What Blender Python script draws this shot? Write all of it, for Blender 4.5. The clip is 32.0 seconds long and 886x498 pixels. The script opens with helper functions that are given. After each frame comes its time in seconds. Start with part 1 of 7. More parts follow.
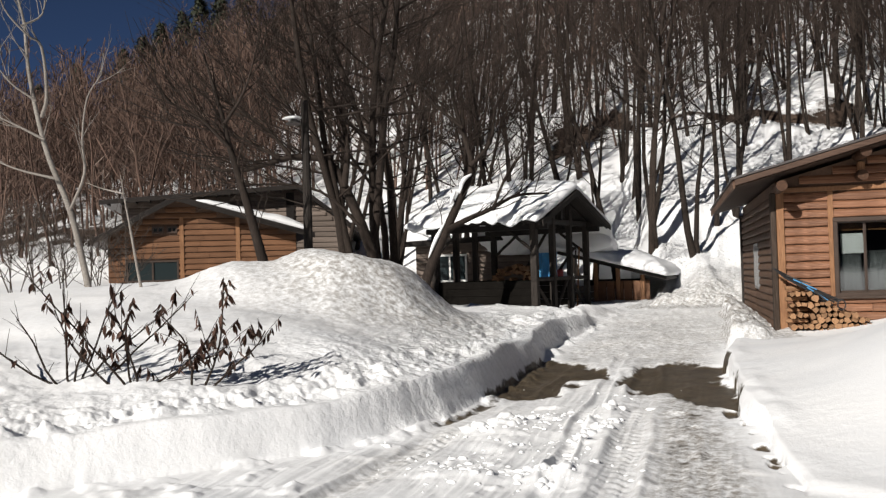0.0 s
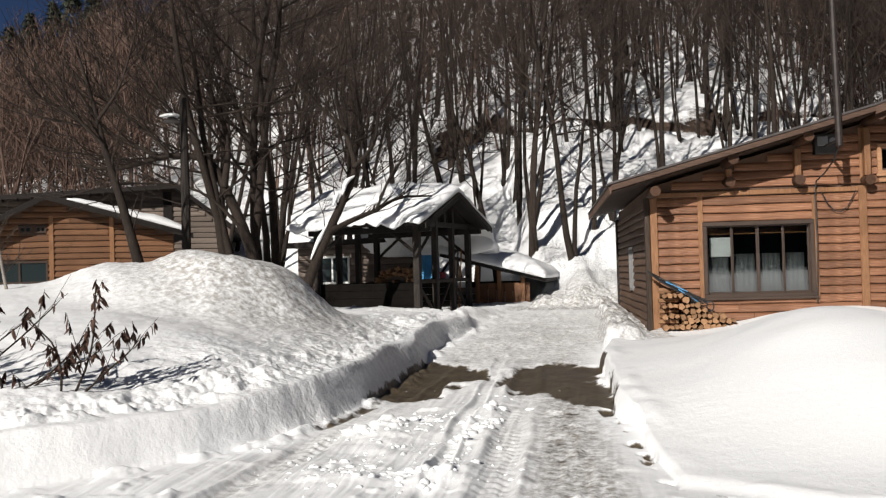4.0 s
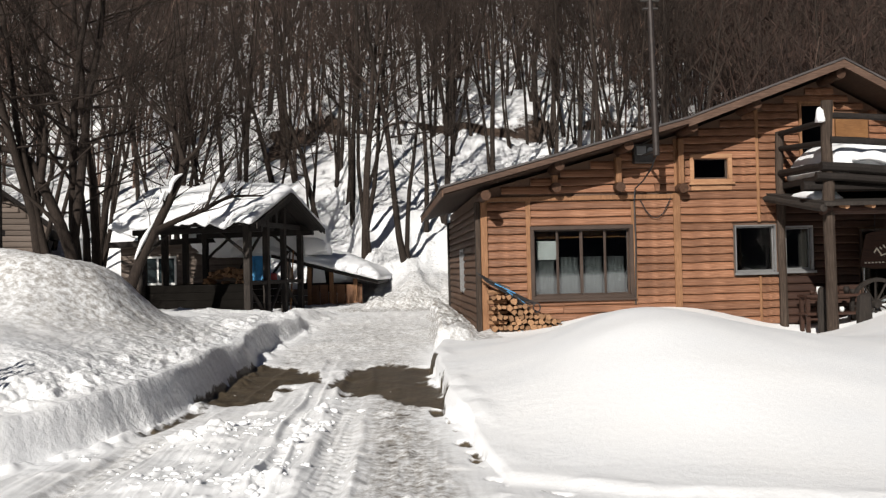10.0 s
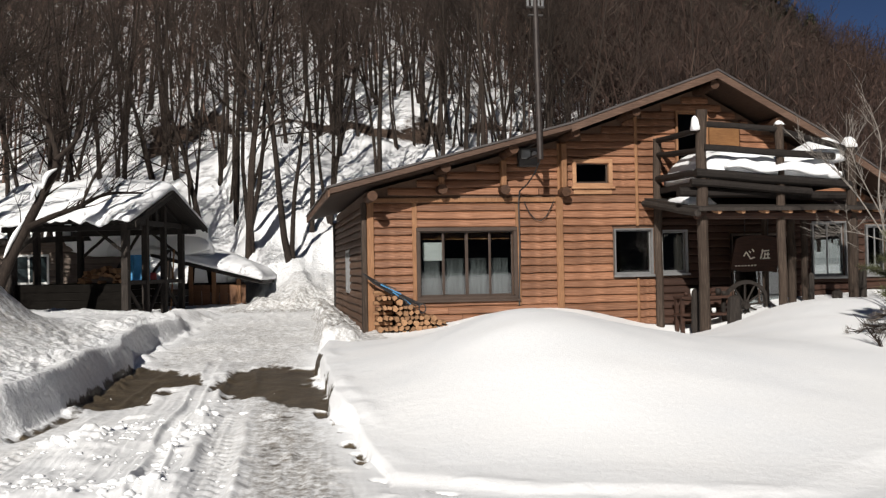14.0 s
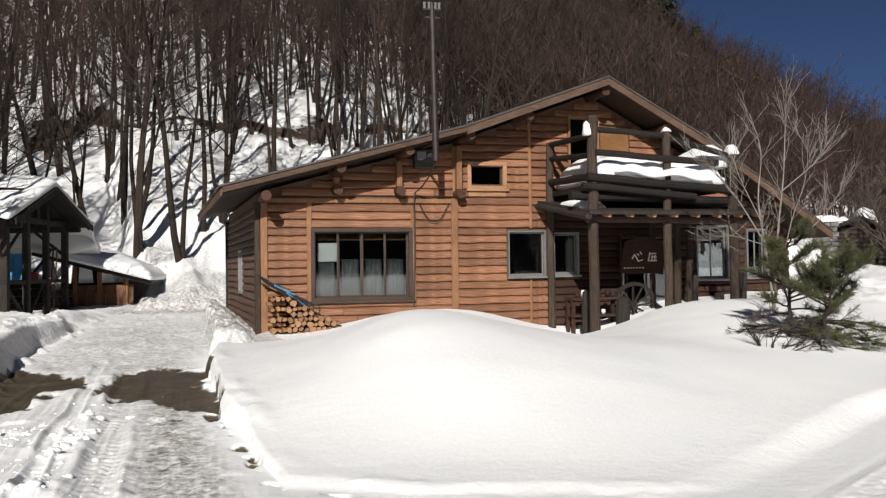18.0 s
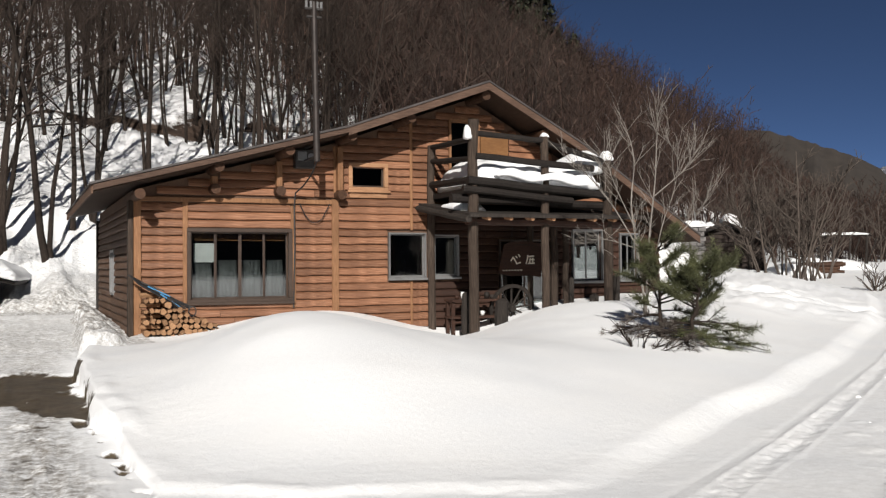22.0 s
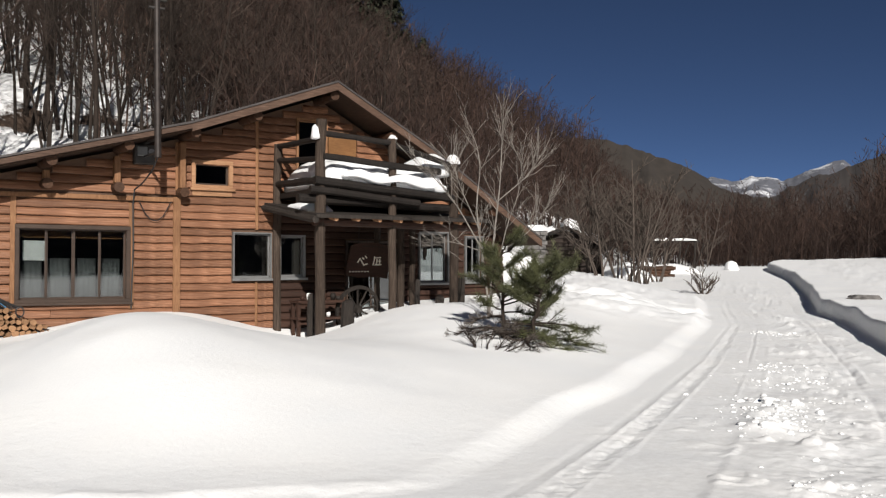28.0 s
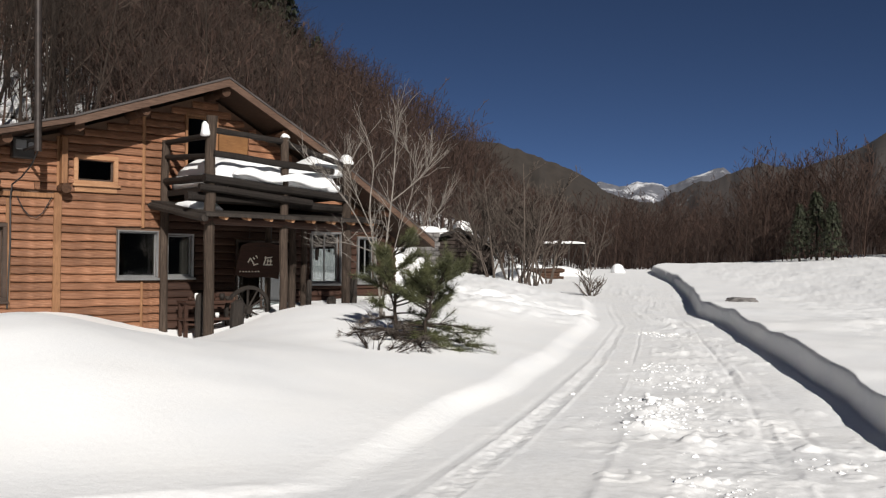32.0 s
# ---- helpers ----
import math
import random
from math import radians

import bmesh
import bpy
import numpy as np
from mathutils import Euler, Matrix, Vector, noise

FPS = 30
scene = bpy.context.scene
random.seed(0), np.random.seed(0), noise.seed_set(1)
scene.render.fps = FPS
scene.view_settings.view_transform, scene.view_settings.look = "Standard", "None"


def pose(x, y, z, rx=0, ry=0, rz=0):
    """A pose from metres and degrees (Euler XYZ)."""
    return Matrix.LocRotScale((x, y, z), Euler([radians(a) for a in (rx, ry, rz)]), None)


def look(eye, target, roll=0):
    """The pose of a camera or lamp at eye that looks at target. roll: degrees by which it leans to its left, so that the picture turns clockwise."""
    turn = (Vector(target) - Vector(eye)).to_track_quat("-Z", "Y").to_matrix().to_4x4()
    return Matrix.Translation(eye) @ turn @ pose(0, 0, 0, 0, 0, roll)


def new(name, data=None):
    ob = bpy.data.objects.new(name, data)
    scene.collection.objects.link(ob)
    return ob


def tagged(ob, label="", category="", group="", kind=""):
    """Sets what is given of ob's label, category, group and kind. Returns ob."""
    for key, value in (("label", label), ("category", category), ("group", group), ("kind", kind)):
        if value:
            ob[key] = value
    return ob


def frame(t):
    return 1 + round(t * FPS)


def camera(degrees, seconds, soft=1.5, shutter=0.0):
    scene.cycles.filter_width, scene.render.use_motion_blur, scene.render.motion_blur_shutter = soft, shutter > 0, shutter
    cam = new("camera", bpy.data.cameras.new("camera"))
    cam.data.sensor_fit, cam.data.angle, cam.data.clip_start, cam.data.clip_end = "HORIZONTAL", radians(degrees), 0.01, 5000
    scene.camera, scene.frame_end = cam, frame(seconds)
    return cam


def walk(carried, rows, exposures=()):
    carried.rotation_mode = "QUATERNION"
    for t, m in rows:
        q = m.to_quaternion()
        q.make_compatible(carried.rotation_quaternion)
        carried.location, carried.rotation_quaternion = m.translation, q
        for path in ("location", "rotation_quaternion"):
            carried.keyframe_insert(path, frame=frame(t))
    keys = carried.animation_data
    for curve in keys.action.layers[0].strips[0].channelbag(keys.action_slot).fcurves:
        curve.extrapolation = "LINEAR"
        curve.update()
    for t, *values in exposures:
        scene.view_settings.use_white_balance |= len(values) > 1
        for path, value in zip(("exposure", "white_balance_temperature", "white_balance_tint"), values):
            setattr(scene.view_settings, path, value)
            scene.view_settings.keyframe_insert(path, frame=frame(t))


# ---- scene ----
CAM_ROWS = [
    (0.0, pose(0, 0, 1.5, 91.433, 1.746, 28.377)),
    (0.5, pose(0, 0, 1.5, 91.455, 1.835, 27.501)),
    (1.0, pose(0, 0, 1.5, 91.433, 1.782, 26.660)),
    (1.5, pose(0, 0, 1.5, 91.416, 1.764, 25.866)),
    (2.0, pose(0, 0, 1.5, 91.412, 1.738, 24.985)),
    (2.5, pose(0, 0, 1.5, 91.398, 1.685, 24.151)),
    (3.0, pose(0, 0, 1.5, 91.391, 1.698, 23.261)),
    (3.5, pose(0, 0, 1.5, 91.369, 1.652, 22.315)),
    (5.5, pose(0, 0, 1.5, 91.315, 1.710, 18.629)),
    (6.0, pose(0, 0, 1.5, 91.294, 1.670, 17.684)),
    (6.5, pose(0, 0, 1.5, 91.275, 1.624, 16.954)),
    (7.0, pose(0, 0, 1.5, 91.263, 1.605, 16.290)),
    (7.5, pose(0, 0, 1.5, 91.250, 1.556, 15.538)),
    (8.0, pose(0, 0, 1.5, 91.237, 1.524, 14.701)),
    (8.5, pose(0, 0, 1.5, 91.227, 1.463, 13.880)),
    (9.0, pose(0, 0, 1.5, 91.212, 1.455, 13.122)),
    (9.5, pose(0, 0, 1.5, 91.200, 1.385, 12.258)),
    (10.0, pose(0, 0, 1.5, 91.189, 1.352, 11.433)),
    (10.5, pose(0, 0, 1.5, 91.176, 1.280, 10.537)),
    (11.0, pose(0, 0, 1.5, 91.165, 1.272, 9.663)),
    (11.5, pose(0, 0, 1.5, 91.154, 1.230, 8.744)),
    (12.0, pose(0, 0, 1.5, 91.140, 1.100, 7.821)),
    (12.5, pose(0, 0, 1.5, 91.127, 1.124, 7.104)),
    (13.0, pose(0, 0, 1.5, 91.122, 1.064, 6.329)),
    (13.5, pose(0, 0, 1.5, 91.108, 1.041, 5.482)),
    (14.0, pose(0, 0, 1.5, 91.099, 1.013, 4.642)),
    (14.5, pose(0, 0, 1.5, 91.097, 0.998, 3.814)),
    (16.5, pose(0, 0, 1.5, 91.065, 0.857, 0.760)),
    (17.0, pose(0, 0, 1.5, 91.069, 0.804, 0.015)),
    (17.5, pose(0, 0, 1.5, 91.063, 0.766, -0.828)),
    (18.0, pose(0, 0, 1.5, 91.066, 0.727, -1.609)),
    (18.5, pose(0, 0, 1.5, 91.064, 0.693, -2.385)),
    (19.0, pose(0, 0, 1.5, 91.066, 0.658, -3.279)),
    (19.5, pose(0, 0, 1.5, 91.066, 0.581, -4.213)),
    (20.0, pose(0, 0, 1.5, 91.078, 0.587, -5.096)),
    (20.5, pose(0, 0, 1.5, 91.090, 0.537, -6.058)),
    (21.0, pose(0, 0, 1.5, 91.083, 0.513, -6.946)),
    (21.5, pose(0, 0, 1.5, 91.091, 0.490, -7.837)),
    (22.0, pose(0, 0, 1.5, 91.096, 0.442, -8.715)),
    (22.5, pose(0, 0, 1.5, 91.100, 0.415, -9.436)),
    (23.0, pose(0, 0, 1.5, 91.095, 0.409, -9.944)),
    (23.5, pose(0, 0, 1.5, 91.100, 0.378, -10.546)),
    (24.0, pose(0, 0, 1.5, 91.105, 0.333, -11.426)),
    (24.5, pose(0, 0, 1.5, 91.121, 0.284, -12.491)),
    (25.0, pose(0, 0, 1.5, 91.115, 0.201, -13.705)),
    (25.5, pose(0, 0, 1.5, 91.110, 0.180, -14.686)),
    (27.5, pose(0, 0, 1.5, 91.147, -0.051, -17.016)),
    (28.0, pose(0, 0, 1.5, 91.149, -0.072, -17.837)),
    (28.5, pose(0, 0, 1.5, 91.157, -0.132, -18.556)),
    (29.0, pose(0, 0, 1.5, 91.171, -0.164, -19.246)),
    (29.5, pose(0, 0, 1.5, 91.179, -0.203, -19.860)),
    (30.0, pose(0, 0, 1.5, 91.199, -0.287, -20.632)),
    (30.5, pose(0, 0, 1.5, 91.207, -0.325, -21.533)),
    (31.0, pose(0, 0, 1.5, 91.213, -0.386, -22.536)),
    (31.5, pose(0, 0, 1.5, 91.226, -0.433, -23.426)),
    (32.0, pose(0, 0, 1.5, 91.240, -0.504, -24.239)),
]
cam = camera(49.52, 32.0, 1.3)
walk(cam, CAM_ROWS)

# ---- light ----
SUN_AZ, SUN_EL = 187.0, 28.0          # degrees clockwise from +y, and above the horizon
world = bpy.data.worlds.new("world")
scene.world = world
world.use_nodes = True
wn = world.node_tree
wn.nodes.clear()
w_sky = wn.nodes.new("ShaderNodeTexSky")
w_sky.sky_type = "NISHITA"
w_sky.sun_disc = False
w_sky.sun_elevation = radians(SUN_EL)
w_sky.sun_rotation = radians(SUN_AZ)
w_sky.altitude = 4500
w_sky.air_density = 0.34
w_sky.dust_density = 0.0
w_sky.ozone_density = 3.0
w_bg = wn.nodes.new("ShaderNodeBackground")
w_bg.inputs["Strength"].default_value = 0.05
w_out = wn.nodes.new("ShaderNodeOutputWorld")
wn.links.new(w_sky.outputs[0], w_bg.inputs[0])
wn.links.new(w_bg.outputs[0], w_out.inputs[0])

sun_data = bpy.data.lights.new("sun", "SUN")
sun_data.energy = 5.0
sun_data.angle = radians(0.5)
sun_data.color = (1.0, 0.955, 0.89)
sun = new("sun", sun_data)
sa, se = radians(SUN_AZ), radians(SUN_EL)
sun_dir = Vector((math.sin(sa) * math.cos(se), math.cos(sa) * math.cos(se), math.sin(se)))
sun.matrix_world = look(sun_dir * 100, (0, 0, 0))
scene.view_settings.exposure = 0.19

# ---- materials ----
def shader(name):
    m = bpy.data.materials.new(name)
    m.use_nodes = True
    nt = m.node_tree
    return m, nt, nt.nodes["Principled BSDF"]


def node(nt, kind, **values):
    n = nt.nodes.new(kind)
    for key, value in values.items():
        n.inputs[key].default_value = value
    return n


def coords(nt, scale=(1, 1, 1), space="Object"):
    tc = nt.nodes.new("ShaderNodeTexCoord")
    mp = node(nt, "ShaderNodeMapping", Scale=scale)
    nt.links.new(tc.outputs[space], mp.inputs["Vector"])
    return mp.outputs[0]


def noise_tex(nt, vec, scale, detail=4.0, rough=0.6, distortion=0.0):
    n = node(nt, "ShaderNodeTexNoise", Scale=scale, Detail=detail, Roughness=rough, Distortion=distortion)
    nt.links.new(vec, n.inputs["Vector"])
    return n.outputs["Fac"]


def ramp(nt, fac, stops):
    r = nt.nodes.new("ShaderNodeValToRGB")
    els = r.color_ramp.elements
    while len(els) < len(stops):
        els.new(0.5)
    for e, (p, c) in zip(els, stops):
        e.position = p
        e.color = (*c, 1)
    nt.links.new(fac, r.inputs["Fac"])
    return r.outputs["Color"]


def mix(nt, fac, a, b, blend="MIX"):
    m = nt.nodes.new("ShaderNodeMix")
    m.data_type = "RGBA"
    m.blend_type = blend
    for sock, val in ((m.inputs[0], fac), (m.inputs[6], a), (m.inputs[7], b)):
        if isinstance(val, (int, float)):
            sock.default_value = val
        elif isinstance(val, tuple):
            sock.default_value = (*val, 1)
        else:
            nt.links.new(val, sock)
    return m.outputs[2]


def bump(nt, bsdf, height, strength=0.3, distance=0.02, under=None):
    b = node(nt, "ShaderNodeBump", Strength=strength, Distance=distance)
    nt.links.new(height, b.inputs["Height"])
    if under is not None:
        nt.links.new(under, b.inputs["Normal"])
    nt.links.new(b.outputs[0], bsdf.inputs["Normal"])
    return b.outputs[0]


def wood(name, dark, mid, light, along=(1, 1, 1), rough=0.7, vary=0.25, relief=0.35, stain=0.5):
    """Grained wood; along: mapping scale, small along the grain."""
    m, nt, b = shader(name)
    v = coords(nt, along)
    grain = noise_tex(nt, v, 9.0, 6.0, 0.65, 0.6)
    col = ramp(nt, grain, [(0.25, dark), (0.5, mid), (0.78, light)])
    stains = noise_tex(nt, coords(nt), 1.7, 3.0, 0.6)
    col = mix(nt, stain, col, ramp(nt, stains, [(0.3, (0.45, 0.42, 0.4)), (0.62, (1, 1, 1))]), "MULTIPLY")
    info = nt.nodes.new("ShaderNodeObjectInfo")
    shade = ramp(nt, info.outputs["Random"], [(0.0, (1 - vary,) * 3), (1.0, (1.0, 1.0, 1.0))])
    col = mix(nt, 1.0, col, shade, "MULTIPLY")
    nt.links.new(col, b.inputs["Base Color"])
    b.inputs["Roughness"].default_value = rough
    b.inputs["Specular IOR Level"].default_value = 0.25
    bump(nt, b, grain, relief, 0.01)
    return m


def plain(name, color, rough=0.6, metal=0.0, vary=0.12, scale=6.0, relief=0.1):
    m, nt, b = shader(name)
    n = noise_tex(nt, coords(nt), scale, 5.0, 0.6)
    lo = tuple(c * (1 - vary * 1.6) for c in color)
    hi = tuple(min(1, c * (1 + vary)) for c in color)
    nt.links.new(ramp(nt, n, [(0.3, lo), (0.7, hi)]), b.inputs["Base Color"])
    b.inputs["Roughness"].default_value = rough
    b.inputs["Metallic"].default_value = metal
    bump(nt, b, n, relief, 0.01)
    return m


def snow(name, fine=1.0, dirt=0.0, attribute=""):
    m, nt, b = shader(name)
    v = coords(nt)
    n1 = noise_tex(nt, v, 0.8, 4.0, 0.55)
    n2 = noise_tex(nt, v, 14.0, 6.0, 0.7)
    n3 = noise_tex(nt, v, 60.0, 3.0, 0.7)
    col = ramp(nt, n1, [(0.3, (0.805, 0.815, 0.83)), (0.7, (0.85, 0.85, 0.85))])
    if dirt:
        specks = noise_tex(nt, v, 9.0, 8.0, 0.75)
        col = mix(nt, dirt, col, ramp(nt, specks, [(0.35, (0.50, 0.47, 0.42)), (0.55, (1, 1, 1))]), "MULTIPLY")
    b.inputs["Roughness"].default_value = 0.75
    b.inputs["Specular IOR Level"].default_value = 0.25
    first = node(nt, "ShaderNodeBump", Strength=0.13 * fine, Distance=0.05)
    nt.links.new(n2, first.inputs["Height"])
    bump(nt, b, n3, 0.08 * fine, 0.01, first.outputs[0])
    if attribute:
        at = nt.nodes.new("ShaderNodeAttribute")
        at.attribute_name = attribute
        crust = noise_tex(nt, v, 5.5, 5.0, 0.62)
        depth = nt.nodes.new("ShaderNodeMath")
        depth.operation = "MULTIPLY"
        nt.links.new(crust, depth.inputs[0])
        nt.links.new(at.outputs["Alpha"], depth.inputs[1])
        clump = node(nt, "ShaderNodeBump", Strength=0.9, Distance=0.10)
        nt.links.new(depth.outputs[0], clump.inputs["Height"])
        nt.links.new(clump.outputs[0], first.inputs["Normal"])
        sep = nt.nodes.new("ShaderNodeSeparateColor")
        nt.links.new(at.outputs["Color"], sep.inputs[0])
        specks = noise_tex(nt, v, 11.0, 8.0, 0.75)
        grime_shade = mix(nt, sep.outputs[1], (1, 1, 1), ramp(nt, specks, [(0.40, (0.30, 0.27, 0.235)), (0.60, (1, 1, 1))]))
        col = mix(nt, 1.0, col, grime_shade, "MULTIPLY")
        soil = ramp(nt, noise_tex(nt, v, 5.0, 8.0, 0.7), [(0.3, (0.030, 0.024, 0.017)), (0.55, (0.085, 0.066, 0.044)), (0.8, (0.16, 0.13, 0.09))])
        edge = noise_tex(nt, v, 3.5, 6.0, 0.65)
        add = nt.nodes.new("ShaderNodeMath")
        add.operation = "MULTIPLY_ADD"
        add.inputs[1].default_value = 0.9
        nt.links.new(edge, add.inputs[0])
        nt.links.new(sep.outputs[0], add.inputs[2])
        mask = ramp(nt, add.outputs[0], [(0.89, (0, 0, 0)), (1.03, (1, 1, 1))])
        col = mix(nt, mask, col, soil)
        rg = ramp(nt, mask, [(0.0, (0.75,) * 3), (1.0, (0.45,) * 3)])
        nt.links.new(rg, b.inputs["Roughness"])
        # bare hill soil and fallen leaves
        leaf = ramp(nt, noise_tex(nt, v, 2.2, 6.0, 0.7), [(0.3, (0.03, 0.021, 0.016)), (0.7, (0.085, 0.057, 0.042))])
        hn = noise_tex(nt, v, 0.22, 7.0, 0.72)
        hm = nt.nodes.new("ShaderNodeMath")
        hm.operation = "ADD"
        nt.links.new(hn, hm.inputs[0])
        nt.links.new(sep.outputs[2], hm.inputs[1])
        hmask = ramp(nt, hm.outputs[0], [(0.93, (0, 0, 0)), (1.05, (1, 1, 1))])
        col = mix(nt, hmask, col, leaf)
    nt.links.new(col, b.inputs["Base Color"])
    return m


M_GROUND = snow("snow_on_ground", 1.0, 0.0, "cover")
M_SNOW = snow("snow_cap", 0.9)
M_SIDING = wood("siding_wood", (0.10, 0.042, 0.022), (0.27, 0.126, 0.069), (0.45, 0.245, 0.15), (0.5, 6, 9), 0.5, 0.42, 0.6, 0.75)
M_TRIM = wood("trim_wood", (0.15, 0.07, 0.034), (0.27, 0.135, 0.066), (0.37, 0.205, 0.11), (6, 6, 0.5), 0.6, 0.2)
M_FASCIA = wood("fascia_wood", (0.05, 0.028, 0.019), (0.10, 0.060, 0.042), (0.165, 0.105, 0.076), (0.5, 6, 6), 0.7, 0.2)
M_DARKWOOD = wood("dark_wood", (0.008, 0.006, 0.005), (0.018, 0.014, 0.012), (0.038, 0.03, 0.025), (6, 6, 0.6), 0.7, 0.3)
M_GREYWOOD = wood("weathered_wood", (0.013, 0.0105, 0.009), (0.03, 0.0245, 0.021), (0.068, 0.057, 0.049), (7, 7, 0.5), 0.85, 0.3)
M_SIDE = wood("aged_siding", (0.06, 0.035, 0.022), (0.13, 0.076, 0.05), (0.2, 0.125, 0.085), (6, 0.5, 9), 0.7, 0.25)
# side-wall wood darkened to hold the shade under the eaves
M_SOFFIT = wood("shaded_soffit_boards", (0.020, 0.012, 0.008), (0.045, 0.026, 0.017), (0.075, 0.045, 0.03), (6, 0.5, 9), 0.8, 0.2)
M_LOGEND = wood("log_end", (0.03, 0.015, 0.009), (0.075, 0.037, 0.021), (0.15, 0.08, 0.045), (4, 4, 4), 0.7, 0.35)
M_ROOF = plain("roof_sheet", (0.06, 0.052, 0.05), 0.5, 0.0, 0.25, 3.0)
M_BARK = wood("bark", (0.014, 0.010, 0.008), (0.032, 0.023, 0.018), (0.07, 0.052, 0.042), (5, 5, 0.8), 0.9, 0.3)
M_FARBARK = wood("twig_bark", (0.036, 0.026, 0.021), (0.072, 0.051, 0.041), (0.125, 0.094, 0.077), (3, 3, 0.6), 0.9, 0.35)
M_BIRCH = wood("pale_bark", (0.11, 0.095, 0.083), (0.26, 0.235, 0.21), (0.42, 0.39, 0.355), (3, 3, 8), 0.8, 0.1)
M_FRAME = plain("aluminium_frame", (0.27, 0.27, 0.27), 0.4, 0.6, 0.1)
M_BROWNFRAME = plain("brown_frame", (0.06, 0.04, 0.03), 0.45, 0.2, 0.15)
M_INSIDE = plain("room_wall", (0.035, 0.03, 0.026), 0.9)


# ---- mesh helpers ----
def mesh_of(bm, name, material, smooth=False):
    me = bpy.data.meshes.new(name)
    bm.to_mesh(me)
    bm.free()
    me.materials.append(material)
    if smooth:
        me.polygons.foreach_set("use_smooth", [True] * len(me.polygons))
    return me


def part(name, bm, material, parent=None, label="", smooth=False, at=None):
    ob = new(name, mesh_of(bm, name, material, smooth))
    if parent is not None:
        ob.parent = parent
    if at is not None:
        ob.matrix_local = at
    if label:
        ob["label"] = label
    return ob


def share(name, me, parent, at, label=""):
    ob = new(name, me)
    ob.parent = parent
    ob.matrix_local = at
    if label:
        ob["label"] = label
    return ob


def empty(name, m, label="", category="", group="", kind=""):
    ob = new(name)
    ob.matrix_world = m
    return tagged(ob, label, category, group, kind)


def add_box(bm, x0, x1, y0, y1, z0, z1, bevel=0.0, m=None):
    vs = [bm.verts.new((x, y, z)) for x in (x0, x1) for y in (y0, y1) for z in (z0, z1)]
    if m is not None:
        for v in vs:
            v.co = m @ v.co
    f = [(0, 1, 3, 2), (4, 6, 7, 5), (0, 4, 5, 1), (2, 3, 7, 6), (0, 2, 6, 4), (1, 5, 7, 3)]
    fs = [bm.faces.new([vs[i] for i in q]) for q in f]
    if bevel:
        es = {e for q in fs for e in q.edges}
        bmesh.ops.bevel(bm, geom=list(es), offset=bevel, segments=1, affect="EDGES")
    return bm


def box(x0, x1, y0, y1, z0, z1, bevel=0.0, m=None):
    return add_box(bmesh.new(), x0, x1, y0, y1, z0, z1, bevel, m)


def add_tube(bm, pts, radii, sides=8, cap=True, wob=0.0, rng=None):
    """A tapered tube along pts."""
    rings = []
    n = len(pts)
    pts = [Vector(p) for p in pts]
    for i, p in enumerate(pts):
        d = (pts[min(i + 1, n - 1)] - pts[max(i - 1, 0)])
        if d.length < 1e-6:
            d = Vector((0, 0, 1))
        d.normalize()
        a = d.cross(Vector((0.31, 0.95, 0.05)) if abs(d.y) < 0.9 else Vector((1, 0, 0))).normalized()
        b = d.cross(a)
        ring = []
        for k in range(sides):
            t = 2 * math.pi * k / sides
            r = radii[i] * (1 + (rng.uniform(-wob, wob) if rng else 0))
            ring.append(bm.verts.new(p + a * (math.cos(t) * r) + b * (math.sin(t) * r)))
        rings.append(ring)
    for r0, r1 in zip(rings, rings[1:]):
        for k in range(sides):
            bm.faces.new((r0[k], r0[(k + 1) % sides], r1[(k + 1) % sides], r1[k]))
    if cap and sides > 2:
        bm.faces.new(rings[0][::-1])
        bm.faces.new(rings[-1])
    return bm


def tube(pts, radii, sides=8, wob=0.0, rng=None):
    return add_tube(bmesh.new(), pts, radii, sides, True, wob, rng)


def log(a, b, r, sides=10, wob=0.06, seed=0):
    """A slightly uneven round log from a to b."""
    rng = random.Random(seed)
    a, b = Vector(a), Vector(b)
    n = 5
    pts = [a.lerp(b, i / n) + Vector((rng.uniform(-1, 1), rng.uniform(-1, 1), rng.uniform(-1, 1))) * r * 0.12 * (0 < i < n) for i in range(n + 1)]
    return tube(pts, [r * rng.uniform(1 - wob, 1 + wob) for _ in pts], sides)


# ---- numeric noise and height of the land ----
LATTICE = np.random.RandomState(41).uniform(-1, 1, (512, 512))


def vnoise(x, y, seed=0):
    x0, y0 = np.floor(x), np.floor(y)
    fx, fy = x - x0, y - y0
    fx, fy = fx * fx * (3 - 2 * fx), fy * fy * (3 - 2 * fy)
    i0, j0 = (np.asarray(x0).astype(np.int64) + seed * 37) & 511, (np.asarray(y0).astype(np.int64) + seed * 91) & 511
    i1, j1 = (i0 + 1) & 511, (j0 + 1) & 511
    return (LATTICE[i0, j0] * (1 - fx) + LATTICE[i1, j0] * fx) * (1 - fy) + (LATTICE[i0, j1] * (1 - fx) + LATTICE[i1, j1] * fx) * fy


def fbm(x, y, octaves=4, seed=0, gain=0.5):
    s, amp = 0.0, 1.0
    for o in range(octaves):
        s = s + amp * vnoise(x * 2**o + 17.3 * o, y * 2**o - 9.1 * o, seed + o)
        amp *= gain
    return s


def sstep(a, b, x):
    t = np.clip((x - a) / (b - a), 0, 1)
    return t * t * (3 - 2 * t)


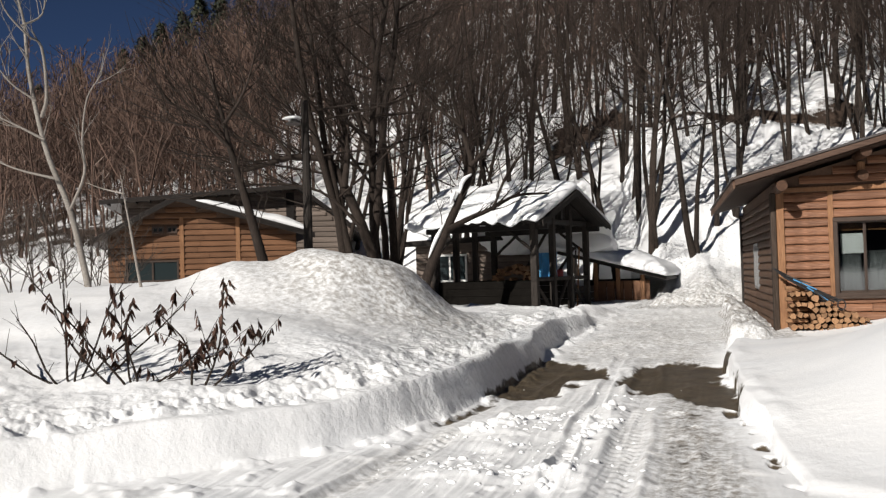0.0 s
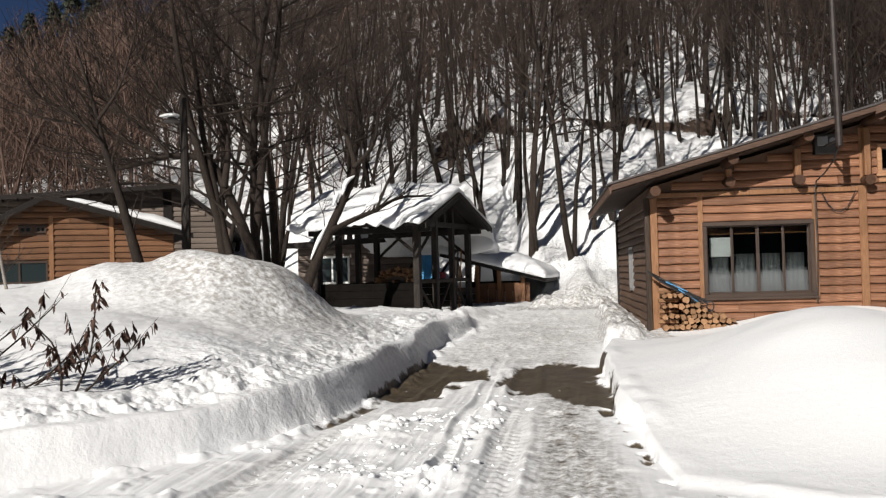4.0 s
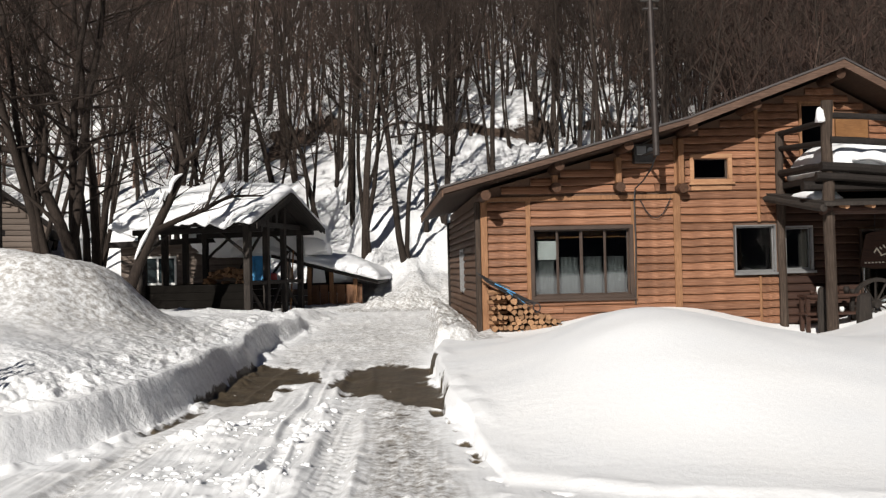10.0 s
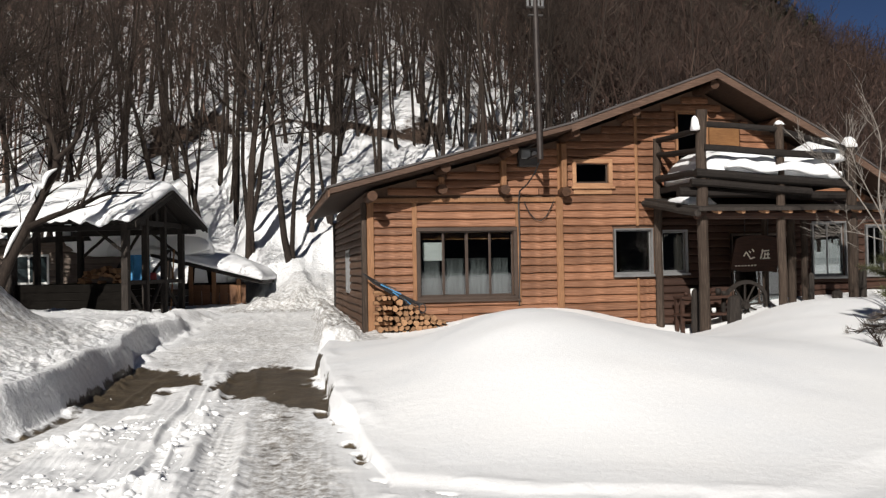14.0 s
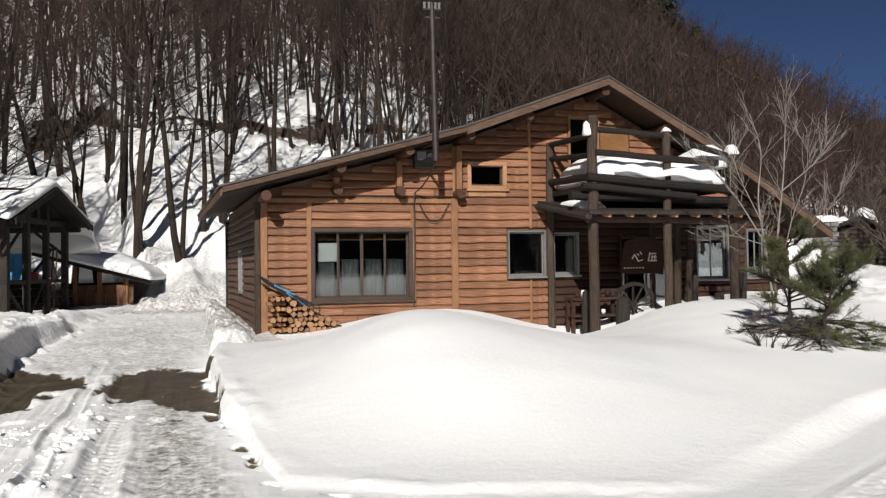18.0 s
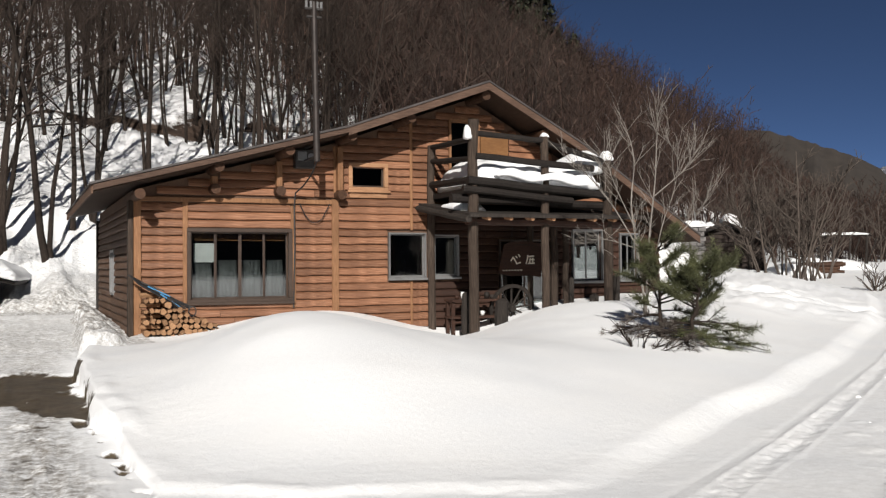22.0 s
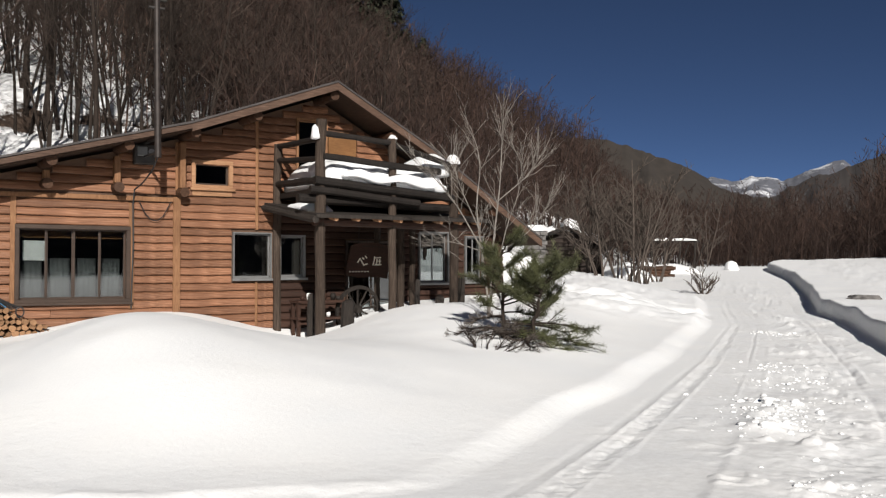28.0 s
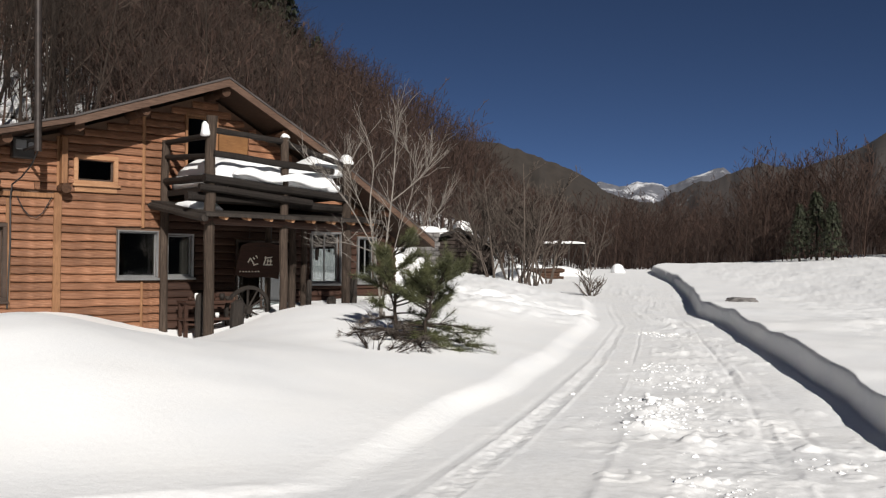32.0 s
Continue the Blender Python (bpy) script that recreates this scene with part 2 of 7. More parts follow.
def region(poly, x, y):
    """Distance to the edge of a polygon, positive inside."""
    d = np.full(np.shape(x), 1e9)
    inside = np.zeros(np.shape(x), bool)
    for (x0, y0), (x1, y1) in zip(poly, poly[1:] + poly[:1]):
        ex, ey = x1 - x0, y1 - y0
        t = np.clip(((x - x0) * ex + (y - y0) * ey) / (ex * ex + ey * ey), 0, 1)
        d = np.minimum(d, np.hypot(x - x0 - t * ex, y - y0 - t * ey))
        if ey:
            inside ^= ((y0 > y) != (y1 > y)) & (x < ex * (y - y0) / ey + x0)
    return np.where(inside, d, -d)


def blob(x, y, cx, cy, rx, ry, turn=0.0, power=2.0):
    c, s = math.cos(radians(turn)), math.sin(radians(turn))
    u, v = (x - cx) * c + (y - cy) * s, -(x - cx) * s + (y - cy) * c
    return np.exp(-((u / rx) ** 2 + (v / ry) ** 2) ** (power / 2))


# ---- the land ----
LEFT_FIELD = [(-10.5, -6), (-7.35, 1.8), (-6.5, 3.5), (-6.0, 4.5), (-5.62, 5.17), (-5.28, 5.82), (-5.0, 6.5), (-4.78, 7.2), (-4.65, 7.9), (-4.62, 8.6), (-4.72, 9.6), (-4.99, 10.86), (-5.6, 13.6), (-6.15, 15.8), (-6.5, 18.2),
              (-6.9, 19.6), (-8.2, 20.8), (-9.6, 21.3), (-15, 22.0), (-24, 40), (-80, 60), (-80, -20), (-20, -20)]
MOUND_DRIVE = [(2.0, -6), (-0.87, 6.6), (-1.39, 7.86), (-1.94, 9.55), (-2.77, 12.85), (-3.1, 15.2), (-2.6, 16.9), (-2.0, 60), (60, 60), (60, -6)]
MOUND_FRONT = [(-30, 10.5), (-0.87, 6.6), (0.1, 6.35), (1.28, 6.25), (2.06, 6.18), (40, 2.8), (40, 70), (-30, 70)]
MOUND_ROAD = [(-30, -28), (2.06, 6.18), (3.72, 7.95), (7.58, 12.34), (11.96, 17.9), (16.5, 25.1), (18.8, 31.8), (22, 70), (-30, 70)]
FRONT_MOUND = [(-0.87, 6.6), (-1.39, 7.86), (-1.94, 9.55), (-2.77, 12.85), (-3.1, 15.2), (-2.6, 16.9), (3, 18.4), (10, 22), (10, 40), (18.8, 31.8), (16.5, 25.1), (11.96, 17.9), (7.58, 12.34),
               (3.72, 7.95), (2.06, 6.18), (1.28, 6.25), (0.1, 6.35)]
RIGHT_FIELD = [(1.0, -10), (5.4, 3.6), (7.37, 6.41), (8.52, 7.92), (10.24, 10.39), (12.56, 13.94), (14.8, 17.2), (16.4, 20.2), (20.8, 26.0), (27.0, 34.8), (33.7, 45.8), (90, 110), (140, 60), (60, -30)]
BACK_SLOPE = [(-7.35, 23.5), (-6.2, 23.2), (-4.75, 23.3), (-4.2, 24.4), (0, 25.6), (0, 44), (-14, 44), (-8.6, 27.6)]
HOUSE_HEAP = [(-3.15, 14.8), (-3.55, 16.4), (-4.2, 19.2), (-4.95, 22.8), (-4.5, 23.8), (-2.55, 16.7), (-2.1, 15.6), (-2.5, 14.9)]
SHELTER_BANK = [(-6.35, 17.6), (-6.7, 20.2), (-7.1, 23.0), (-7.7, 23.5), (-8.3, 22.4), (-8.4, 20.6), (-7.4, 18.6)]
MUD_LEFT = [(-4.95, 9.6), (-5.2, 10.8), (-5.75, 13.2), (-4.95, 13.4), (-4.2, 12.5), (-4.0, 11.2), (-4.1, 10.0)]
MUD_RIGHT = [(-4.05, 12.6), (-3.6, 13.5), (-2.7, 12.9), (-1.9, 9.7), (-2.4, 9.9), (-3.0, 10.5), (-3.6, 10.4)]
RIDGE_AZ = [-180, -80, -60, -53, -45, -38, -30, -20, 0, 8, 12, 15, 18.4, 22, 25, 27.6, 33, 45, 60, 180]
RIDGE_EL = [0.02, 0.05, 0.08, 0.125, 0.19, 0.27, 0.36, 0.40, 0.38, 0.30, 0.24, 0.20, 0.172, 0.142, 0.115, 0.092, 0.03, 0.02, 0.02, 0.02]
FOOT_R = [60, 60, 45, 38, 36, 34, 32, 29, 31, 34, 37, 40, 44, 50, 58, 70, 90, 120, 120, 60]
RIDGE_R = [200, 200, 170, 150, 140, 135, 130, 130, 130, 130, 135, 140, 150, 160, 180, 200, 260, 300, 300, 200]


def land(x, y):
    """Height of the snow or ground, the bare-earth mask, the dirt-and-shade mask and the leaf-litter mask."""
    x, y = np.asarray(x, float), np.asarray(y, float)
    r, az = np.hypot(x, y), np.degrees(np.arctan2(x, y))
    z = 0.027 * np.clip(y - 7, 0, 19) + 0.045 * np.clip(y - 26, 0, 25)
    base = z.copy()
    wx, wy = x + 0.2 * fbm(x * 0.7, y * 0.7, 2, 5, 0.3), y + 0.2 * fbm(x * 0.7 + 40, y * 0.7, 2, 9, 0.3)
    # trodden drive and road
    rough = 0.011 * fbm(x * 2.2, y * 1.5, 4, 21, 0.6) + 0.03 * fbm(x * 0.5, y * 0.5, 2, 22)
    lumps = 0.055 * np.clip(fbm(x * 3.1, y * 3.1, 3, 31) - 0.55, 0, 1)
    dl = region(LEFT_FIELD, wx * 0.5 + x * 0.5, wy * 0.5 + y * 0.5)
    dm = region(FRONT_MOUND, wx * 0.6 + x * 0.4, wy * 0.6 + y * 0.4)
    dr = region(RIGHT_FIELD, wx * 0.1 + x * 0.9, wy * 0.1 + y * 0.9)
    packed = sstep(0.1, -0.6, np.maximum(np.maximum(dl, dm), dr)) * sstep(60, 35, r)
    z = z + (rough + lumps) * packed
    # wheel tracks along the road and up the drive
    em, er = np.clip(-region(FRONT_MOUND, x, y), 0, 50), np.clip(-region(RIGHT_FIELD, x, y), 0, 50)
    w = em / (em + er + 1e-3)
    on_road = packed * sstep(0.6, 2.2, x) * sstep(0, 3, y)
    ruts = 0.0
    wn_ = w + 0.006 * fbm(x * 0.35, y * 0.35, 3, 25)
    for c, half, deep, seed in ((0.085, 0.010, -0.020, 1), (0.112, 0.007, 0.022, 2), (0.150, 0.016, -0.020, 3), (0.182, 0.006, 0.014, 4), (0.30, 0.006, -0.012, 5), (0.315, 0.006, 0.010, 6), (0.385, 0.012, 0.014, 7), (0.70, 0.010, -0.018, 8), (0.735, 0.010, 0.016, 9), (0.80, 0.012, -0.012, 10)):
        gone = np.clip(0.55 + 1.1 * fbm(x * 0.45, y * 0.45, 2, 120 + seed), 0.05 if c > 0.2 else 0.45, 1.3)
        ruts = ruts + 0.6 * deep * gone * np.exp(-((wn_ - c) / half) ** 2) * (1 + 0.5 * (deep > 0) * fbm(x * 3, y * 3, 3, 140 + seed))
    trampled = np.exp(-((w - 0.57) / 0.10) ** 4) + 0.6 * np.exp(-((w - 0.72) / 0.05) ** 2)
    ruts = ruts + (0.016 * fbm(x * 2.4, y * 2.4, 4, 24, 0.65) + 0.05 * np.clip(fbm(x * 3.5, y * 3.5, 3, 36, 0.6) - 0.45, 0, 1)) * trampled + 0.010 * fbm(x * 11, y * 11, 2, 26) * np.exp(-((w - 0.15) / 0.03) ** 4)
    ruts = ruts + 0.10 * (blob(x, y, 6.45, 8.6, 0.22, 0.35, -40) + 0.8 * blob(x, y, 5.6, 7.5, 0.28, 0.2, -40) + 0.35 * blob(x, y, 6.0, 8.0, 0.4, 0.6, -40)) * (0.55 + 0.5 * fbm(x * 3.4, y * 3.4, 3, 37, 0.55))
    z = z + ruts * on_road - 0.7 * (rough + lumps) * on_road * sstep(0.42, 0.34, w)
    wl = np.clip(-dl, 0, 50) / (np.clip(-dl, 0, 50) + np.clip(-dm, 0, 50) + 1e-3)
    on_drive = packed * sstep(0.4, -0.6, x) * sstep(3, 5, y)
    # tyre tracks with tread, the shaved strips between them and thrown clods
    for a, slope, half in ((-2.57, -0.258, 0.15), (-4.27, -0.16, 0.14), (-3.05, -0.25, 0.07)):
        p = x - (a + slope * (y - 8.0)) + 0.03 * fbm(x * 0.6, y * 0.6, 2, 28)
        strip = np.exp(-(p / half) ** 4)
        z = z + on_drive * sstep(15, 11, y) * (strip * (-0.030 + 0.008 * np.sin(y * 42.0 + 4 * np.abs(p) / half) * fbm(x, y, 2, 34)) + 0.028 * np.exp(-((np.abs(p) - half * 1.3) / (0.3 * half)) ** 2) * np.clip(fbm(x * 2.5, y * 1.2, 3, 38) + 0.3, 0, 1))
    shaved = x + 0.22 * (y - 8)
    z = z + on_drive * sstep(14, 10, y) * 0.010 * fbm(shaved * 7, y * 0.45, 4, 27, 0.65)
    clods = 0.0
    for cx, cy, rx, ry, h in ((-3.9, 8.0, 0.30, 0.34, 0.15), (-3.72, 8.5, 0.35, 0.5, 0.08), (-3.0, 8.4, 0.14, 0.75, 0.15), (-3.15, 9.2, 0.12, 0.5, 0.09), (-2.62, 6.5, 0.26, 0.3, 0.12), (-3.3, 6.4, 0.35, 0.35, 0.08), (-4.45, 7.1, 0.16, 0.16, 0.07), (-2.2, 7.3, 0.1, 0.5, 0.05), (-3.4, 7.4, 0.5, 0.6, 0.05)):
        clods = clods + h * blob(x, y, cx, cy, rx, ry, 14)
    z = z + 0.65 * on_drive * clods * (0.62 + 0.6 * fbm(x * 3.4, y * 3.4, 3, 29, 0.55))
    # left bank, its field and the heap
    hl = 0.48 + 0.69 * sstep(0.2, 7.5, dl)
    hl = hl + 0.52 * blob(x, y, -8.95, 12.6, 2.0, 2.2, 35, 5.0) + 0.38 * blob(x, y, -8.5, 12.85, 1.15, 1.6, 35, 5.0) + 0.22 * blob(x, y, -7.2, 9.0, 2.2, 2.4) + 0.28 * blob(x, y, -10.8, 11.2, 2.6, 2.2)
    hl = hl - 0.30 * blob(x, y, -10.2, 19.0, 3.2, 2.2) + 0.05 * fbm(x * 0.7, y * 0.7, 3, 41)
    hl = hl + (0.022 * fbm(x * 2.0, y * 2.0, 4, 43, 0.5) + 0.007 * fbm(x * 7, y * 7, 3, 44, 0.6)) * sstep(7.0, 0.5, dl) * sstep(0.25, 0.8, dl) + 0.008 * fbm(x * 5, y * 5, 4, 45, 0.65) * blob(x, y, -8.7, 12.3, 3.0, 2.8, 35, 4)
    hl = hl + (0.09 * np.clip(fbm(x * 2.6, y * 2.6, 4, 47, 0.6) + 0.25, 0, 1.2)) * (blob(x, y, -6.1, 4.6, 0.9, 0.6, 30) + 0.7 * blob(x, y, -7.6, 5.0, 1.0, 0.7))
    crumble = 0.035 * fbm(x * 1.1, y * 1.1, 2, 48, 0.4)
    de = np.where(dl > 0, dl + crumble * sstep(0.02, 0.12, dl), 0)
    rim = np.clip(fbm(x * 3.6, y * 3.6, 4, 46, 0.62), -0.5, 1)
    z = z + np.where(dl > 0, hl * (0.78 * sstep(-0.02, 0.21, de) + 0.22 * sstep(0.1, 1.5, de)) + (0.055 * rim * np.exp(-((dl - 0.55) / 0.4) ** 2) + 0.014 * fbm(x * 9, y * 9, 3, 49, 0.6) * np.exp(-((dl - 0.6) / 0.5) ** 2)) * sstep(0.2, 0.42, dl), 0)
    foot = np.exp(-((dl + 0.1) / 0.12) ** 2) * np.clip(fbm(x * 3, y * 3, 3, 50, 0.6), 0, 1)
    z = z + 0.07 * foot * (y > 3)
    db = region(SHELTER_BANK, wx, wy)
    z = np.where(db > 0, np.maximum(z, base + (0.50 - 0.07 * np.clip(y - 18, 0, 5)) * sstep(0, 0.75, db) + 0.05 * fbm(x * 2.6, y * 2.6, 3, 52)), z)
    # mound before the house
    qx, qy = wx * 0.3 + x * 0.7 + 0.07, wy * 0.3 + y * 0.7
    d1, d2, d3 = region(MOUND_DRIVE, qx, qy), region(MOUND_ROAD, qx, qy), region(MOUND_FRONT, qx, qy)
    hm = 0.32 + 0.22 * sstep(0.2, 4.0, d1) * sstep(0.2, 4.0, d2) * sstep(0.2, 4.0, d3) + 0.46 * blob(x, y, -0.05, 11.3, 1.3, 2.6) - 0.36 * blob(x, y, 2.2, 14.9, 1.9, 2.6) + 0.14 * blob(x, y, 4.7, 15.4, 1.6, 2.0)
    hm = hm - 0.18 * blob(x, y, -1.8, 15.4, 1.3, 1.8) - 0.20 * blob(x, y, 2.75, 16.5, 1.1, 1.4)
    hu, hv = 0.966 * x + 0.259 * y, -0.259 * x + 0.966 * y - 16.8
    hm = hm - 0.40 * np.exp(-((hu - 7.55) / 1.45) ** 2) * sstep(-2.4, -0.8, hv) + 0.12 * blob(x, y, 10.6, 18.2, 1.0, 1.0) + 0.03 * fbm(x * 0.5, y * 0.5, 3, 51)
    hm = hm + (0.12 * np.abs(fbm(x * 0.8, y * 0.8, 4, 53, 0.6)) + 0.04 * fbm(x * 3, y * 3, 3, 55, 0.6)) * sstep(18.5, 21, r) * sstep(16, 22, az)
    crisp = 0.66
    z = z + np.where(dm > 0, hm * (crisp * sstep(0, 0.13, d1 + 0.02 * fbm(x * 2.0, y * 2.0, 2, 57, 0.5)) + (1 - crisp) * sstep(0.0, 2.4, d1) + 0.10 * np.exp(-((d1 - 0.22) / 0.12) ** 2) * np.clip(fbm(x * 1.4, y * 1.4, 3, 58) + 0.3, 0, 1)) * (0.42 * sstep(0, 0.4, d2) + 0.58 * sstep(0.0, 2.8, d2)) * (0.24 * sstep(0, 0.22, d3 + 0.05 * fbm(x * 2.0, y * 2.0, 2, 59)) + 0.76 * sstep(0.0, 2.8, d3) + 0.10 * np.clip(fbm(x * 3.1, y * 3.1, 3, 60), 0, 1) * np.exp(-((d3 - 0.12) / 0.16) ** 2)), 0)
    # bank and field across the road
    hr = 0.35 + 0.06 * sstep(12, 20, r) + 0.85 * sstep(1.5, 16, dr) + 0.04 * fbm(x * 0.6, y * 0.6, 3, 61) + 0.032 * fbm(x * 1.6, y * 1.6, 4, 63, 0.55) * sstep(0.8, 2.5, dr)
    z = z + np.where(dr > 0, hr * sstep(0, 0.05 + 0.002 * r, dr + 0.012 * fbm(x * 2.5, y * 2.5, 2, 65)), 0)
    # footpath trodden from the road to the house
    tt = np.clip(((x - 13.1) * -2.9 + (y - 19.4) * 2.4) / (2.9 ** 2 + 2.4 ** 2), 0, 1)
    gap = np.hypot(x - 13.1 + 2.9 * tt, y - 19.4 - 2.4 * tt)
    z = z - 0.24 * np.exp(-(gap / 0.75) ** 4) * sstep(0.05, 0.6, dm) * (1 + 0.3 * fbm(x * 2, y * 2, 3, 67))
    # trodden slope behind the drive and the heap along the house
    dh = region(BACK_SLOPE, wx, wy)
    hh = 0.03 * sstep(0, 0.2, dh) + 1.1 * np.clip((y - 23.4) / 7.2, 0, 1.3) ** 1.35 * sstep(0, 1.2, dh)
    trod = 0.26 * fbm(x * 0.8, y * 0.6, 4, 71, 0.6) + 0.045 * fbm(x * 4, y * 3, 3, 73, 0.6)
    z = np.where(dh > 0, np.maximum(z, base + hh + trod * sstep(0, 0.8, dh)), z)
    z = z + 0.35 * blob(x, y, -4.6, 26.5, 1.4, 1.8) * (dh > 0)
    dk = region(HOUSE_HEAP, wx * 0.5 + x * 0.5, wy * 0.5 + y * 0.5)
    to_wall = 1.72 - ((x + 4.348) * 0.966 + (y - 16.227) * 0.259)
    z = np.where(dk > 0, np.maximum(z, base + (0.36 + 0.14 * fbm(x * 1.3, y * 1.3, 3, 75, 0.6)) * sstep(0, 0.16, dk) * (0.3 + 0.7 * sstep(0, 0.55, to_wall)) + 0.05 * fbm(x * 4, y * 4, 3, 77, 0.6) * sstep(0, 0.3, dk)), z)
    z = z + 0.02 * fbm(x * 2.2, y * 1.2, 4, 79, 0.6) * packed * sstep(13, 16, y) * sstep(0, -2, x)
    # hill
    e, r0, r1 = np.interp(az, RIDGE_AZ, RIDGE_EL), np.interp(az, RIDGE_AZ, FOOT_R), np.interp(az, RIDGE_AZ, RIDGE_R)
    t = np.clip((r - r0) / (r1 - r0), 0, 1.0)
    rise = e * r1 * t ** 1.25
    rise = rise * (1 + 0.05 * fbm(x * 0.05, y * 0.05, 3, 81) * (1 - t)) + 0.35 * fbm(x * 0.16, y * 0.16, 4, 83) * sstep(0, 0.08, t)
    z = z + np.where(r > r0, rise - 0.12 * np.clip(r - r1, 0, 400), 0)
    band = r - (51.5 + 2.0 * fbm(x * 0.12, y * 0.12, 3, 95)) - 0.12 * az
    shelf = sstep(-27, -21, az) * sstep(7, 3, az)
    z = z + 1.1 * sstep(-0.5, 0.6, band) * sstep(14, 1, band) * shelf
    ragged = 0.22 * fbm(x * 1.6, y * 1.6, 4, 97, 0.6)
    mud = np.maximum(sstep(-0.3, 0.3, region(MUD_LEFT, x, y) + ragged), sstep(-0.3, 0.3, region(MUD_RIGHT, x, y) + ragged)) * 0.8
    mud = np.maximum(mud, 0.55 * np.exp(-((dl + 0.12) / 0.16) ** 2) * sstep(7.2, 8.4, y) * sstep(12, 10, y))
    mud = np.maximum(mud, (0.70 * np.exp(-((dm + 0.08) / 0.08) ** 2) * sstep(6.0, 7.0, y) * sstep(11.5, 10, y) + 0.25 * np.exp(-((dm + 0.1) / 0.3) ** 2) * sstep(11, 7, y)) * (0.55 + 0.8 * fbm(x * 4.0, y * 4.0, 3, 98)) * (x < -0.3))
    mud = np.maximum(mud, 0.40 * np.exp(-((x + 1.95 + 0.25 * (y - 8)) / 0.40) ** 4) * sstep(5.5, 7, y) * sstep(13, 11, y))
    mud = np.clip(mud, 0, 1) * sstep(0.2, -0.05, dm) * sstep(0.12, -0.02, dl)
    z = z - 0.045 * sstep(0.35, 0.65, mud)
    near_drive = on_drive * sstep(16, 11, y)
    wet = x - (-2.05 - 0.25 * (y - 8))
    grime_shade = near_drive * (0.95 * np.exp(-((wet - 0.1) / 0.42) ** 4) + 0.5 * np.exp(-((x + 4.27 + 0.16 * (y - 8)) / 0.22) ** 2) + 0.35 * np.exp(-((x + 2.57 + 0.258 * (y - 8)) / 0.16) ** 2))
    # mixes dirt with painted shade on the far drive, back slope and left bank
    grime_shade = np.clip(grime_shade + 0.14 * on_road + 0.75 * ((dh > 0) | (dk > 0)) * sstep(32, 22, y) + packed * 0.72 * blob(x, y, -5.0, 17.0, 2.4, 6.5, 10) + 0.8 * blob(x, y, -8.0, 12.4, 2.2, 2.4, 35, 3) * (dl > 0.6) + 0.12 * (dl > 0.05) * sstep(7.5, 11, r) * sstep(19, 15, r), 0, 1)
    litter = sstep(0.30, 0.55, t + 0.08 * fbm(x * 0.03, y * 0.03, 3, 91)) * 0.45 + 0.03
    litter = litter + 0.42 * sstep(0.02, 0.12, t) * sstep(-34, -40, az) - 0.42 * sstep(0.42, 0.28, t) * sstep(-31, -22, az) * sstep(9, 2, az)
    litter = litter + 1.0 * np.exp(-((band - 0.1) / 1.2) ** 2) * shelf + 0.4 * sstep(1, 8, az) * sstep(0.02, 0.12, t) + 0.3 * sstep(-4, 3, az) * sstep(0.28, 0.4, t)
    litter = np.where(r > r0, litter, 0) + 0.25 * sstep(80, 140, r) * sstep(14, 22, az)
    crusty = 0.8 * sstep(-0.6, 0.3, dl) * sstep(2.2, 0.6, dl) * sstep(6.5, 10, y) + 0.3 * sstep(-0.4, 0.4, dl) * sstep(4.5, 0.8, dl) + 0.7 * np.maximum(sstep(-0.5, 0.6, dh), sstep(-0.4, 0.4, dk)) + 0.35 * packed * sstep(12, 15, y)
    crusty = np.clip(crusty + 0.12 * sstep(-0.5, 0.1, dm) * sstep(1.3, 0.3, dm) * (y < 14), 0, 1) * sstep(45, 30, r)
    return z, mud, grime_shade, litter, crusty


def land_z(x, y):
    return float(land(np.array([x]), np.array([y]))[0][0])


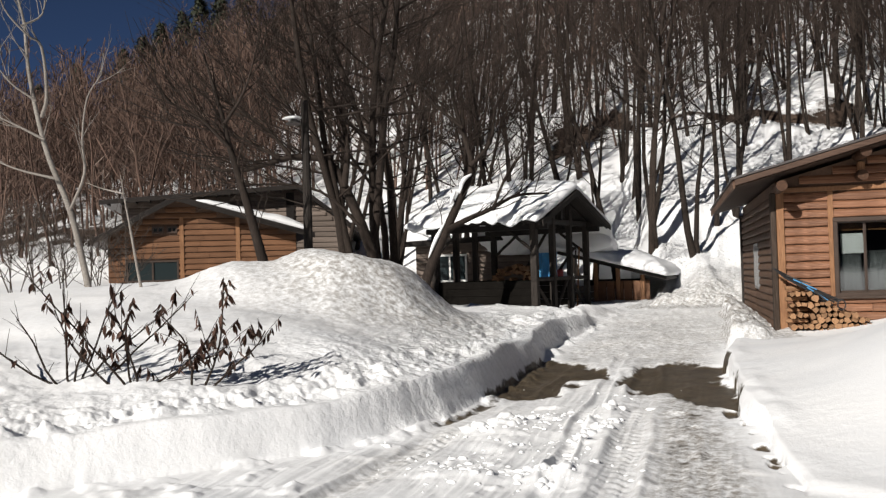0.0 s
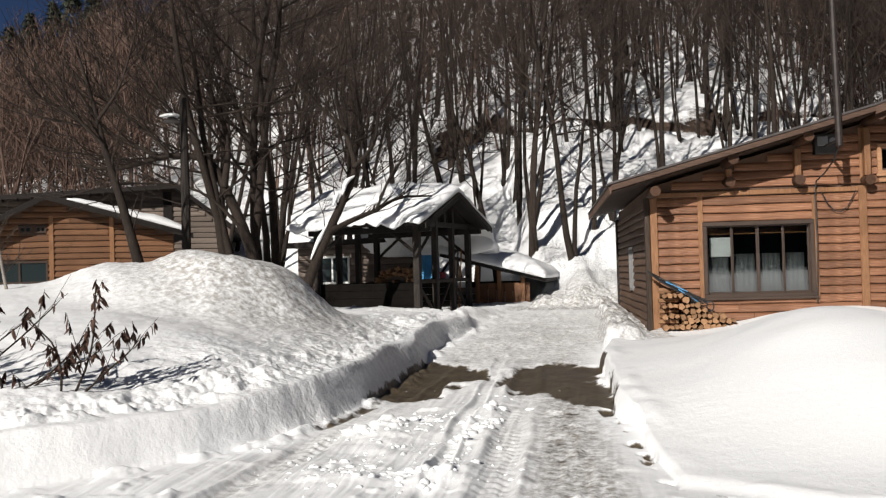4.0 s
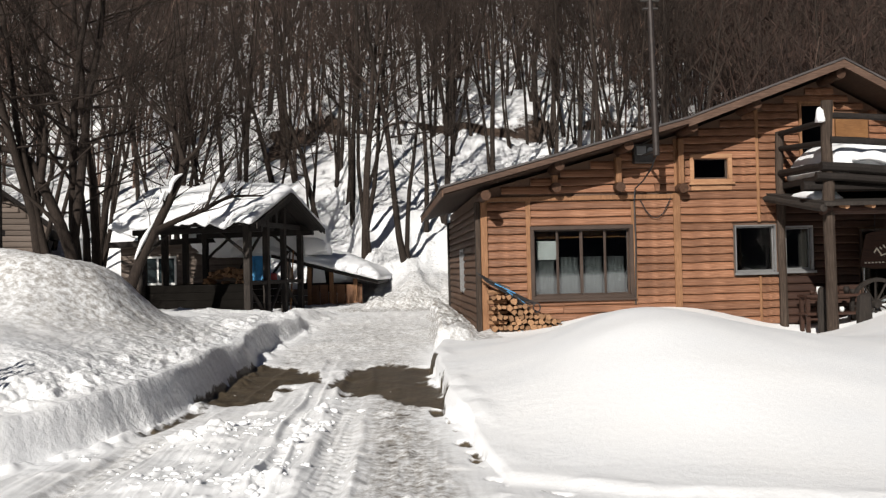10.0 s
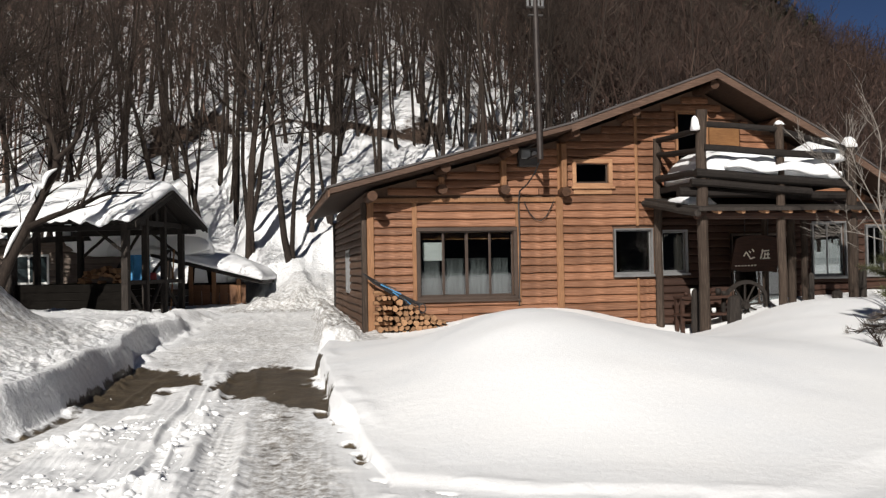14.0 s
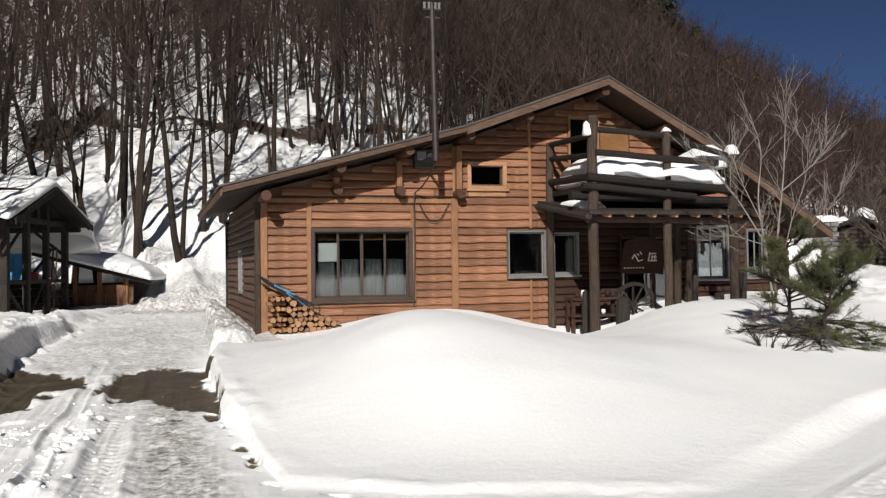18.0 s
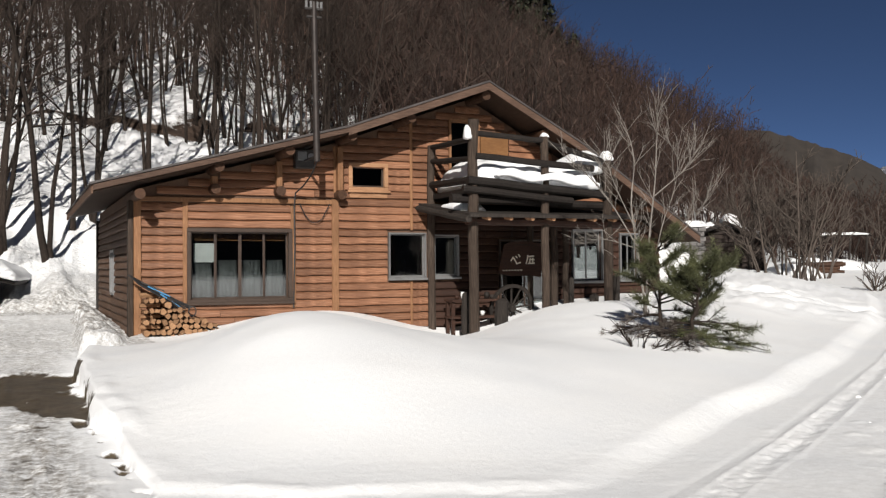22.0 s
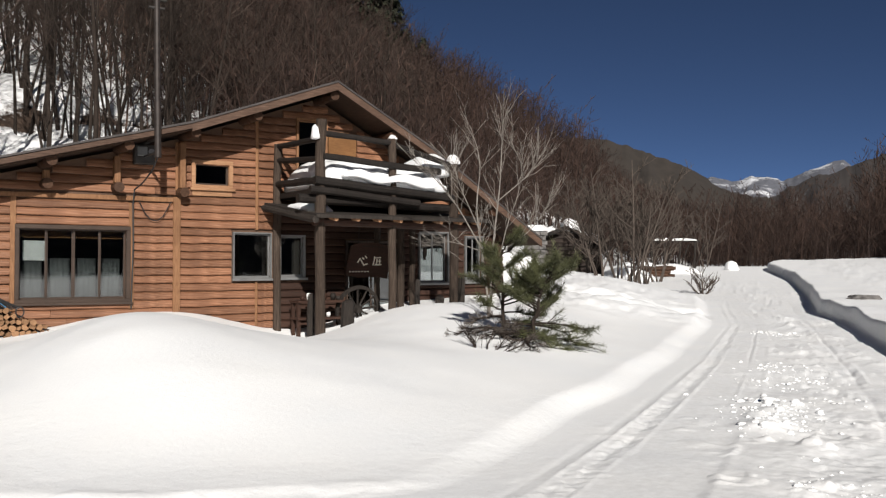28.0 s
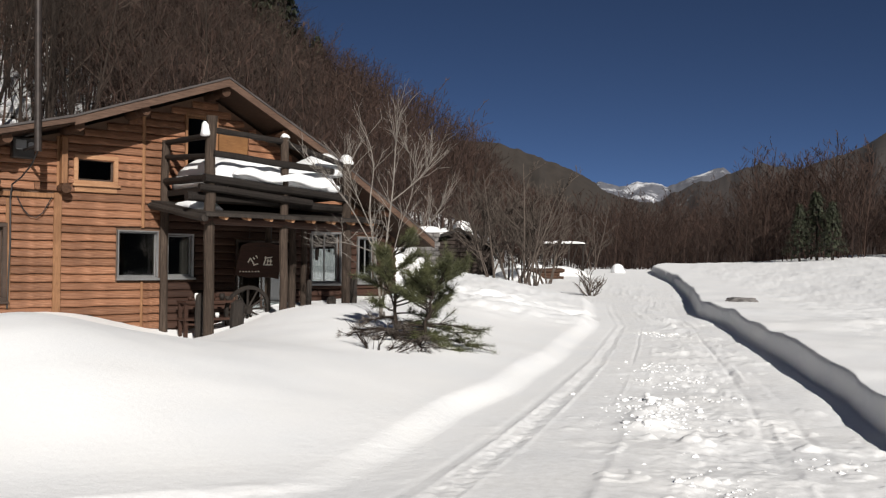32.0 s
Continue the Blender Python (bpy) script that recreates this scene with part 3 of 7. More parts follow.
def build_ground():
    az = np.concatenate([np.arange(-58, -4, 0.085), np.arange(-4, 20, 0.17), np.arange(20, 33, 0.1), np.arange(33, 54, 0.07), np.arange(54, 58.01, 0.19), np.arange(62, 302, 4.0)])
    rs = [0.6]
    while rs[-1] < 1800:
        q = rs[-1]
        rs.append(q * (1.2 if q < 3 else 1.0072 if q < 4.5 else 1.0032 if q < 10.5 else 1.0072 if q < 26 else 1.022 if q < 170 else 1.2))
    rr, aa = np.meshgrid(np.array(rs), np.radians(az), indexing="ij")
    x, y = rr * np.sin(aa), rr * np.cos(aa)
    z, mud, grime_shade, litter, crusty = land(x, y)
    n, m = x.shape
    idx = np.arange(n * m).reshape(n, m)
    nxt = np.roll(idx, -1, axis=1)
    quads = np.stack([idx[:-1], idx[1:], nxt[1:], nxt[:-1]], -1).reshape(-1, 4)
    co = np.stack([x, y, z], -1).reshape(-1, 3)
    co = np.concatenate([co, [[0, 0, z[0].mean()]]])
    tris = np.stack([np.full(m, n * m), idx[0], nxt[0]], -1)
    me = bpy.data.meshes.new("ground")
    me.vertices.add(len(co))
    me.vertices.foreach_set("co", co.ravel())
    loops = np.concatenate([quads.ravel(), tris.ravel()])
    me.loops.add(len(loops))
    me.loops.foreach_set("vertex_index", loops)
    starts = np.concatenate([np.arange(len(quads)) * 4, len(quads) * 4 + np.arange(len(tris)) * 3])
    me.polygons.add(len(starts))
    me.polygons.foreach_set("loop_start", starts)
    me.polygons.foreach_set("use_smooth", np.ones(len(starts), bool))
    cover = me.color_attributes.new("cover", "FLOAT_COLOR", "POINT")
    rgba = np.ones((len(co), 4))
    rgba[:-1, 0], rgba[:-1, 1], rgba[:-1, 2] = mud.ravel(), grime_shade.ravel(), litter.ravel()
    rgba[:-1, 3] = crusty.ravel()
    rgba[-1] = 0
    cover.data.foreach_set("color", rgba.ravel())
    me.update(calc_edges=True)
    me.validate()
    me.materials.append(M_GROUND)
    return tagged(new("ground", me), "deep white snow with ploughed banks and a muddy drive", "snow ground", kind="structure")


ground = build_ground()


# ---- trees ----
def grow(rng, height, radius, limbs=9, subs=6, twigs=5, lean=(0, 0), forks=1, start=0.35, spread=0.55, limb=0.42, fine=1.0, rise=(0.35, 1.1, 0.10), wander=0.09):
    """Tubes of a leafless tree: (trunk tubes, crown tubes), each (points, radii, sides)."""
    trunk, crown = [], []

    def bent(p, d, length, n, wander, lift):
        pts = [p.copy()]
        d = d.normalized()
        for _ in range(n):
            d = (d + Vector((rng.uniform(-1, 1), rng.uniform(-1, 1), rng.uniform(-1, 1))) * wander + Vector((0, 0, lift))).normalized()
            pts.append(pts[-1] + d * (length / n))
        return pts

    for f in range(forks):
        d = Vector((lean[0] + rng.uniform(-0.08, 0.08) * forks, lean[1] + rng.uniform(-0.08, 0.08) * forks, 1))
        base = Vector((rng.uniform(-1, 1) * 0.12 * (forks > 1), rng.uniform(-1, 1) * 0.12 * (forks > 1), -0.3))
        h = height * (1 if f == 0 else rng.uniform(0.7, 0.95))
        r = radius * (1 if f == 0 else rng.uniform(0.6, 0.85))
        n = 8
        pts = bent(base, d, h, n, wander, 0.03)
        rad = [r * (1.25 if i == 0 else 1.0) * (1 - i / n) ** 0.75 + 0.012 * fine for i in range(n + 1)]
        trunk.append((pts, rad, 7))
        for k in range(limbs):
            s = start + (0.97 - start) * (k + rng.random()) / limbs
            i = min(int(s * n), n - 1)
            p = pts[i].lerp(pts[i + 1], s * n - i)
            rl = rad[i] * limb * rng.uniform(0.7, 1.3)
            a = rng.uniform(0, 2 * math.pi)
            dl = Vector((math.cos(a), math.sin(a), rng.uniform(rise[0], rise[1])))
            ll = height * spread * (1.08 - s) * rng.uniform(0.6, 1.1) + 0.5
            lp = bent(p, dl, ll, 4, 0.16, rise[2])
            crown.append((lp, [rl * (1 - j / 4) ** 0.8 + 0.010 * fine for j in range(5)], 4))
            for _ in range(subs):
                q = rng.uniform(0.25, 1.0)
                j = min(int(q * 4), 3)
                bp = lp[j].lerp(lp[j + 1], q * 4 - j)
                bd = (lp[j + 1] - lp[j]).normalized() + Vector((rng.uniform(-1, 1), rng.uniform(-1, 1), rng.uniform(-0.3, 0.8))) * 0.8
                bl = ll * rng.uniform(0.25, 0.5)
                b2 = bent(bp, bd, bl, 2, 0.2, 0.08)
                crown.append((b2, [max(rl * 0.35, 0.012 * fine), 0.011 * fine, 0.007 * fine], 3))
                for _ in range(twigs):
                    q2 = rng.uniform(0.2, 1.0)
                    tp = b2[0].lerp(b2[-1], q2)
                    td = bd.normalized() + Vector((rng.uniform(-1, 1), rng.uniform(-1, 1), rng.uniform(-0.4, 0.9))) * 0.9
                    tl = bl * rng.uniform(0.3, 0.7)
                    crown.append(([tp, tp + td.normalized() * tl], [0.010 * fine, 0.005 * fine], 3))
    return trunk, crown


def tubes_mesh(name, tubes, material, thick=1.0):
    co, faces = [], []
    for pts, rad, sides in tubes:
        n = len(pts)
        b0 = len(co)
        for i, p in enumerate(pts):
            d = pts[min(i + 1, n - 1)] - pts[max(i - 1, 0)]
            d.normalize()
            a = d.cross(Vector((0.3, 0.95, 0.1)) if abs(d.y) < 0.9 else Vector((1, 0, 0)))
            a.normalize()
            b = d.cross(a)
            r = rad[i] * thick
            for k in range(sides):
                t = 2 * math.pi * k / sides
                q = p + a * (math.cos(t) * r) + b * (math.sin(t) * r)
                co.append((q.x, q.y, q.z))
        for i in range(n - 1):
            for k in range(sides):
                k2 = (k + 1) % sides
                faces.append((b0 + i * sides + k, b0 + i * sides + k2, b0 + (i + 1) * sides + k2, b0 + (i + 1) * sides + k))
    me = bpy.data.meshes.new(name)
    me.from_pydata(co, [], faces)
    me.materials.append(material)
    me.polygons.foreach_set("use_smooth", [True] * len(me.polygons))
    return me


def tree_meshes(seed, material, height, radius, thick=1.0, **kw):
    t, c = grow(random.Random(seed), height, radius, **kw)
    return tubes_mesh("trunk", t, M_BARK, 0.75), tubes_mesh("crown", c, material, thick)


def place_tree(name, meshes, x, y, turn, scale, label, category="tree", group="", tilt=0.0, sink=0.1):
    m = pose(x, y, land_z(x, y) - sink, tilt, 0, turn)
    ob = empty(name, m, label, category, group)
    for nm, me in zip(("trunk", "crown"), meshes):
        c = new(nm, me)
        c.parent = ob
        c.matrix_local = Matrix.Scale(scale, 4)
    return ob


WOOD_KINDS = [tree_meshes(100 + i, M_BARK if i % 4 == 1 else M_FARBARK, 10.5 + 0.4 * i, 0.085 + 0.012 * (i % 4), 0.6, limbs=11, subs=6, twigs=5, forks=(2, 1, 3, 2, 1, 2, 1, 3)[i], start=0.33,
                          lean=((-0.12, 0.02), (0.06, -0.04), (0.16, 0.0), (0.0, 0.05))[i % 4], spread=0.42) for i in range(8)]
rng = random.Random(5)
spots = []
tries = 0
while len(spots) < 185 and tries < 9000:
    tries += 1
    a, q = rng.uniform(-35, 16), rng.random()
    r0 = float(np.interp(a, RIDGE_AZ, FOOT_R))
    r = r0 + 0.5 + 42 * q ** 1.1
    x, y = r * math.sin(radians(a)), r * math.cos(radians(a))
    if y < 24 and x > -16:
        continue
    if a > 3 and r < 44:
        continue
    if any((x - px) ** 2 + (y - py) ** 2 < 3.0 for px, py in spots):
        continue
    spots.append((x, y))
for k in range(26):
    a, r = rng.uniform(-12, 2), rng.uniform(41, 60)
    spots.append((r * math.sin(radians(a)), r * math.cos(radians(a))))
for x, y in spots:
    place_tree("bare_tree", WOOD_KINDS[rng.randrange(8)], x, y, rng.uniform(0, 360), rng.uniform(0.75, 1.2), "tall leafless grey-brown tree standing on the snowy hillside", group="trees on the hillside")


def far_woods(lo_az, hi_az, material, label):
    """The wood higher up the hill and along the valley: thousands of thin leafless trees in one mesh."""
    r = np.random.RandomState(11)
    parts_co, parts_f, off = [], [], 0
    kinds = []
    for k in range(9):
        g = random.Random(700 + k)
        t, c = grow(g, 9.0, 0.055, limbs=14, subs=6, twigs=0, start=0.14, spread=0.5, fine=0.8, wander=0.14, rise=(0.1, 0.9, 0.06)) if k < 6 else grow(g, 6.0, 0.03, limbs=15, subs=7, twigs=0, start=0.03, spread=0.5, fine=0.6, wander=0.12)
        co, fa = [], []
        for pts, rad, sides in [(p, q, 3) for p, q, s in t] + [(p[::2] if len(p) > 3 else p[:2], q[::2] if len(q) > 3 else q[:2], 2) for p, q, s in c]:
            b0 = len(co)
            for p, w in zip(pts, rad):
                ang = g.uniform(0, 3.14)
                for s in range(sides):
                    u = 2 * math.pi * s / sides + ang * (sides == 2)
                    ww = max(w, 0.018 if k < 6 else 0.014)
                    co.append((p.x + math.cos(u) * ww, p.y + math.sin(u) * ww, p.z + (0.4 * ww if sides == 2 and s else 0)))
            for i in range(len(pts) - 1):
                for s in range(sides if sides == 3 else 1):
                    s2 = (s + 1) % sides
                    fa.append((b0 + i * sides + s, b0 + i * sides + s2, b0 + (i + 1) * sides + s2, b0 + (i + 1) * sides + s))
        kinds.append((np.array(co), np.array(fa)))
    xs = []
    for lo, hi, n, ra, rb in ((-64, 20, 1900, 14, 105), (6, 31, 1700, 2, 110), (27.5, 66, 1600, 66, 118), (-64, -38, 600, 3, 60), (-2, 20, 950, 12, 95)):
        a = r.uniform(lo, hi, n)
        r0 = np.interp(a, RIDGE_AZ, FOOT_R)
        ra = np.where((a > -14) & (a < 2), ra + 9, np.where(a < -24, ra, ra + 2)) if lo == -64 and n > 1000 else ra
        d = (0 if lo == 27.5 else r0) + ra + (rb - ra) * r.rand(n) ** 0.9
        xs.append(np.stack([d * np.sin(np.radians(a)), d * np.cos(np.radians(a))], 1))
    xs = np.concatenate(xs)
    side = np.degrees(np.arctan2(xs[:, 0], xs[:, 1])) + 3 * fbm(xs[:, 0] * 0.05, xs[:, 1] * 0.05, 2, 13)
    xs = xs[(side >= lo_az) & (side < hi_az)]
    zs = land(xs[:, 0], xs[:, 1])[0]
    for (x, y), z in zip(xs, zs):
        co, fa = kinds[r.randint(6, 9) if math.degrees(math.atan2(x, y)) > 26.5 else r.randint(6)]
        t, s = r.uniform(0, 6.28), r.uniform(0.7, 1.15) * (1.0 if math.degrees(math.atan2(x, y)) < 31 else 1.3 if 42 < math.degrees(math.atan2(x, y)) < 48 else 0.92)
        c, sn = math.cos(t) * s, math.sin(t) * s
        q = np.stack([co[:, 0] * c - co[:, 1] * sn + x, co[:, 0] * sn + co[:, 1] * c + y, co[:, 2] * s + z], 1)
        parts_co.append(q)
        parts_f.append(fa + off)
        off += len(q)
    co, fa = np.concatenate(parts_co), np.concatenate(parts_f)
    me = bpy.data.meshes.new("far_woods")
    me.vertices.add(len(co))
    me.vertices.foreach_set("co", co.ravel())
    me.loops.add(fa.size)
    me.loops.foreach_set("vertex_index", fa.ravel())
    me.polygons.add(len(fa))
    me.polygons.foreach_set("loop_start", np.arange(len(fa)) * 4)
    me.update(calc_edges=True)
    me.materials.append(material)
    return tagged(new("far_woods", me), label, "woods", kind="stuff")


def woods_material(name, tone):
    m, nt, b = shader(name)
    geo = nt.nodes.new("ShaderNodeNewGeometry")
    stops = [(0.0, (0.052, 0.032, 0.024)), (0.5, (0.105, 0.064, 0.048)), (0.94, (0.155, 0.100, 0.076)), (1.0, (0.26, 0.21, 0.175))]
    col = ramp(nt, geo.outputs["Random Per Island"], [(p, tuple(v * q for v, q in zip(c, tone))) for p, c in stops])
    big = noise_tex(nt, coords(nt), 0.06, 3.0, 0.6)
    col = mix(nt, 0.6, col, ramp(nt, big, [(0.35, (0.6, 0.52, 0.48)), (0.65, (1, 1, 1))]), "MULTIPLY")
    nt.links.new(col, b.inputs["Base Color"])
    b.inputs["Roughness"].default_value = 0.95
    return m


far_woods(-90, 3, woods_material("woods_bark", (1, 1, 1)), "dense pale brown leafless woods high on the hillside")
# same bark ramp multiplied down and redder for the right-hand woods
far_woods(3, 90, woods_material("toned_woods_bark", (0.38, 0.325, 0.305)), "dark reddish-brown leafless woods on the slope and valley floor")

# ---- conifers on the ridge and in the valley ----
M_NEEDLE = plain("conifer_needles", (0.026, 0.031, 0.014), 0.8, 0.0, 0.5, 1.2)


def conifer_mesh(seed, height, width):
    """Layered drooping sprays round a stem, ragged."""
    g = random.Random(seed)
    co, fa = [], []
    for k in range(420):
        s = g.random() ** 0.8
        z = height * (0.12 + 0.88 * s)
        w = width * (1.02 - s) ** 0.75 * g.uniform(0.35, 1.0)
        a = g.uniform(0, 6.283)
        d = Vector((math.cos(a), math.sin(a), 0))
        c = Vector((0, 0, z)) + d * w
        side = Vector((-d.y, d.x, 0)) * g.uniform(0.1, 0.26) * height * 0.1
        tip = d * g.uniform(0.3, 0.7) * height * 0.1 + Vector((0, 0, g.uniform(-0.05, 0.03) * height))
        b0 = len(co)
        for q in (c - side, c + side, c + tip + side * 0.4, c + tip - side * 0.4, c + Vector((0, 0, 0.05 * height)) + tip * 0.5):
            co.append(tuple(q))
        fa += [(b0, b0 + 1, b0 + 2, b0 + 3), (b0, b0 + 1, b0 + 4), (b0 + 2, b0 + 3, b0 + 4)]
    me = bpy.data.meshes.new("crown")
    me.from_pydata(co, [], fa)
    me.materials.append(M_NEEDLE)
    return me


CON = [conifer_mesh(i, 9.0, 2.6 + 0.4 * (i % 3)) for i in range(4)]
CON_TRUNK = tubes_mesh("trunk", [([Vector((0, 0, -0.5)), Vector((0.05, 0, 4)), Vector((0, 0, 8.8))], [0.22, 0.14, 0.03], 6)], M_BARK)
rng = random.Random(8)
for a, dr, s in [(9.0, -6, 1.0), (10.4, -4, 0.9), (11.3, -2, 1.0), (12.2, 0, 0.9), (13.2, 0, 0.95), (13.9, -1, 0.75), (14.6, 1, 0.8), (15.6, 2, 0.5), (16.6, 2, 0.5), (-46.5, -14, 0.48), (-45.4, -10, 0.51),
                 (-44.4, -16, 0.54), (-43.2, -12, 0.51), (-42.2, -16, 0.58), (-41.0, -20, 0.54), (-39.6, -18, 0.54), (-49.0, -8, 0.5), (-51.0, -6, 0.45), (-53.2, -6, 0.4), (-54.6, -4, 0.4),
                 (44.6, -80, 0.42), (45.5, -78, 0.5), (46.3, -82, 0.42), (50.4, -70, 0.75), (51.2, -72, 0.7)]:
    r = float(np.interp(a, RIDGE_AZ, RIDGE_R)) + dr - (14 if a > 0 else 0)
    if a > 40:
        r = 100 + dr * 0.45
    x, y = r * math.sin(radians(a)), r * math.cos(radians(a))
    place_tree("conifer", (CON_TRUNK, CON[rng.randrange(4)]), x, y, rng.uniform(0, 360), s * (1.0 if a > 40 else 1.95), "dark green conifer among the bare woods", group="conifers", sink=0.3)

# ---- far mountains ----
def mountain_material(name, low, high, patch):
    m, nt, b = shader(name)
    v = coords(nt)
    n = noise_tex(nt, v, 0.02, 8.0, 0.75, 0.4)
    f = noise_tex(nt, coords(nt, (1, 1, 0.25)), 0.16, 6.0, 0.7)
    wood_c = ramp(nt, f, [(0.3, tuple(c * 0.6 for c in low)), (0.7, low)])
    col = mix(nt, ramp(nt, n, [(patch, (0, 0, 0)), (patch + 0.09, (1, 1, 1))]), wood_c, high)
    nt.links.new(col, b.inputs["Base Color"])
    b.inputs["Roughness"].default_value = 0.95
    return m


def mountain(name, profile, r, label, material, rough, seed):
    """A ridge at distance r; profile: (azimuth, slope over the eye)."""
    az = np.arange(profile[0][0], profile[-1][0] + 0.01, 0.12)
    el = np.interp(az, [p[0] for p in profile], [p[1] for p in profile])
    el = el + rough * fbm(az * 0.9, az * 0 + seed, 5, seed, 0.55)
    steps = 16
    co, fa = [], []
    for i in range(steps + 1):
        s = i / steps
        for a, e in zip(az, el):
            bumpy = 1 + 0.10 * math.sin(s * 3.1) * float(vnoise(np.array(a * 1.3), np.array(s * 4.0), seed + 3))
            d = r * (0.72 + 0.28 * s)
            z = 1.5 + e * r * (s ** 1.1) * (bumpy if 0 < i < steps else 1) - (12 if i == 0 else 0)
            co.append((d * math.sin(radians(a)), d * math.cos(radians(a)), z))
    n = len(az)
    for i in range(steps):
        for k in range(n - 1):
            fa.append((i * n + k, i * n + k + 1, (i + 1) * n + k + 1, (i + 1) * n + k))
    me = bpy.data.meshes.new(name)
    me.from_pydata(co, [], fa)
    me.polygons.foreach_set("use_smooth", [True] * len(me.polygons))
    me.materials.append(material)
    return tagged(new(name, me), label, "mountain", kind="structure")


mountain("backdrop_hill", [(15, 0.09), (20, 0.128), (23, 0.136), (25, 0.138), (27, 0.136), (28.6, 0.128), (30.5, 0.115), (32, 0.102), (33.7, 0.083), (35, 0.077), (36.5, 0.071), (38, 0.045), (41, 0.0)], 420,
         "dark wooded mountain spur", mountain_material("spur_woods", (0.038, 0.030, 0.024), (0.2, 0.19, 0.19), 0.72), 0.003, 3)
mountain("backdrop_peaks", [(28, 0.03), (31, 0.07), (32.6, 0.083), (33.6, 0.092), (34.6, 0.089), (35.6, 0.094), (36.6, 0.090), (37.3, 0.086), (39, 0.098), (40.5, 0.104), (44, 0.05)], 1500,
         "distant snow-covered mountain peaks", mountain_material("snow_peaks", (0.13, 0.135, 0.16), (0.62, 0.63, 0.66), 0.51), 0.0025, 5)
mountain("backdrop_range", [(34, 0.03), (36.4, 0.07), (37.6, 0.080), (39.2, 0.090), (41, 0.100), (42.4, 0.107), (44, 0.104), (45.5, 0.107), (47, 0.117), (49, 0.131), (52, 0.155), (60, 0.2), (70, 0.15)], 900,
         "wooded mountain range with snow patches", mountain_material("range_woods", (0.046, 0.038, 0.035), (0.5, 0.51, 0.55), 0.64), 0.003, 7)

# unseen slopes behind the viewpoint, added so the panes reflect dark woods
mountain("backdrop_woods", [(62, 0.1), (75, 0.16), (100, 0.28), (140, 0.24), (180, 0.22), (220, 0.26), (260, 0.26), (285, 0.18), (298, 0.10)], 160,
         "unseen wooded slopes added behind the viewpoint for window reflections", mountain_material("valley_woods", (0.06, 0.045, 0.037), (0.3, 0.28, 0.27), 0.7), 0.006, 9)


# ---- the timber house ----
def clear_glass(name):
    m, nt, b = shader(name)
    nt.nodes.remove(b)
    out = nt.nodes["Material Output"]
    fr = node(nt, "ShaderNodeFresnel", IOR=1.5)
    gain = nt.nodes.new("ShaderNodeMath")
    gain.operation = "MULTIPLY_ADD"
    gain.inputs[1].default_value, gain.inputs[2].default_value = 2.0, 0.10
    gl = node(nt, "ShaderNodeBsdfGlossy", Roughness=0.03)
    tr = nt.nodes.new("ShaderNodeBsdfTransparent")
    tr.inputs[0].default_value = (0.62, 0.66, 0.66, 1)
    mx = nt.nodes.new("ShaderNodeMixShader")
    nt.links.new(fr.outputs[0], gain.inputs[0])
    nt.links.new(gain.outputs[0], mx.inputs[0])
    nt.links.new(tr.outputs[0], mx.inputs[1])
    nt.links.new(gl.outputs[0], mx.inputs[2])
    nt.links.new(mx.outputs[0], out.inputs["Surface"])
    return m


M_PANE = clear_glass("clear_glass")
# porch wood: shade under the balcony is darkened into the colour
M_PORCHSHADE = wood("porch_shaded_wood", (0.022, 0.011, 0.008), (0.05, 0.024, 0.016), (0.085, 0.042, 0.027), (0.5, 6, 9), 0.65, 0.3)
M_POSTWOOD = wood("weathered_log", (0.024, 0.017, 0.012), (0.058, 0.041, 0.031), (0.12, 0.09, 0.07), (7, 7, 0.5), 0.85, 0.3)
M_ORANGE = wood("orange_board", (0.15, 0.068, 0.025), (0.20, 0.095, 0.036), (0.25, 0.13, 0.055), (1, 6, 6), 0.6, 0.1)
M_PALE = wood("pale_board", (0.24, 0.12, 0.06), (0.36, 0.195, 0.105), (0.46, 0.27, 0.155), (0.6, 6, 6), 0.6, 0.1)
M_METAL = plain("dull_metal", (0.06, 0.055, 0.052), 0.5, 0.5, 0.2)
M_MAST = plain("rusty_dark_pipe", (0.030, 0.022, 0.019), 0.6, 0.2, 0.35, 8.0)
M_BLACK = plain("black_cable", (0.015, 0.015, 0.016), 0.6)
M_WHITE = plain("white_board", (0.75, 0.75, 0.73), 0.6, 0.0, 0.05)
M_CREAM = plain("cream_paint", (0.78, 0.72, 0.6), 0.7, 0.0, 0.05)
M_BLUE = plain("blue_plastic", (0.07, 0.24, 0.45), 0.4, 0.0, 0.15)
M_SPLIT = wood("split_firewood", (0.2, 0.1, 0.05), (0.38, 0.21, 0.11), (0.56, 0.36, 0.21), (3, 3, 3), 0.8, 0.45)
M_CURTAIN = plain("grey_curtain", (0.35, 0.36, 0.36), 0.9, 0.0, 0.15, 3.0)

M_HUTBLIND = wood("bamboo_blind", (0.18, 0.08, 0.03), (0.28, 0.13, 0.05), (0.36, 0.18, 0.08), (1, 6, 12), 0.7, 0.1)

HOUSE = pose(-4.348, 16.227, 0, 0, 0, 15)
ROOF_LINE = [(1.03, 2.86), (5.22, 3.97), (7.95, 4.95), (10.0, 3.86), (12.75, 2.12)]
OPENINGS = [(2.66, 4.36, 0.98, 2.14), (5.56, 6.18, 2.99, 3.36), (6.29, 6.99, 1.32, 2.13), (7.20, 7.66, 1.34, 2.09), (7.55, 8.1, 3.16, 4.31), (8.6, 9.72, 0.22, 2.02), (10.26, 10.93, 1.22, 2.22), (11.4, 11.81, 1.24, 2.15)]


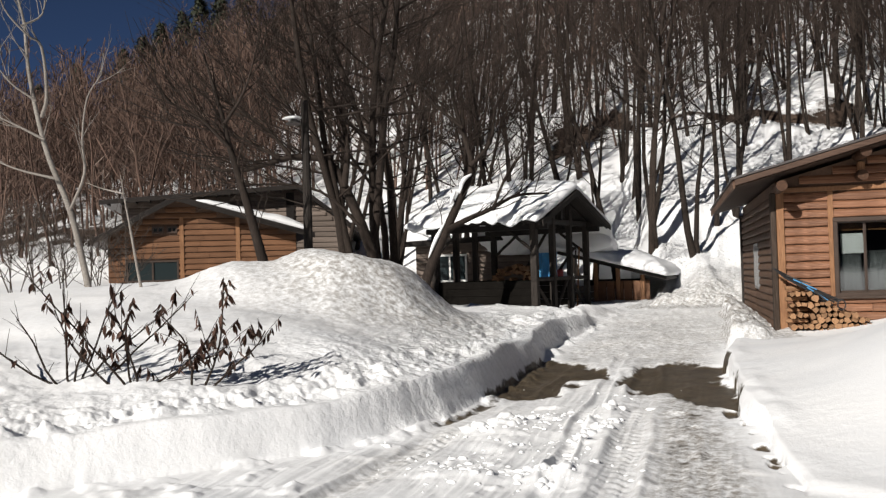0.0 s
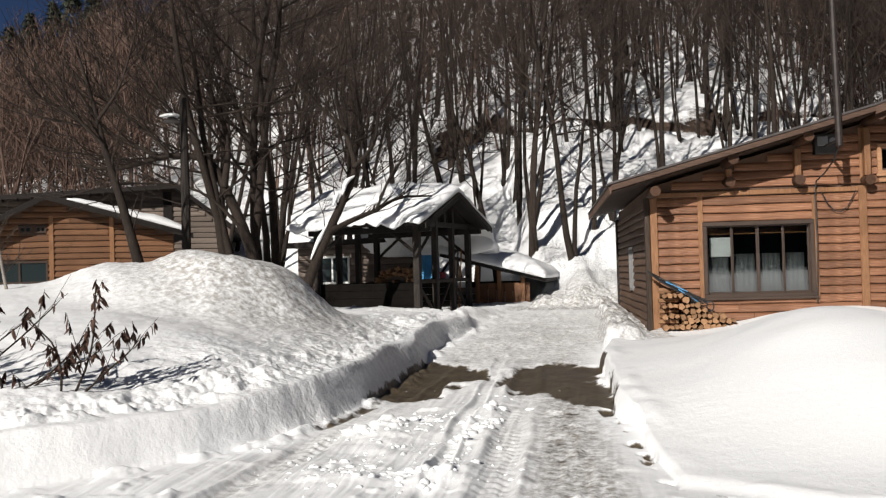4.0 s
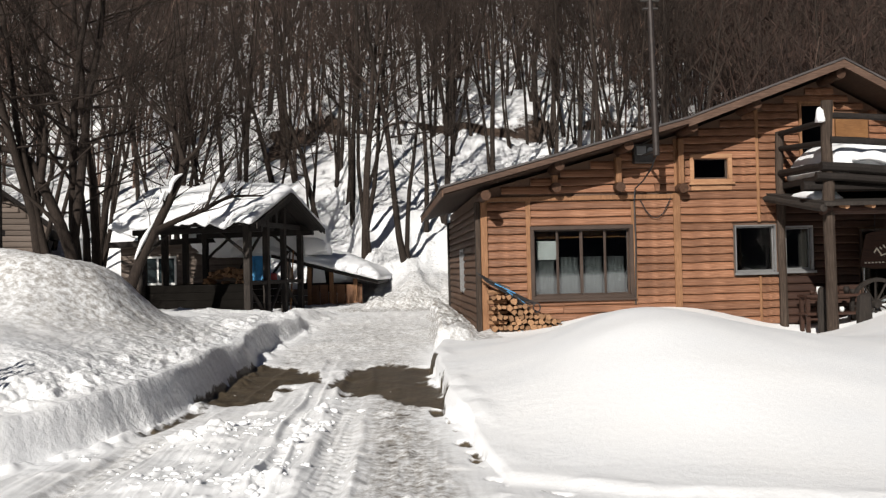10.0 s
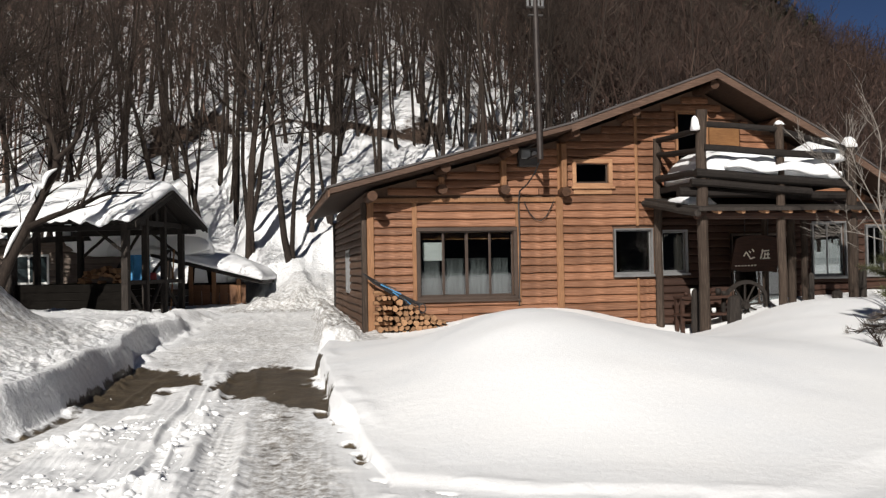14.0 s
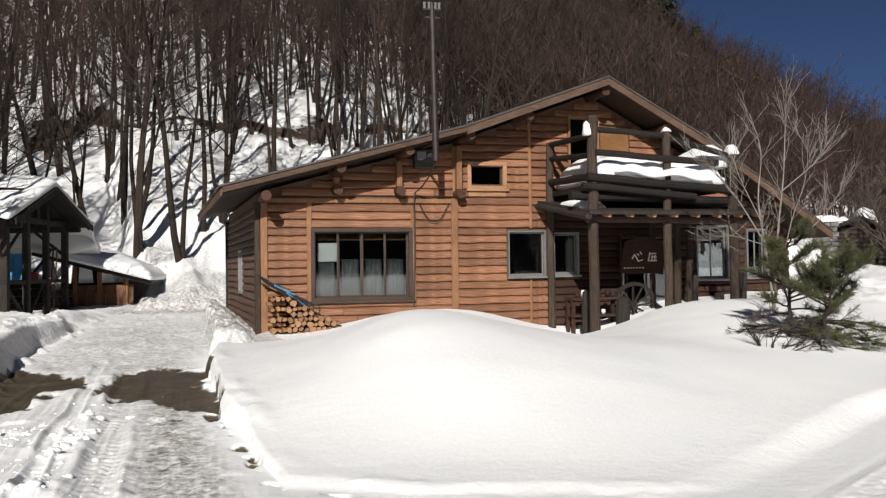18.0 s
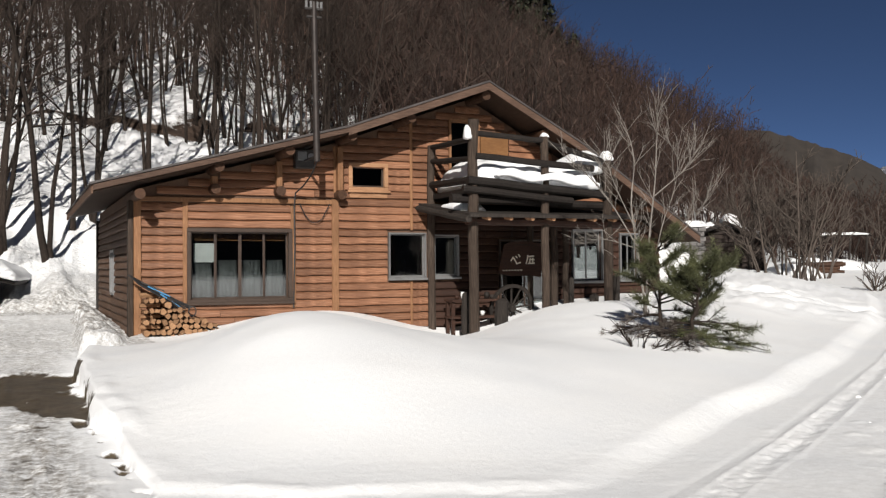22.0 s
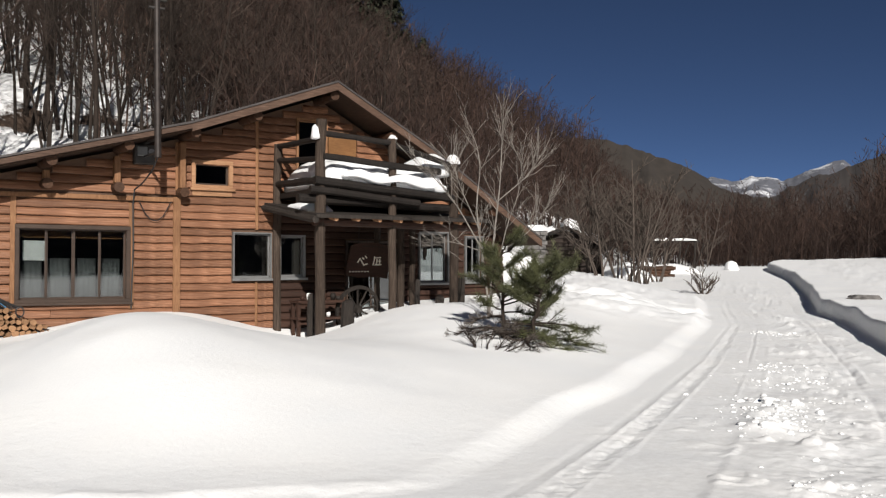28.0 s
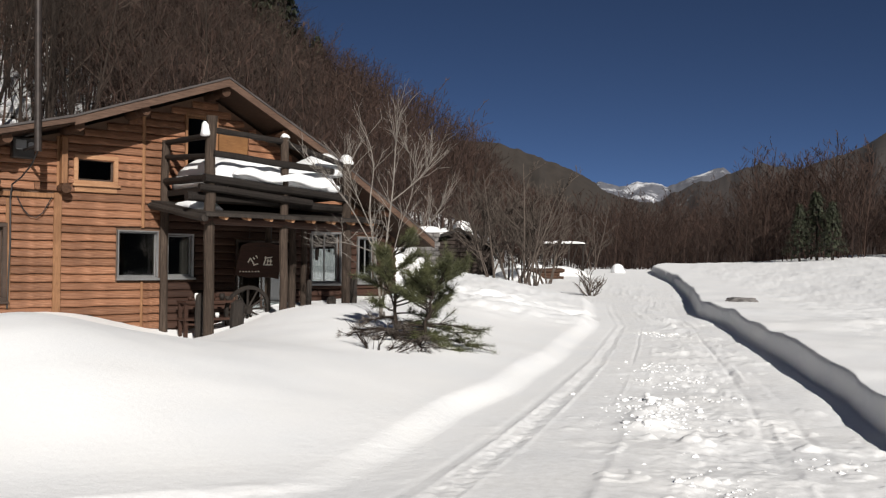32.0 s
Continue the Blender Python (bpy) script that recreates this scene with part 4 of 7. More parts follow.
def roof_z(u, drop=0.0):
    return float(np.interp(u, [p[0] for p in ROOF_LINE], [p[1] for p in ROOF_LINE])) - drop


def wall_mesh(u0, u1, v0, v1, z0, openings, drop=0.2):
    """An upright wall under the roof line with through openings."""
    cuts = sorted({u0, u1, *[p[0] for p in ROOF_LINE if u0 < p[0] < u1], *[u for o in openings for u in o[:2] if u0 < u < u1]})
    bm = bmesh.new()
    for a, b in zip(cuts, cuts[1:]):
        mid = (a + b) / 2
        spans, low = [], z0
        for o in sorted((o for o in openings if o[0] < mid < o[1]), key=lambda o: o[2]):
            spans.append((low, o[2], o[2]))
            low = o[3]
        spans.append((low, roof_z(a, drop), roof_z(b, drop)))
        for zl, za, zb in spans:
            vs = [bm.verts.new(c) for c in ((a, v0, zl), (b, v0, zl), (b, v0, zb), (a, v0, za), (a, v1, zl), (b, v1, zl), (b, v1, zb), (a, v1, za))]
            for q in ((0, 1, 2, 3), (5, 4, 7, 6), (4, 0, 3, 7), (1, 5, 6, 2), (3, 2, 6, 7), (4, 5, 1, 0)):
                bm.faces.new([vs[i] for i in q])
    bmesh.ops.remove_doubles(bm, verts=bm.verts, dist=0.0005)
    return bm


house = empty("house", HOUSE, "two-storey varnished timber house with log balcony, deep in snow", "house")
wall_front = part("wall_front", wall_mesh(1.72, 12.36, 0.0, 0.14, -0.2, OPENINGS), M_SIDE, house)
wall_back = part("wall_back", wall_mesh(1.72, 12.36, 7.26, 7.4, -0.2, []), M_SIDE, house)
SIDE_OPEN = [(3.15, 3.95, 1.05, 1.85)]


def side_wall(u0, u1, openings, top):
    bm = bmesh.new()
    cuts = sorted({0.14, 7.26, *[v for o in openings for v in o[:2]]})
    for a, b in zip(cuts, cuts[1:]):
        low = -0.2
        for o in [o for o in openings if o[0] < (a + b) / 2 < o[1]]:
            add_box(bm, u0, u1, a, b, low, o[2])
            low = o[3]
        add_box(bm, u0, u1, a, b, low, top)
    return bm


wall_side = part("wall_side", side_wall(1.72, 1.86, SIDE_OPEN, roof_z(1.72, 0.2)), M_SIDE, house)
part("wall_side", side_wall(12.22, 12.36, [(1.2, 4.4, 0.95, 2.0)], roof_z(12.3, 0.2)), M_SIDE, house)
part("floor", box(1.9, 12.2, 0.2, 7.2, 0.12, 0.2), M_INSIDE, house)
part("inner_wall", box(1.9, 9.9, 3.4, 3.5, 0.2, 2.25), M_INSIDE, house)

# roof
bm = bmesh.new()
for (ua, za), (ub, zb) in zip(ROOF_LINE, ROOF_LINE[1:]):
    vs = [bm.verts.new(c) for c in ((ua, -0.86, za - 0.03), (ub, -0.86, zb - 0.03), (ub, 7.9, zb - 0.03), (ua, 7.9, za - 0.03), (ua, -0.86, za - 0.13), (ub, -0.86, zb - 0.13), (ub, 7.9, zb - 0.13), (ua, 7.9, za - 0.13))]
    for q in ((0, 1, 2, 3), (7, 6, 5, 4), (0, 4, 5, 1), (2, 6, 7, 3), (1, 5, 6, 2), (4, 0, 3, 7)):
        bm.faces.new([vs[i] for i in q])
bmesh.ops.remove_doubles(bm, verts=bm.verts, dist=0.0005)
roof = part("roof", bm, M_SOFFIT, house, "boarded roof with wide eaves, its underside darkened for shade")
bm = bmesh.new()
for (ua, za), (ub, zb) in zip(ROOF_LINE, ROOF_LINE[1:]):
    vs = [bm.verts.new(c) for c in ((ua - 0.05 * (ua < 2), -0.92, za + 0.015), (ub, -0.92, zb + 0.015), (ub, 7.95, zb + 0.015), (ua - 0.05 * (ua < 2), 7.95, za + 0.015),
                                    (ua - 0.05 * (ua < 2), -0.92, za - 0.02), (ub, -0.92, zb - 0.02), (ub, 7.95, zb - 0.02), (ua - 0.05 * (ua < 2), 7.95, za - 0.02))]
    for q in ((0, 1, 2, 3), (7, 6, 5, 4), (0, 4, 5, 1), (2, 6, 7, 3), (1, 5, 6, 2), (4, 0, 3, 7)):
        bm.faces.new([vs[i] for i in q])
bmesh.ops.remove_doubles(bm, verts=bm.verts, dist=0.0005)
part("roof_sheet", bm, M_ROOF, roof, "dark metal roof sheet")
for k, ((ua, za), (ub, zb)) in enumerate(zip(ROOF_LINE, ROOF_LINE[1:])):
    bm = bmesh.new()
    h0, h1 = (0.11, 0.11) if k == 0 else (0.16, 0.16)
    vs = [bm.verts.new(c) for c in ((ua, -0.90, za - 0.022), (ub, -0.90, zb - 0.022), (ub, -0.90, zb - h1), (ua, -0.90, za - h0), (ua, -0.862, za - 0.022), (ub, -0.862, zb - 0.022), (ub, -0.862, zb - h1), (ua, -0.862, za - h0))]
    for q in ((3, 2, 1, 0), (4, 5, 6, 7), (0, 1, 5, 4), (2, 3, 7, 6), (1, 2, 6, 5), (3, 0, 4, 7)):
        bm.faces.new([vs[i] for i in q])
    part("bargeboard", bm, M_FASCIA, roof, "weathered grey-brown bargeboard")
part("eave_board", box(1.0, 1.03, -0.86, 7.9, 2.70, 2.84), M_SIDE, roof)

# purlin logs and their stub logs
PURLINS = [(1.75, 2.72), (3.01, 3.20), (4.21, 3.52), (5.33, 3.82), (6.45, 4.20), (7.95, 4.70), (9.2, 4.05), (10.3, 3.46), (11.6, 2.66)]
for k, (u, z) in enumerate(PURLINS):
    part("purlin_log", log((u, -0.78, z), (u, 0.0, z), 0.085, 12, 0.03, k), M_LOGEND, house)
for k, (u, z) in enumerate([(3.04, 2.87), (4.17, 2.86), (5.29, 2.82)]):
    part("stub_log", log((u, -0.30, z), (u, 0.0, z), 0.085, 12, 0.03, 40 + k), M_LOGEND, house)
    part("strut", box(u - 0.05, u + 0.05, -0.2, -0.05, z + 0.08, roof_z(u, 0.3), 0.008), M_TRIM, house)

# boards of the front wall, each a piece of its own
def board_mesh(seed, material):
    """A lapped board one metre long: thin upper edge, thick wavy lower edge."""
    g = random.Random(seed)
    bm = bmesh.new()
    n = 4
    rows = []
    for i in range(n + 1):
        x = i / n
        dz = g.uniform(-0.011, 0.011)
        dy = g.uniform(-0.003, 0.003)
        rows.append([bm.verts.new(c) for c in ((x, 0, 0.138), (x, -0.008, 0.138), (x, -0.036 + dy, 0.104), (x, -0.049 + dy, 0.05 + dz), (x, -0.050 + dy, 0.018 + dz), (x, -0.040, 0.006 + dz), (x, 0, 0.006 + dz))])
    for a, b in zip(rows, rows[1:]):
        for k in range(7):
            bm.faces.new((a[k], a[(k + 1) % 7], b[(k + 1) % 7], b[k]))
    bm.faces.new(rows[0][::-1])
    bm.faces.new(rows[-1])
    bmesh.ops.recalc_face_normals(bm, faces=bm.faces)
    return mesh_of(bm, "siding_board", material)


BOARDS = [board_mesh(300 + i, M_SIDING) for i in range(5)]
PORCH_SHADE_BOARDS = [board_mesh(320 + i, M_PORCHSHADE) for i in range(3)]
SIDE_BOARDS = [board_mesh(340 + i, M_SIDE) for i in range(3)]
rng = random.Random(77)
STRIPS = [(1.72, 1.84, 0.1, 2.72), (2.52, 2.61, 0.8, 2.66), (4.40, 4.49, 0.8, 2.62), (5.16, 5.29, 0.1, 2.75), (5.20, 5.28, 2.85, 3.72), (6.69, 6.75, 2.2, 4.3), (6.69, 6.74, 0.1, 1.25)]
BANDS = [(1.72, 5.30, 2.655, 2.735)]
row_h = 0.141
for i in range(34):
    z0 = 0.1 + i * row_h
    z1 = z0 + row_h
    zm = (z0 + z1) / 2
    lo = next((u for u in np.arange(1.72, 8, 0.02) if roof_z(u, 0.22) > z1), None)
    hi = next((u for u in np.arange(12.36, 8, -0.02) if roof_z(u, 0.22) > z1), None)
    if lo is None or hi is None:
        break
    holes = [(a - 0.06, b + 0.06) for a, b, c, d in OPENINGS if c - 0.05 < zm < d + 0.05] + [(a, b) for a, b, c, d in STRIPS if c < zm < d] + [(a, b) for a, b, c, d in BANDS if c < zm < d]
    if zm > 2.5:
        holes += [(8.16, 8.80)] if 3.5 < zm < 4.16 else []
    if zm < 2.5:
        holes += [(7.05, 7.06)]
    cuts = sorted(holes)
    spans, low = [], float(lo)
    for a, b in cuts:
        if a > low + 0.03:
            spans.append((low, min(a, hi)))
        low = max(low, b)
    if low < hi:
        spans.append((low, float(hi)))
    for a, b in spans:
        pieces = [(a, b)]
        if b - a > 2.6:
            c = a + (b - a) * rng.uniform(0.35, 0.65)
            pieces = [(a, c - 0.003), (c + 0.003, b)]
        for p, q in pieces:
            if q - p < 0.04:
                continue
            # boards under the balcony take the copy with shade in its colour
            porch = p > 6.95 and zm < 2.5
            me = (PORCH_SHADE_BOARDS if porch else BOARDS)[rng.randrange(3)]
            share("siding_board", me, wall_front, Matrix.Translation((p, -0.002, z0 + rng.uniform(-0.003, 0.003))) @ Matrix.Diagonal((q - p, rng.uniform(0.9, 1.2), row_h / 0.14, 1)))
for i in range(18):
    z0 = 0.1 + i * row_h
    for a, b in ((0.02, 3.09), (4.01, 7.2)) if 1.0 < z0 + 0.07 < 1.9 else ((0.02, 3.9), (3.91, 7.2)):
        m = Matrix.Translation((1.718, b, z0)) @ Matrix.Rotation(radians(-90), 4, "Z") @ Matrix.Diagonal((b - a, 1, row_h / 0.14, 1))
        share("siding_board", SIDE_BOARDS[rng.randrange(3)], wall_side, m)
for a, b, c, d in STRIPS:
    part("corner_post" if a < 1.8 else "vertical_strip", box(a, b, -0.075 if b - a > 0.1 else -0.055, 0.0, c, d, 0.008), M_TRIM, house)
for a, b, c, d in BANDS:
    part("horizontal_band", box(a, b, -0.06, 0.0, c, d, 0.008), M_TRIM, house)
part("corner_post", box(1.63, 1.715, -0.06, 0.16, 0.1, 2.66, 0.01), M_POSTWOOD, house)
part("corner_post", box(1.63, 1.715, 7.2, 7.4, 0.1, 2.66, 0.01), M_GREYWOOD, house)


def window(u0, u1, z0, z1, panes, frame_m, wide=0.06, name="window"):
    w = new(name)
    w.parent = house
    bm = bmesh.new()
    for a, b, c, d in ((u0 - wide, u1 + wide, z1, z1 + wide), (u0 - wide, u1 + wide, z0 - wide, z0), (u0 - wide, u0, z0, z1), (u1, u1 + wide, z0, z1)):
        add_box(bm, a, b, -0.07, 0.02, c, d, 0.006)
    part("window_frame", bm, frame_m, w)
    part("window_sill", box(u0 - wide - 0.03, u1 + wide + 0.03, -0.11, -0.072, z0 - wide - 0.03, z0 - wide + 0.015, 0.006), frame_m, w)
    step = (u1 - u0) / panes
    for k in range(panes):
        a, b = u0 + k * step, u0 + (k + 1) * step
        y = 0.03 + 0.03 * (k % 2)
        bm = bmesh.new()
        s = 0.024
        for q in ((a, b, z1 - s, z1), (a, b, z0, z0 + s * 1.4), (a, a + s, z0 + s, z1 - s), (b - s, b, z0 + s, z1 - s)):
            add_box(bm, q[0], q[1], y - 0.012, y + 0.012, q[2], q[3])
        sash = part("sash", bm, frame_m if frame_m != M_PALE else M_BROWNFRAME, w)
        p = part("pane", box(a + s, b - s, y - 0.003, y + 0.003, z0 + s, z1 - s), M_PANE, sash)
        p.visible_shadow = False
    return w


window(2.66, 4.36, 0.98, 2.14, 4, M_BROWNFRAME, 0.07)
window(5.56, 6.18, 2.99, 3.36, 1, M_PALE, 0.075)
part("panel", box(5.50, 6.24, -0.06, 0.0, 2.79, 2.885, 0.006), M_PALE, house, "pale wooden panel under the small window")
window(6.29, 6.99, 1.32, 2.13, 1, M_FRAME, 0.026)
window(7.20, 7.66, 1.34, 2.09, 1, M_FRAME, 0.035)
window(7.55, 8.1, 3.16, 4.31, 1, M_TRIM, 0.05, "balcony_door")
window(8.6, 9.72, 0.22, 2.02, 2, M_BROWNFRAME, 0.03, "entrance_door")
window(10.26, 10.93, 1.22, 2.22, 2, M_FRAME, 0.035)
window(11.4, 11.81, 1.24, 2.15, 2, M_FRAME, 0.035)
part("panel", box(8.18, 8.78, -0.05, 0.0, 3.5, 4.14, 0.006), M_ORANGE, house, "orange-brown boarded panel beside the balcony door")
part("roller_blind", box(2.68, 4.34, 0.16, 0.18, 2.0, 2.14), M_HUTBLIND, house)
bm = bmesh.new()
for q in ((3.09, 3.95, 1.85, 1.9), (3.09, 3.95, 1.0, 1.05), (3.09, 3.15, 1.05, 1.85), (3.95, 4.0, 1.05, 1.85), (3.52, 3.56, 1.05, 1.85)):
    add_box(bm, 1.66, 1.72, q[0], q[1], q[2], q[3])
side_window = part("side_window", bm, M_FRAME, house)
part("pane", box(1.76, 1.766, 3.15, 3.95, 1.05, 1.85), M_PANE, side_window)

# things behind the panes
tagged(part("notice_board", box(2.74, 3.10, 0.20, 0.22, 1.62, 1.95), M_WHITE, None, at=HOUSE), "white notice board hanging behind the window", "board")
bm = bmesh.new()
for a, b in ((2.68, 3.06), (3.10, 3.50), (3.53, 3.92), (3.95, 4.32)):
    fold = [(a + (b - a) * i / 16, 0.24 + 0.012 * math.sin(i * 1.9 + a)) for i in range(17)]
    rows = [[bm.verts.new((u, v, z)) for u, v in fold] for z in (0.95, 1.3, 1.66)]
    for lo_r, hi_r in zip(rows, rows[1:]):
        for i in range(16):
            bm.faces.new((lo_r[i], lo_r[i + 1], hi_r[i + 1], hi_r[i]))
bmesh.ops.solidify(bm, geom=bm.faces[:], thickness=0.004)
tagged(part("curtain", bm, M_CURTAIN, None, "", True, HOUSE), "pale grey half curtain behind the window", "curtain")

# service mast with cable and meter box
mast = empty("service_mast", HOUSE, "grey metal electricity mast fixed before the gable", "mast")
part("pipe", tube([(4.62, -0.97, 3.32), (4.60, -0.97, 4.6), (4.58, -0.97, 6.05)], [0.056, 0.052, 0.048], 10), M_MAST, mast)
for z, w in ((5.92, 0.16), (5.78, 0.13)):
    part("cross_arm", box(4.58 - w, 4.58 + w, -1.0, -0.94, z, z + 0.03, 0.004), M_METAL, mast)
for du in (-0.13, -0.05, 0.06, 0.13):
    part("insulator", tube([(4.58 + du, -0.97, 5.93), (4.58 + du, -0.97, 5.99), (4.58 + du, -0.97, 6.06)], [0.03, 0.022, 0.028], 8), M_FRAME, mast)
part("bracket", box(4.60, 4.64, -0.97, 0.0, 3.40, 3.43), M_METAL, mast)
part("bracket", box(4.60, 4.64, -0.97, 0.0, 3.62, 3.65), M_METAL, mast)
pts = [(4.62, -0.95, 3.32), (4.60, -0.7, 3.12), (4.55, -0.35, 2.95), (4.47, -0.12, 2.84), (4.46, -0.07, 2.6), (4.47, -0.07, 1.9), (4.45, -0.07, 1.2), (4.44, -0.07, 0.8)]
tagged(part("power_cable", tube(pts, [0.013] * len(pts), 6), M_BLACK, None, at=HOUSE), "black power cable sagging down the wall", "cable")
pts = [(4.55 + 0.35 * t, -0.1, 2.66 - 0.55 * t * (1.6 - t)) for t in (0, 0.3, 0.6, 0.9, 1.2, 1.6)]
tagged(part("power_cable", tube(pts, [0.009] * len(pts), 5), M_BLACK, None, at=HOUSE), "thin black cable looping on the wall", "cable")
meter = empty("meter_box", HOUSE, "grey electricity meter box under the eaves", "meter box")
part("case", box(4.45, 4.80, -0.2, -0.04, 3.28, 3.62, 0.015), M_METAL, meter)
part("lid", box(4.49, 4.66, -0.225, -0.2, 3.42, 3.58, 0.01), M_FRAME, meter)
part("dial", tube([(4.73, -0.24, 3.5), (4.73, -0.2, 3.5)], [0.05, 0.05], 12), M_FRAME, meter)

# ---- porch and balcony ----
porch = empty("porch", HOUSE, "weathered log porch carrying a balcony", "porch")
for u, v, z0, z1, w in ((7.09, -0.14, 0.0, 3.80, 0.075), (7.09, -1.98, 0.0, 4.03, 0.09), (8.49, -1.98, 0.0, 3.80, 0.07), (9.80, -1.98, 0.0, 3.45, 0.085), (9.30, -0.9, 0.0, 2.5, 0.07), (9.55, -0.9, 0.0, 2.5, 0.06), (9.12, -0.3, 0.0, 2.5, 0.06)):
    g = random.Random(int(u * 100))
    bm = bmesh.new()
    add_tube(bm, [(u + g.uniform(-0.012, 0.012), v + g.uniform(-0.012, 0.012), z0 + (z1 - z0) * i / 6) for i in range(7)], [w * g.uniform(0.94, 1.08) for _ in range(7)], 9)
    part("post", bm, M_POSTWOOD, porch)
# lean-to roof of the porch
bm = bmesh.new()
vs = [bm.verts.new(c) for c in ((6.86, -2.3, 2.40), (10.4, -2.3, 2.40), (10.4, 0, 2.72), (6.86, 0, 2.72), (6.86, -2.3, 2.34), (10.4, -2.3, 2.34), (10.4, 0, 2.66), (6.86, 0, 2.66))]
for q in ((0, 1, 2, 3), (7, 6, 5, 4), (0, 4, 5, 1), (2, 6, 7, 3), (1, 5, 6, 2), (4, 0, 3, 7)):
    bm.faces.new([vs[i] for i in q])
part("porch_roof", bm, M_GREYWOOD, porch)
part("edge_log", log((6.86, -2.28, 2.31), (6.86, 0.0, 2.62), 0.06, 8, 0.08, 3), M_GREYWOOD, porch)
part("front_beam", log((6.95, -1.98, 2.30), (10.3, -1.98, 2.27), 0.08, 10, 0.06, 4), M_PORCHSHADE, porch)
for k in range(8):
    u = 7.25 + k * 0.42
    part("rafter", log((u, -2.26, 2.33), (u, 0.0, 2.62), 0.04, 8, 0.04, 50 + k), M_PALE, porch)
balcony = empty("balcony", HOUSE, "dark log balcony loaded with old snow", "balcony")
part("deck", box(7.1, 9.85, -1.95, 0.0, 2.78, 2.88), M_DARKWOOD, balcony)
for k, (a, b, r) in enumerate([((7.1, -1.98, 3.80), (8.5, -1.98, 3.73), 0.05), ((8.5, -1.98, 3.70), (9.9, -1.98, 3.36), 0.05), ((7.1, -2.05, 3.40), (9.45, -2.05, 3.26), 0.06), ((6.95, -2.03, 2.98), (9.75, -2.03, 2.78), 0.075), ((6.85, -2.06, 2.83), (9.0, -2.06, 2.66), 0.07),
                               ((6.7, -1.9, 2.68), (9.9, -1.9, 2.60), 0.08), ((7.09, -1.98, 3.70), (7.09, -0.14, 3.76), 0.05), ((7.09, -1.98, 3.36), (7.09, -0.14, 3.50), 0.05), ((7.09, -2.0, 3.0), (7.09, -0.1, 3.05), 0.07), ((9.8, -1.98, 3.3), (9.8, -0.1, 3.35), 0.06), ((9.8, -1.98, 3.0), (9.8, -0.1, 3.0), 0.06)]):
    part("rail_log", log(a, b, r, 9, 0.08, 60 + k), M_DARKWOOD, balcony)


def snow_lump(name, nx, ny, shape, seed, parent=None, at=None, label="", category="snow", bumpy=0.04, mat=None):
    """A closed drift: shape(s, t) gives x, y, under, over for s, t in 0..1."""
    g = random.Random(seed)
    bm = bmesh.new()
    top, bot = [], []
    for i in range(nx + 1):
        rt, rb = [], []
        for j in range(ny + 1):
            s, t = i / nx, j / ny
            x, y, lo, hi = shape(s, t)
            edge = min(1.0, 4.5 * min(s, 1 - s, t, 1 - t) + 0.0)
            hi2 = lo + (hi - lo) * (0.32 + 0.68 * math.sqrt(edge)) + g.uniform(-bumpy, bumpy)
            rt.append(bm.verts.new((x + g.uniform(-bumpy, bumpy) * 0.7, y + g.uniform(-bumpy, bumpy) * 0.7, hi2)))
            rb.append(bm.verts.new((x, y, lo)))
        top.append(rt)
        bot.append(rb)
    for i in range(nx):
        for j in range(ny):
            bm.faces.new((top[i][j], top[i + 1][j], top[i + 1][j + 1], top[i][j + 1]))
            bm.faces.new((bot[i][j + 1], bot[i + 1][j + 1], bot[i + 1][j], bot[i][j]))
    for i in range(nx):
        bm.faces.new((bot[i][0], bot[i + 1][0], top[i + 1][0], top[i][0]))
        bm.faces.new((top[i][ny], top[i + 1][ny], bot[i + 1][ny], bot[i][ny]))
    for j in range(ny):
        bm.faces.new((top[0][j], top[0][j + 1], bot[0][j + 1], bot[0][j]))
        bm.faces.new((bot[nx][j], bot[nx][j + 1], top[nx][j + 1], top[nx][j]))
    bmesh.ops.smooth_vert(bm, verts=bm.verts, factor=0.5, use_axis_x=True, use_axis_y=True, use_axis_z=True)
    ob = part(name, bm, mat or M_SNOW, parent, "", True, at)
    if parent is None:
        tagged(ob, label, category)
    return ob


snow_lump("snow_drift", 26, 12, lambda s, t: (7.2 + 2.45 * s, -2.02 + 1.9 * t, 2.88, 3.56 - 0.12 * s + 0.06 * math.sin(9 * s) - 0.22 * (1 - t) * abs(math.sin(7 * s))), 3, None, HOUSE, "thick old snow drift lying on the balcony deck", bumpy=0.035)
snow_lump("snow_drift", 16, 5, lambda s, t: (7.45 + 1.9 * s, -2.16 + 0.2 * t, 3.05 - 0.10 * s + 0.04 * math.sin(13 * s), 3.2 - 0.1 * s + 0.05 * math.sin(11 * s)), 5, None, HOUSE, "ragged snow hanging out between the balcony logs", bumpy=0.03)
snow_lump("snow_clump", 8, 6, lambda s, t: (9.68 + 0.2 * s, -2.08 + 0.2 * t, 3.42, 3.6), 6, None, HOUSE, "round snow cap on the balcony corner post", bumpy=0.02)
snow_lump("snow_clump", 6, 5, lambda s, t: (6.90 + 0.12 * s, -2.1 + 0.14 * t, 3.68, 3.92), 7, None, HOUSE, "snow clump stuck to the balcony post", bumpy=0.02)
snow_lump("snow_clump", 6, 4, lambda s, t: (8.42 + 0.14 * s, -2.05 + 0.14 * t, 3.79, 3.87), 8, None, HOUSE, "small snow cap on the balcony post", bumpy=0.01)
snow_lump("snow_drift", 10, 6, lambda s, t: (6.95 + 0.5 * s, -1.75 + 1.0 * t, 2.45 + 0.12 * t, 2.66), 9, None, HOUSE, "leftover snow on the porch roof", bumpy=0.03)
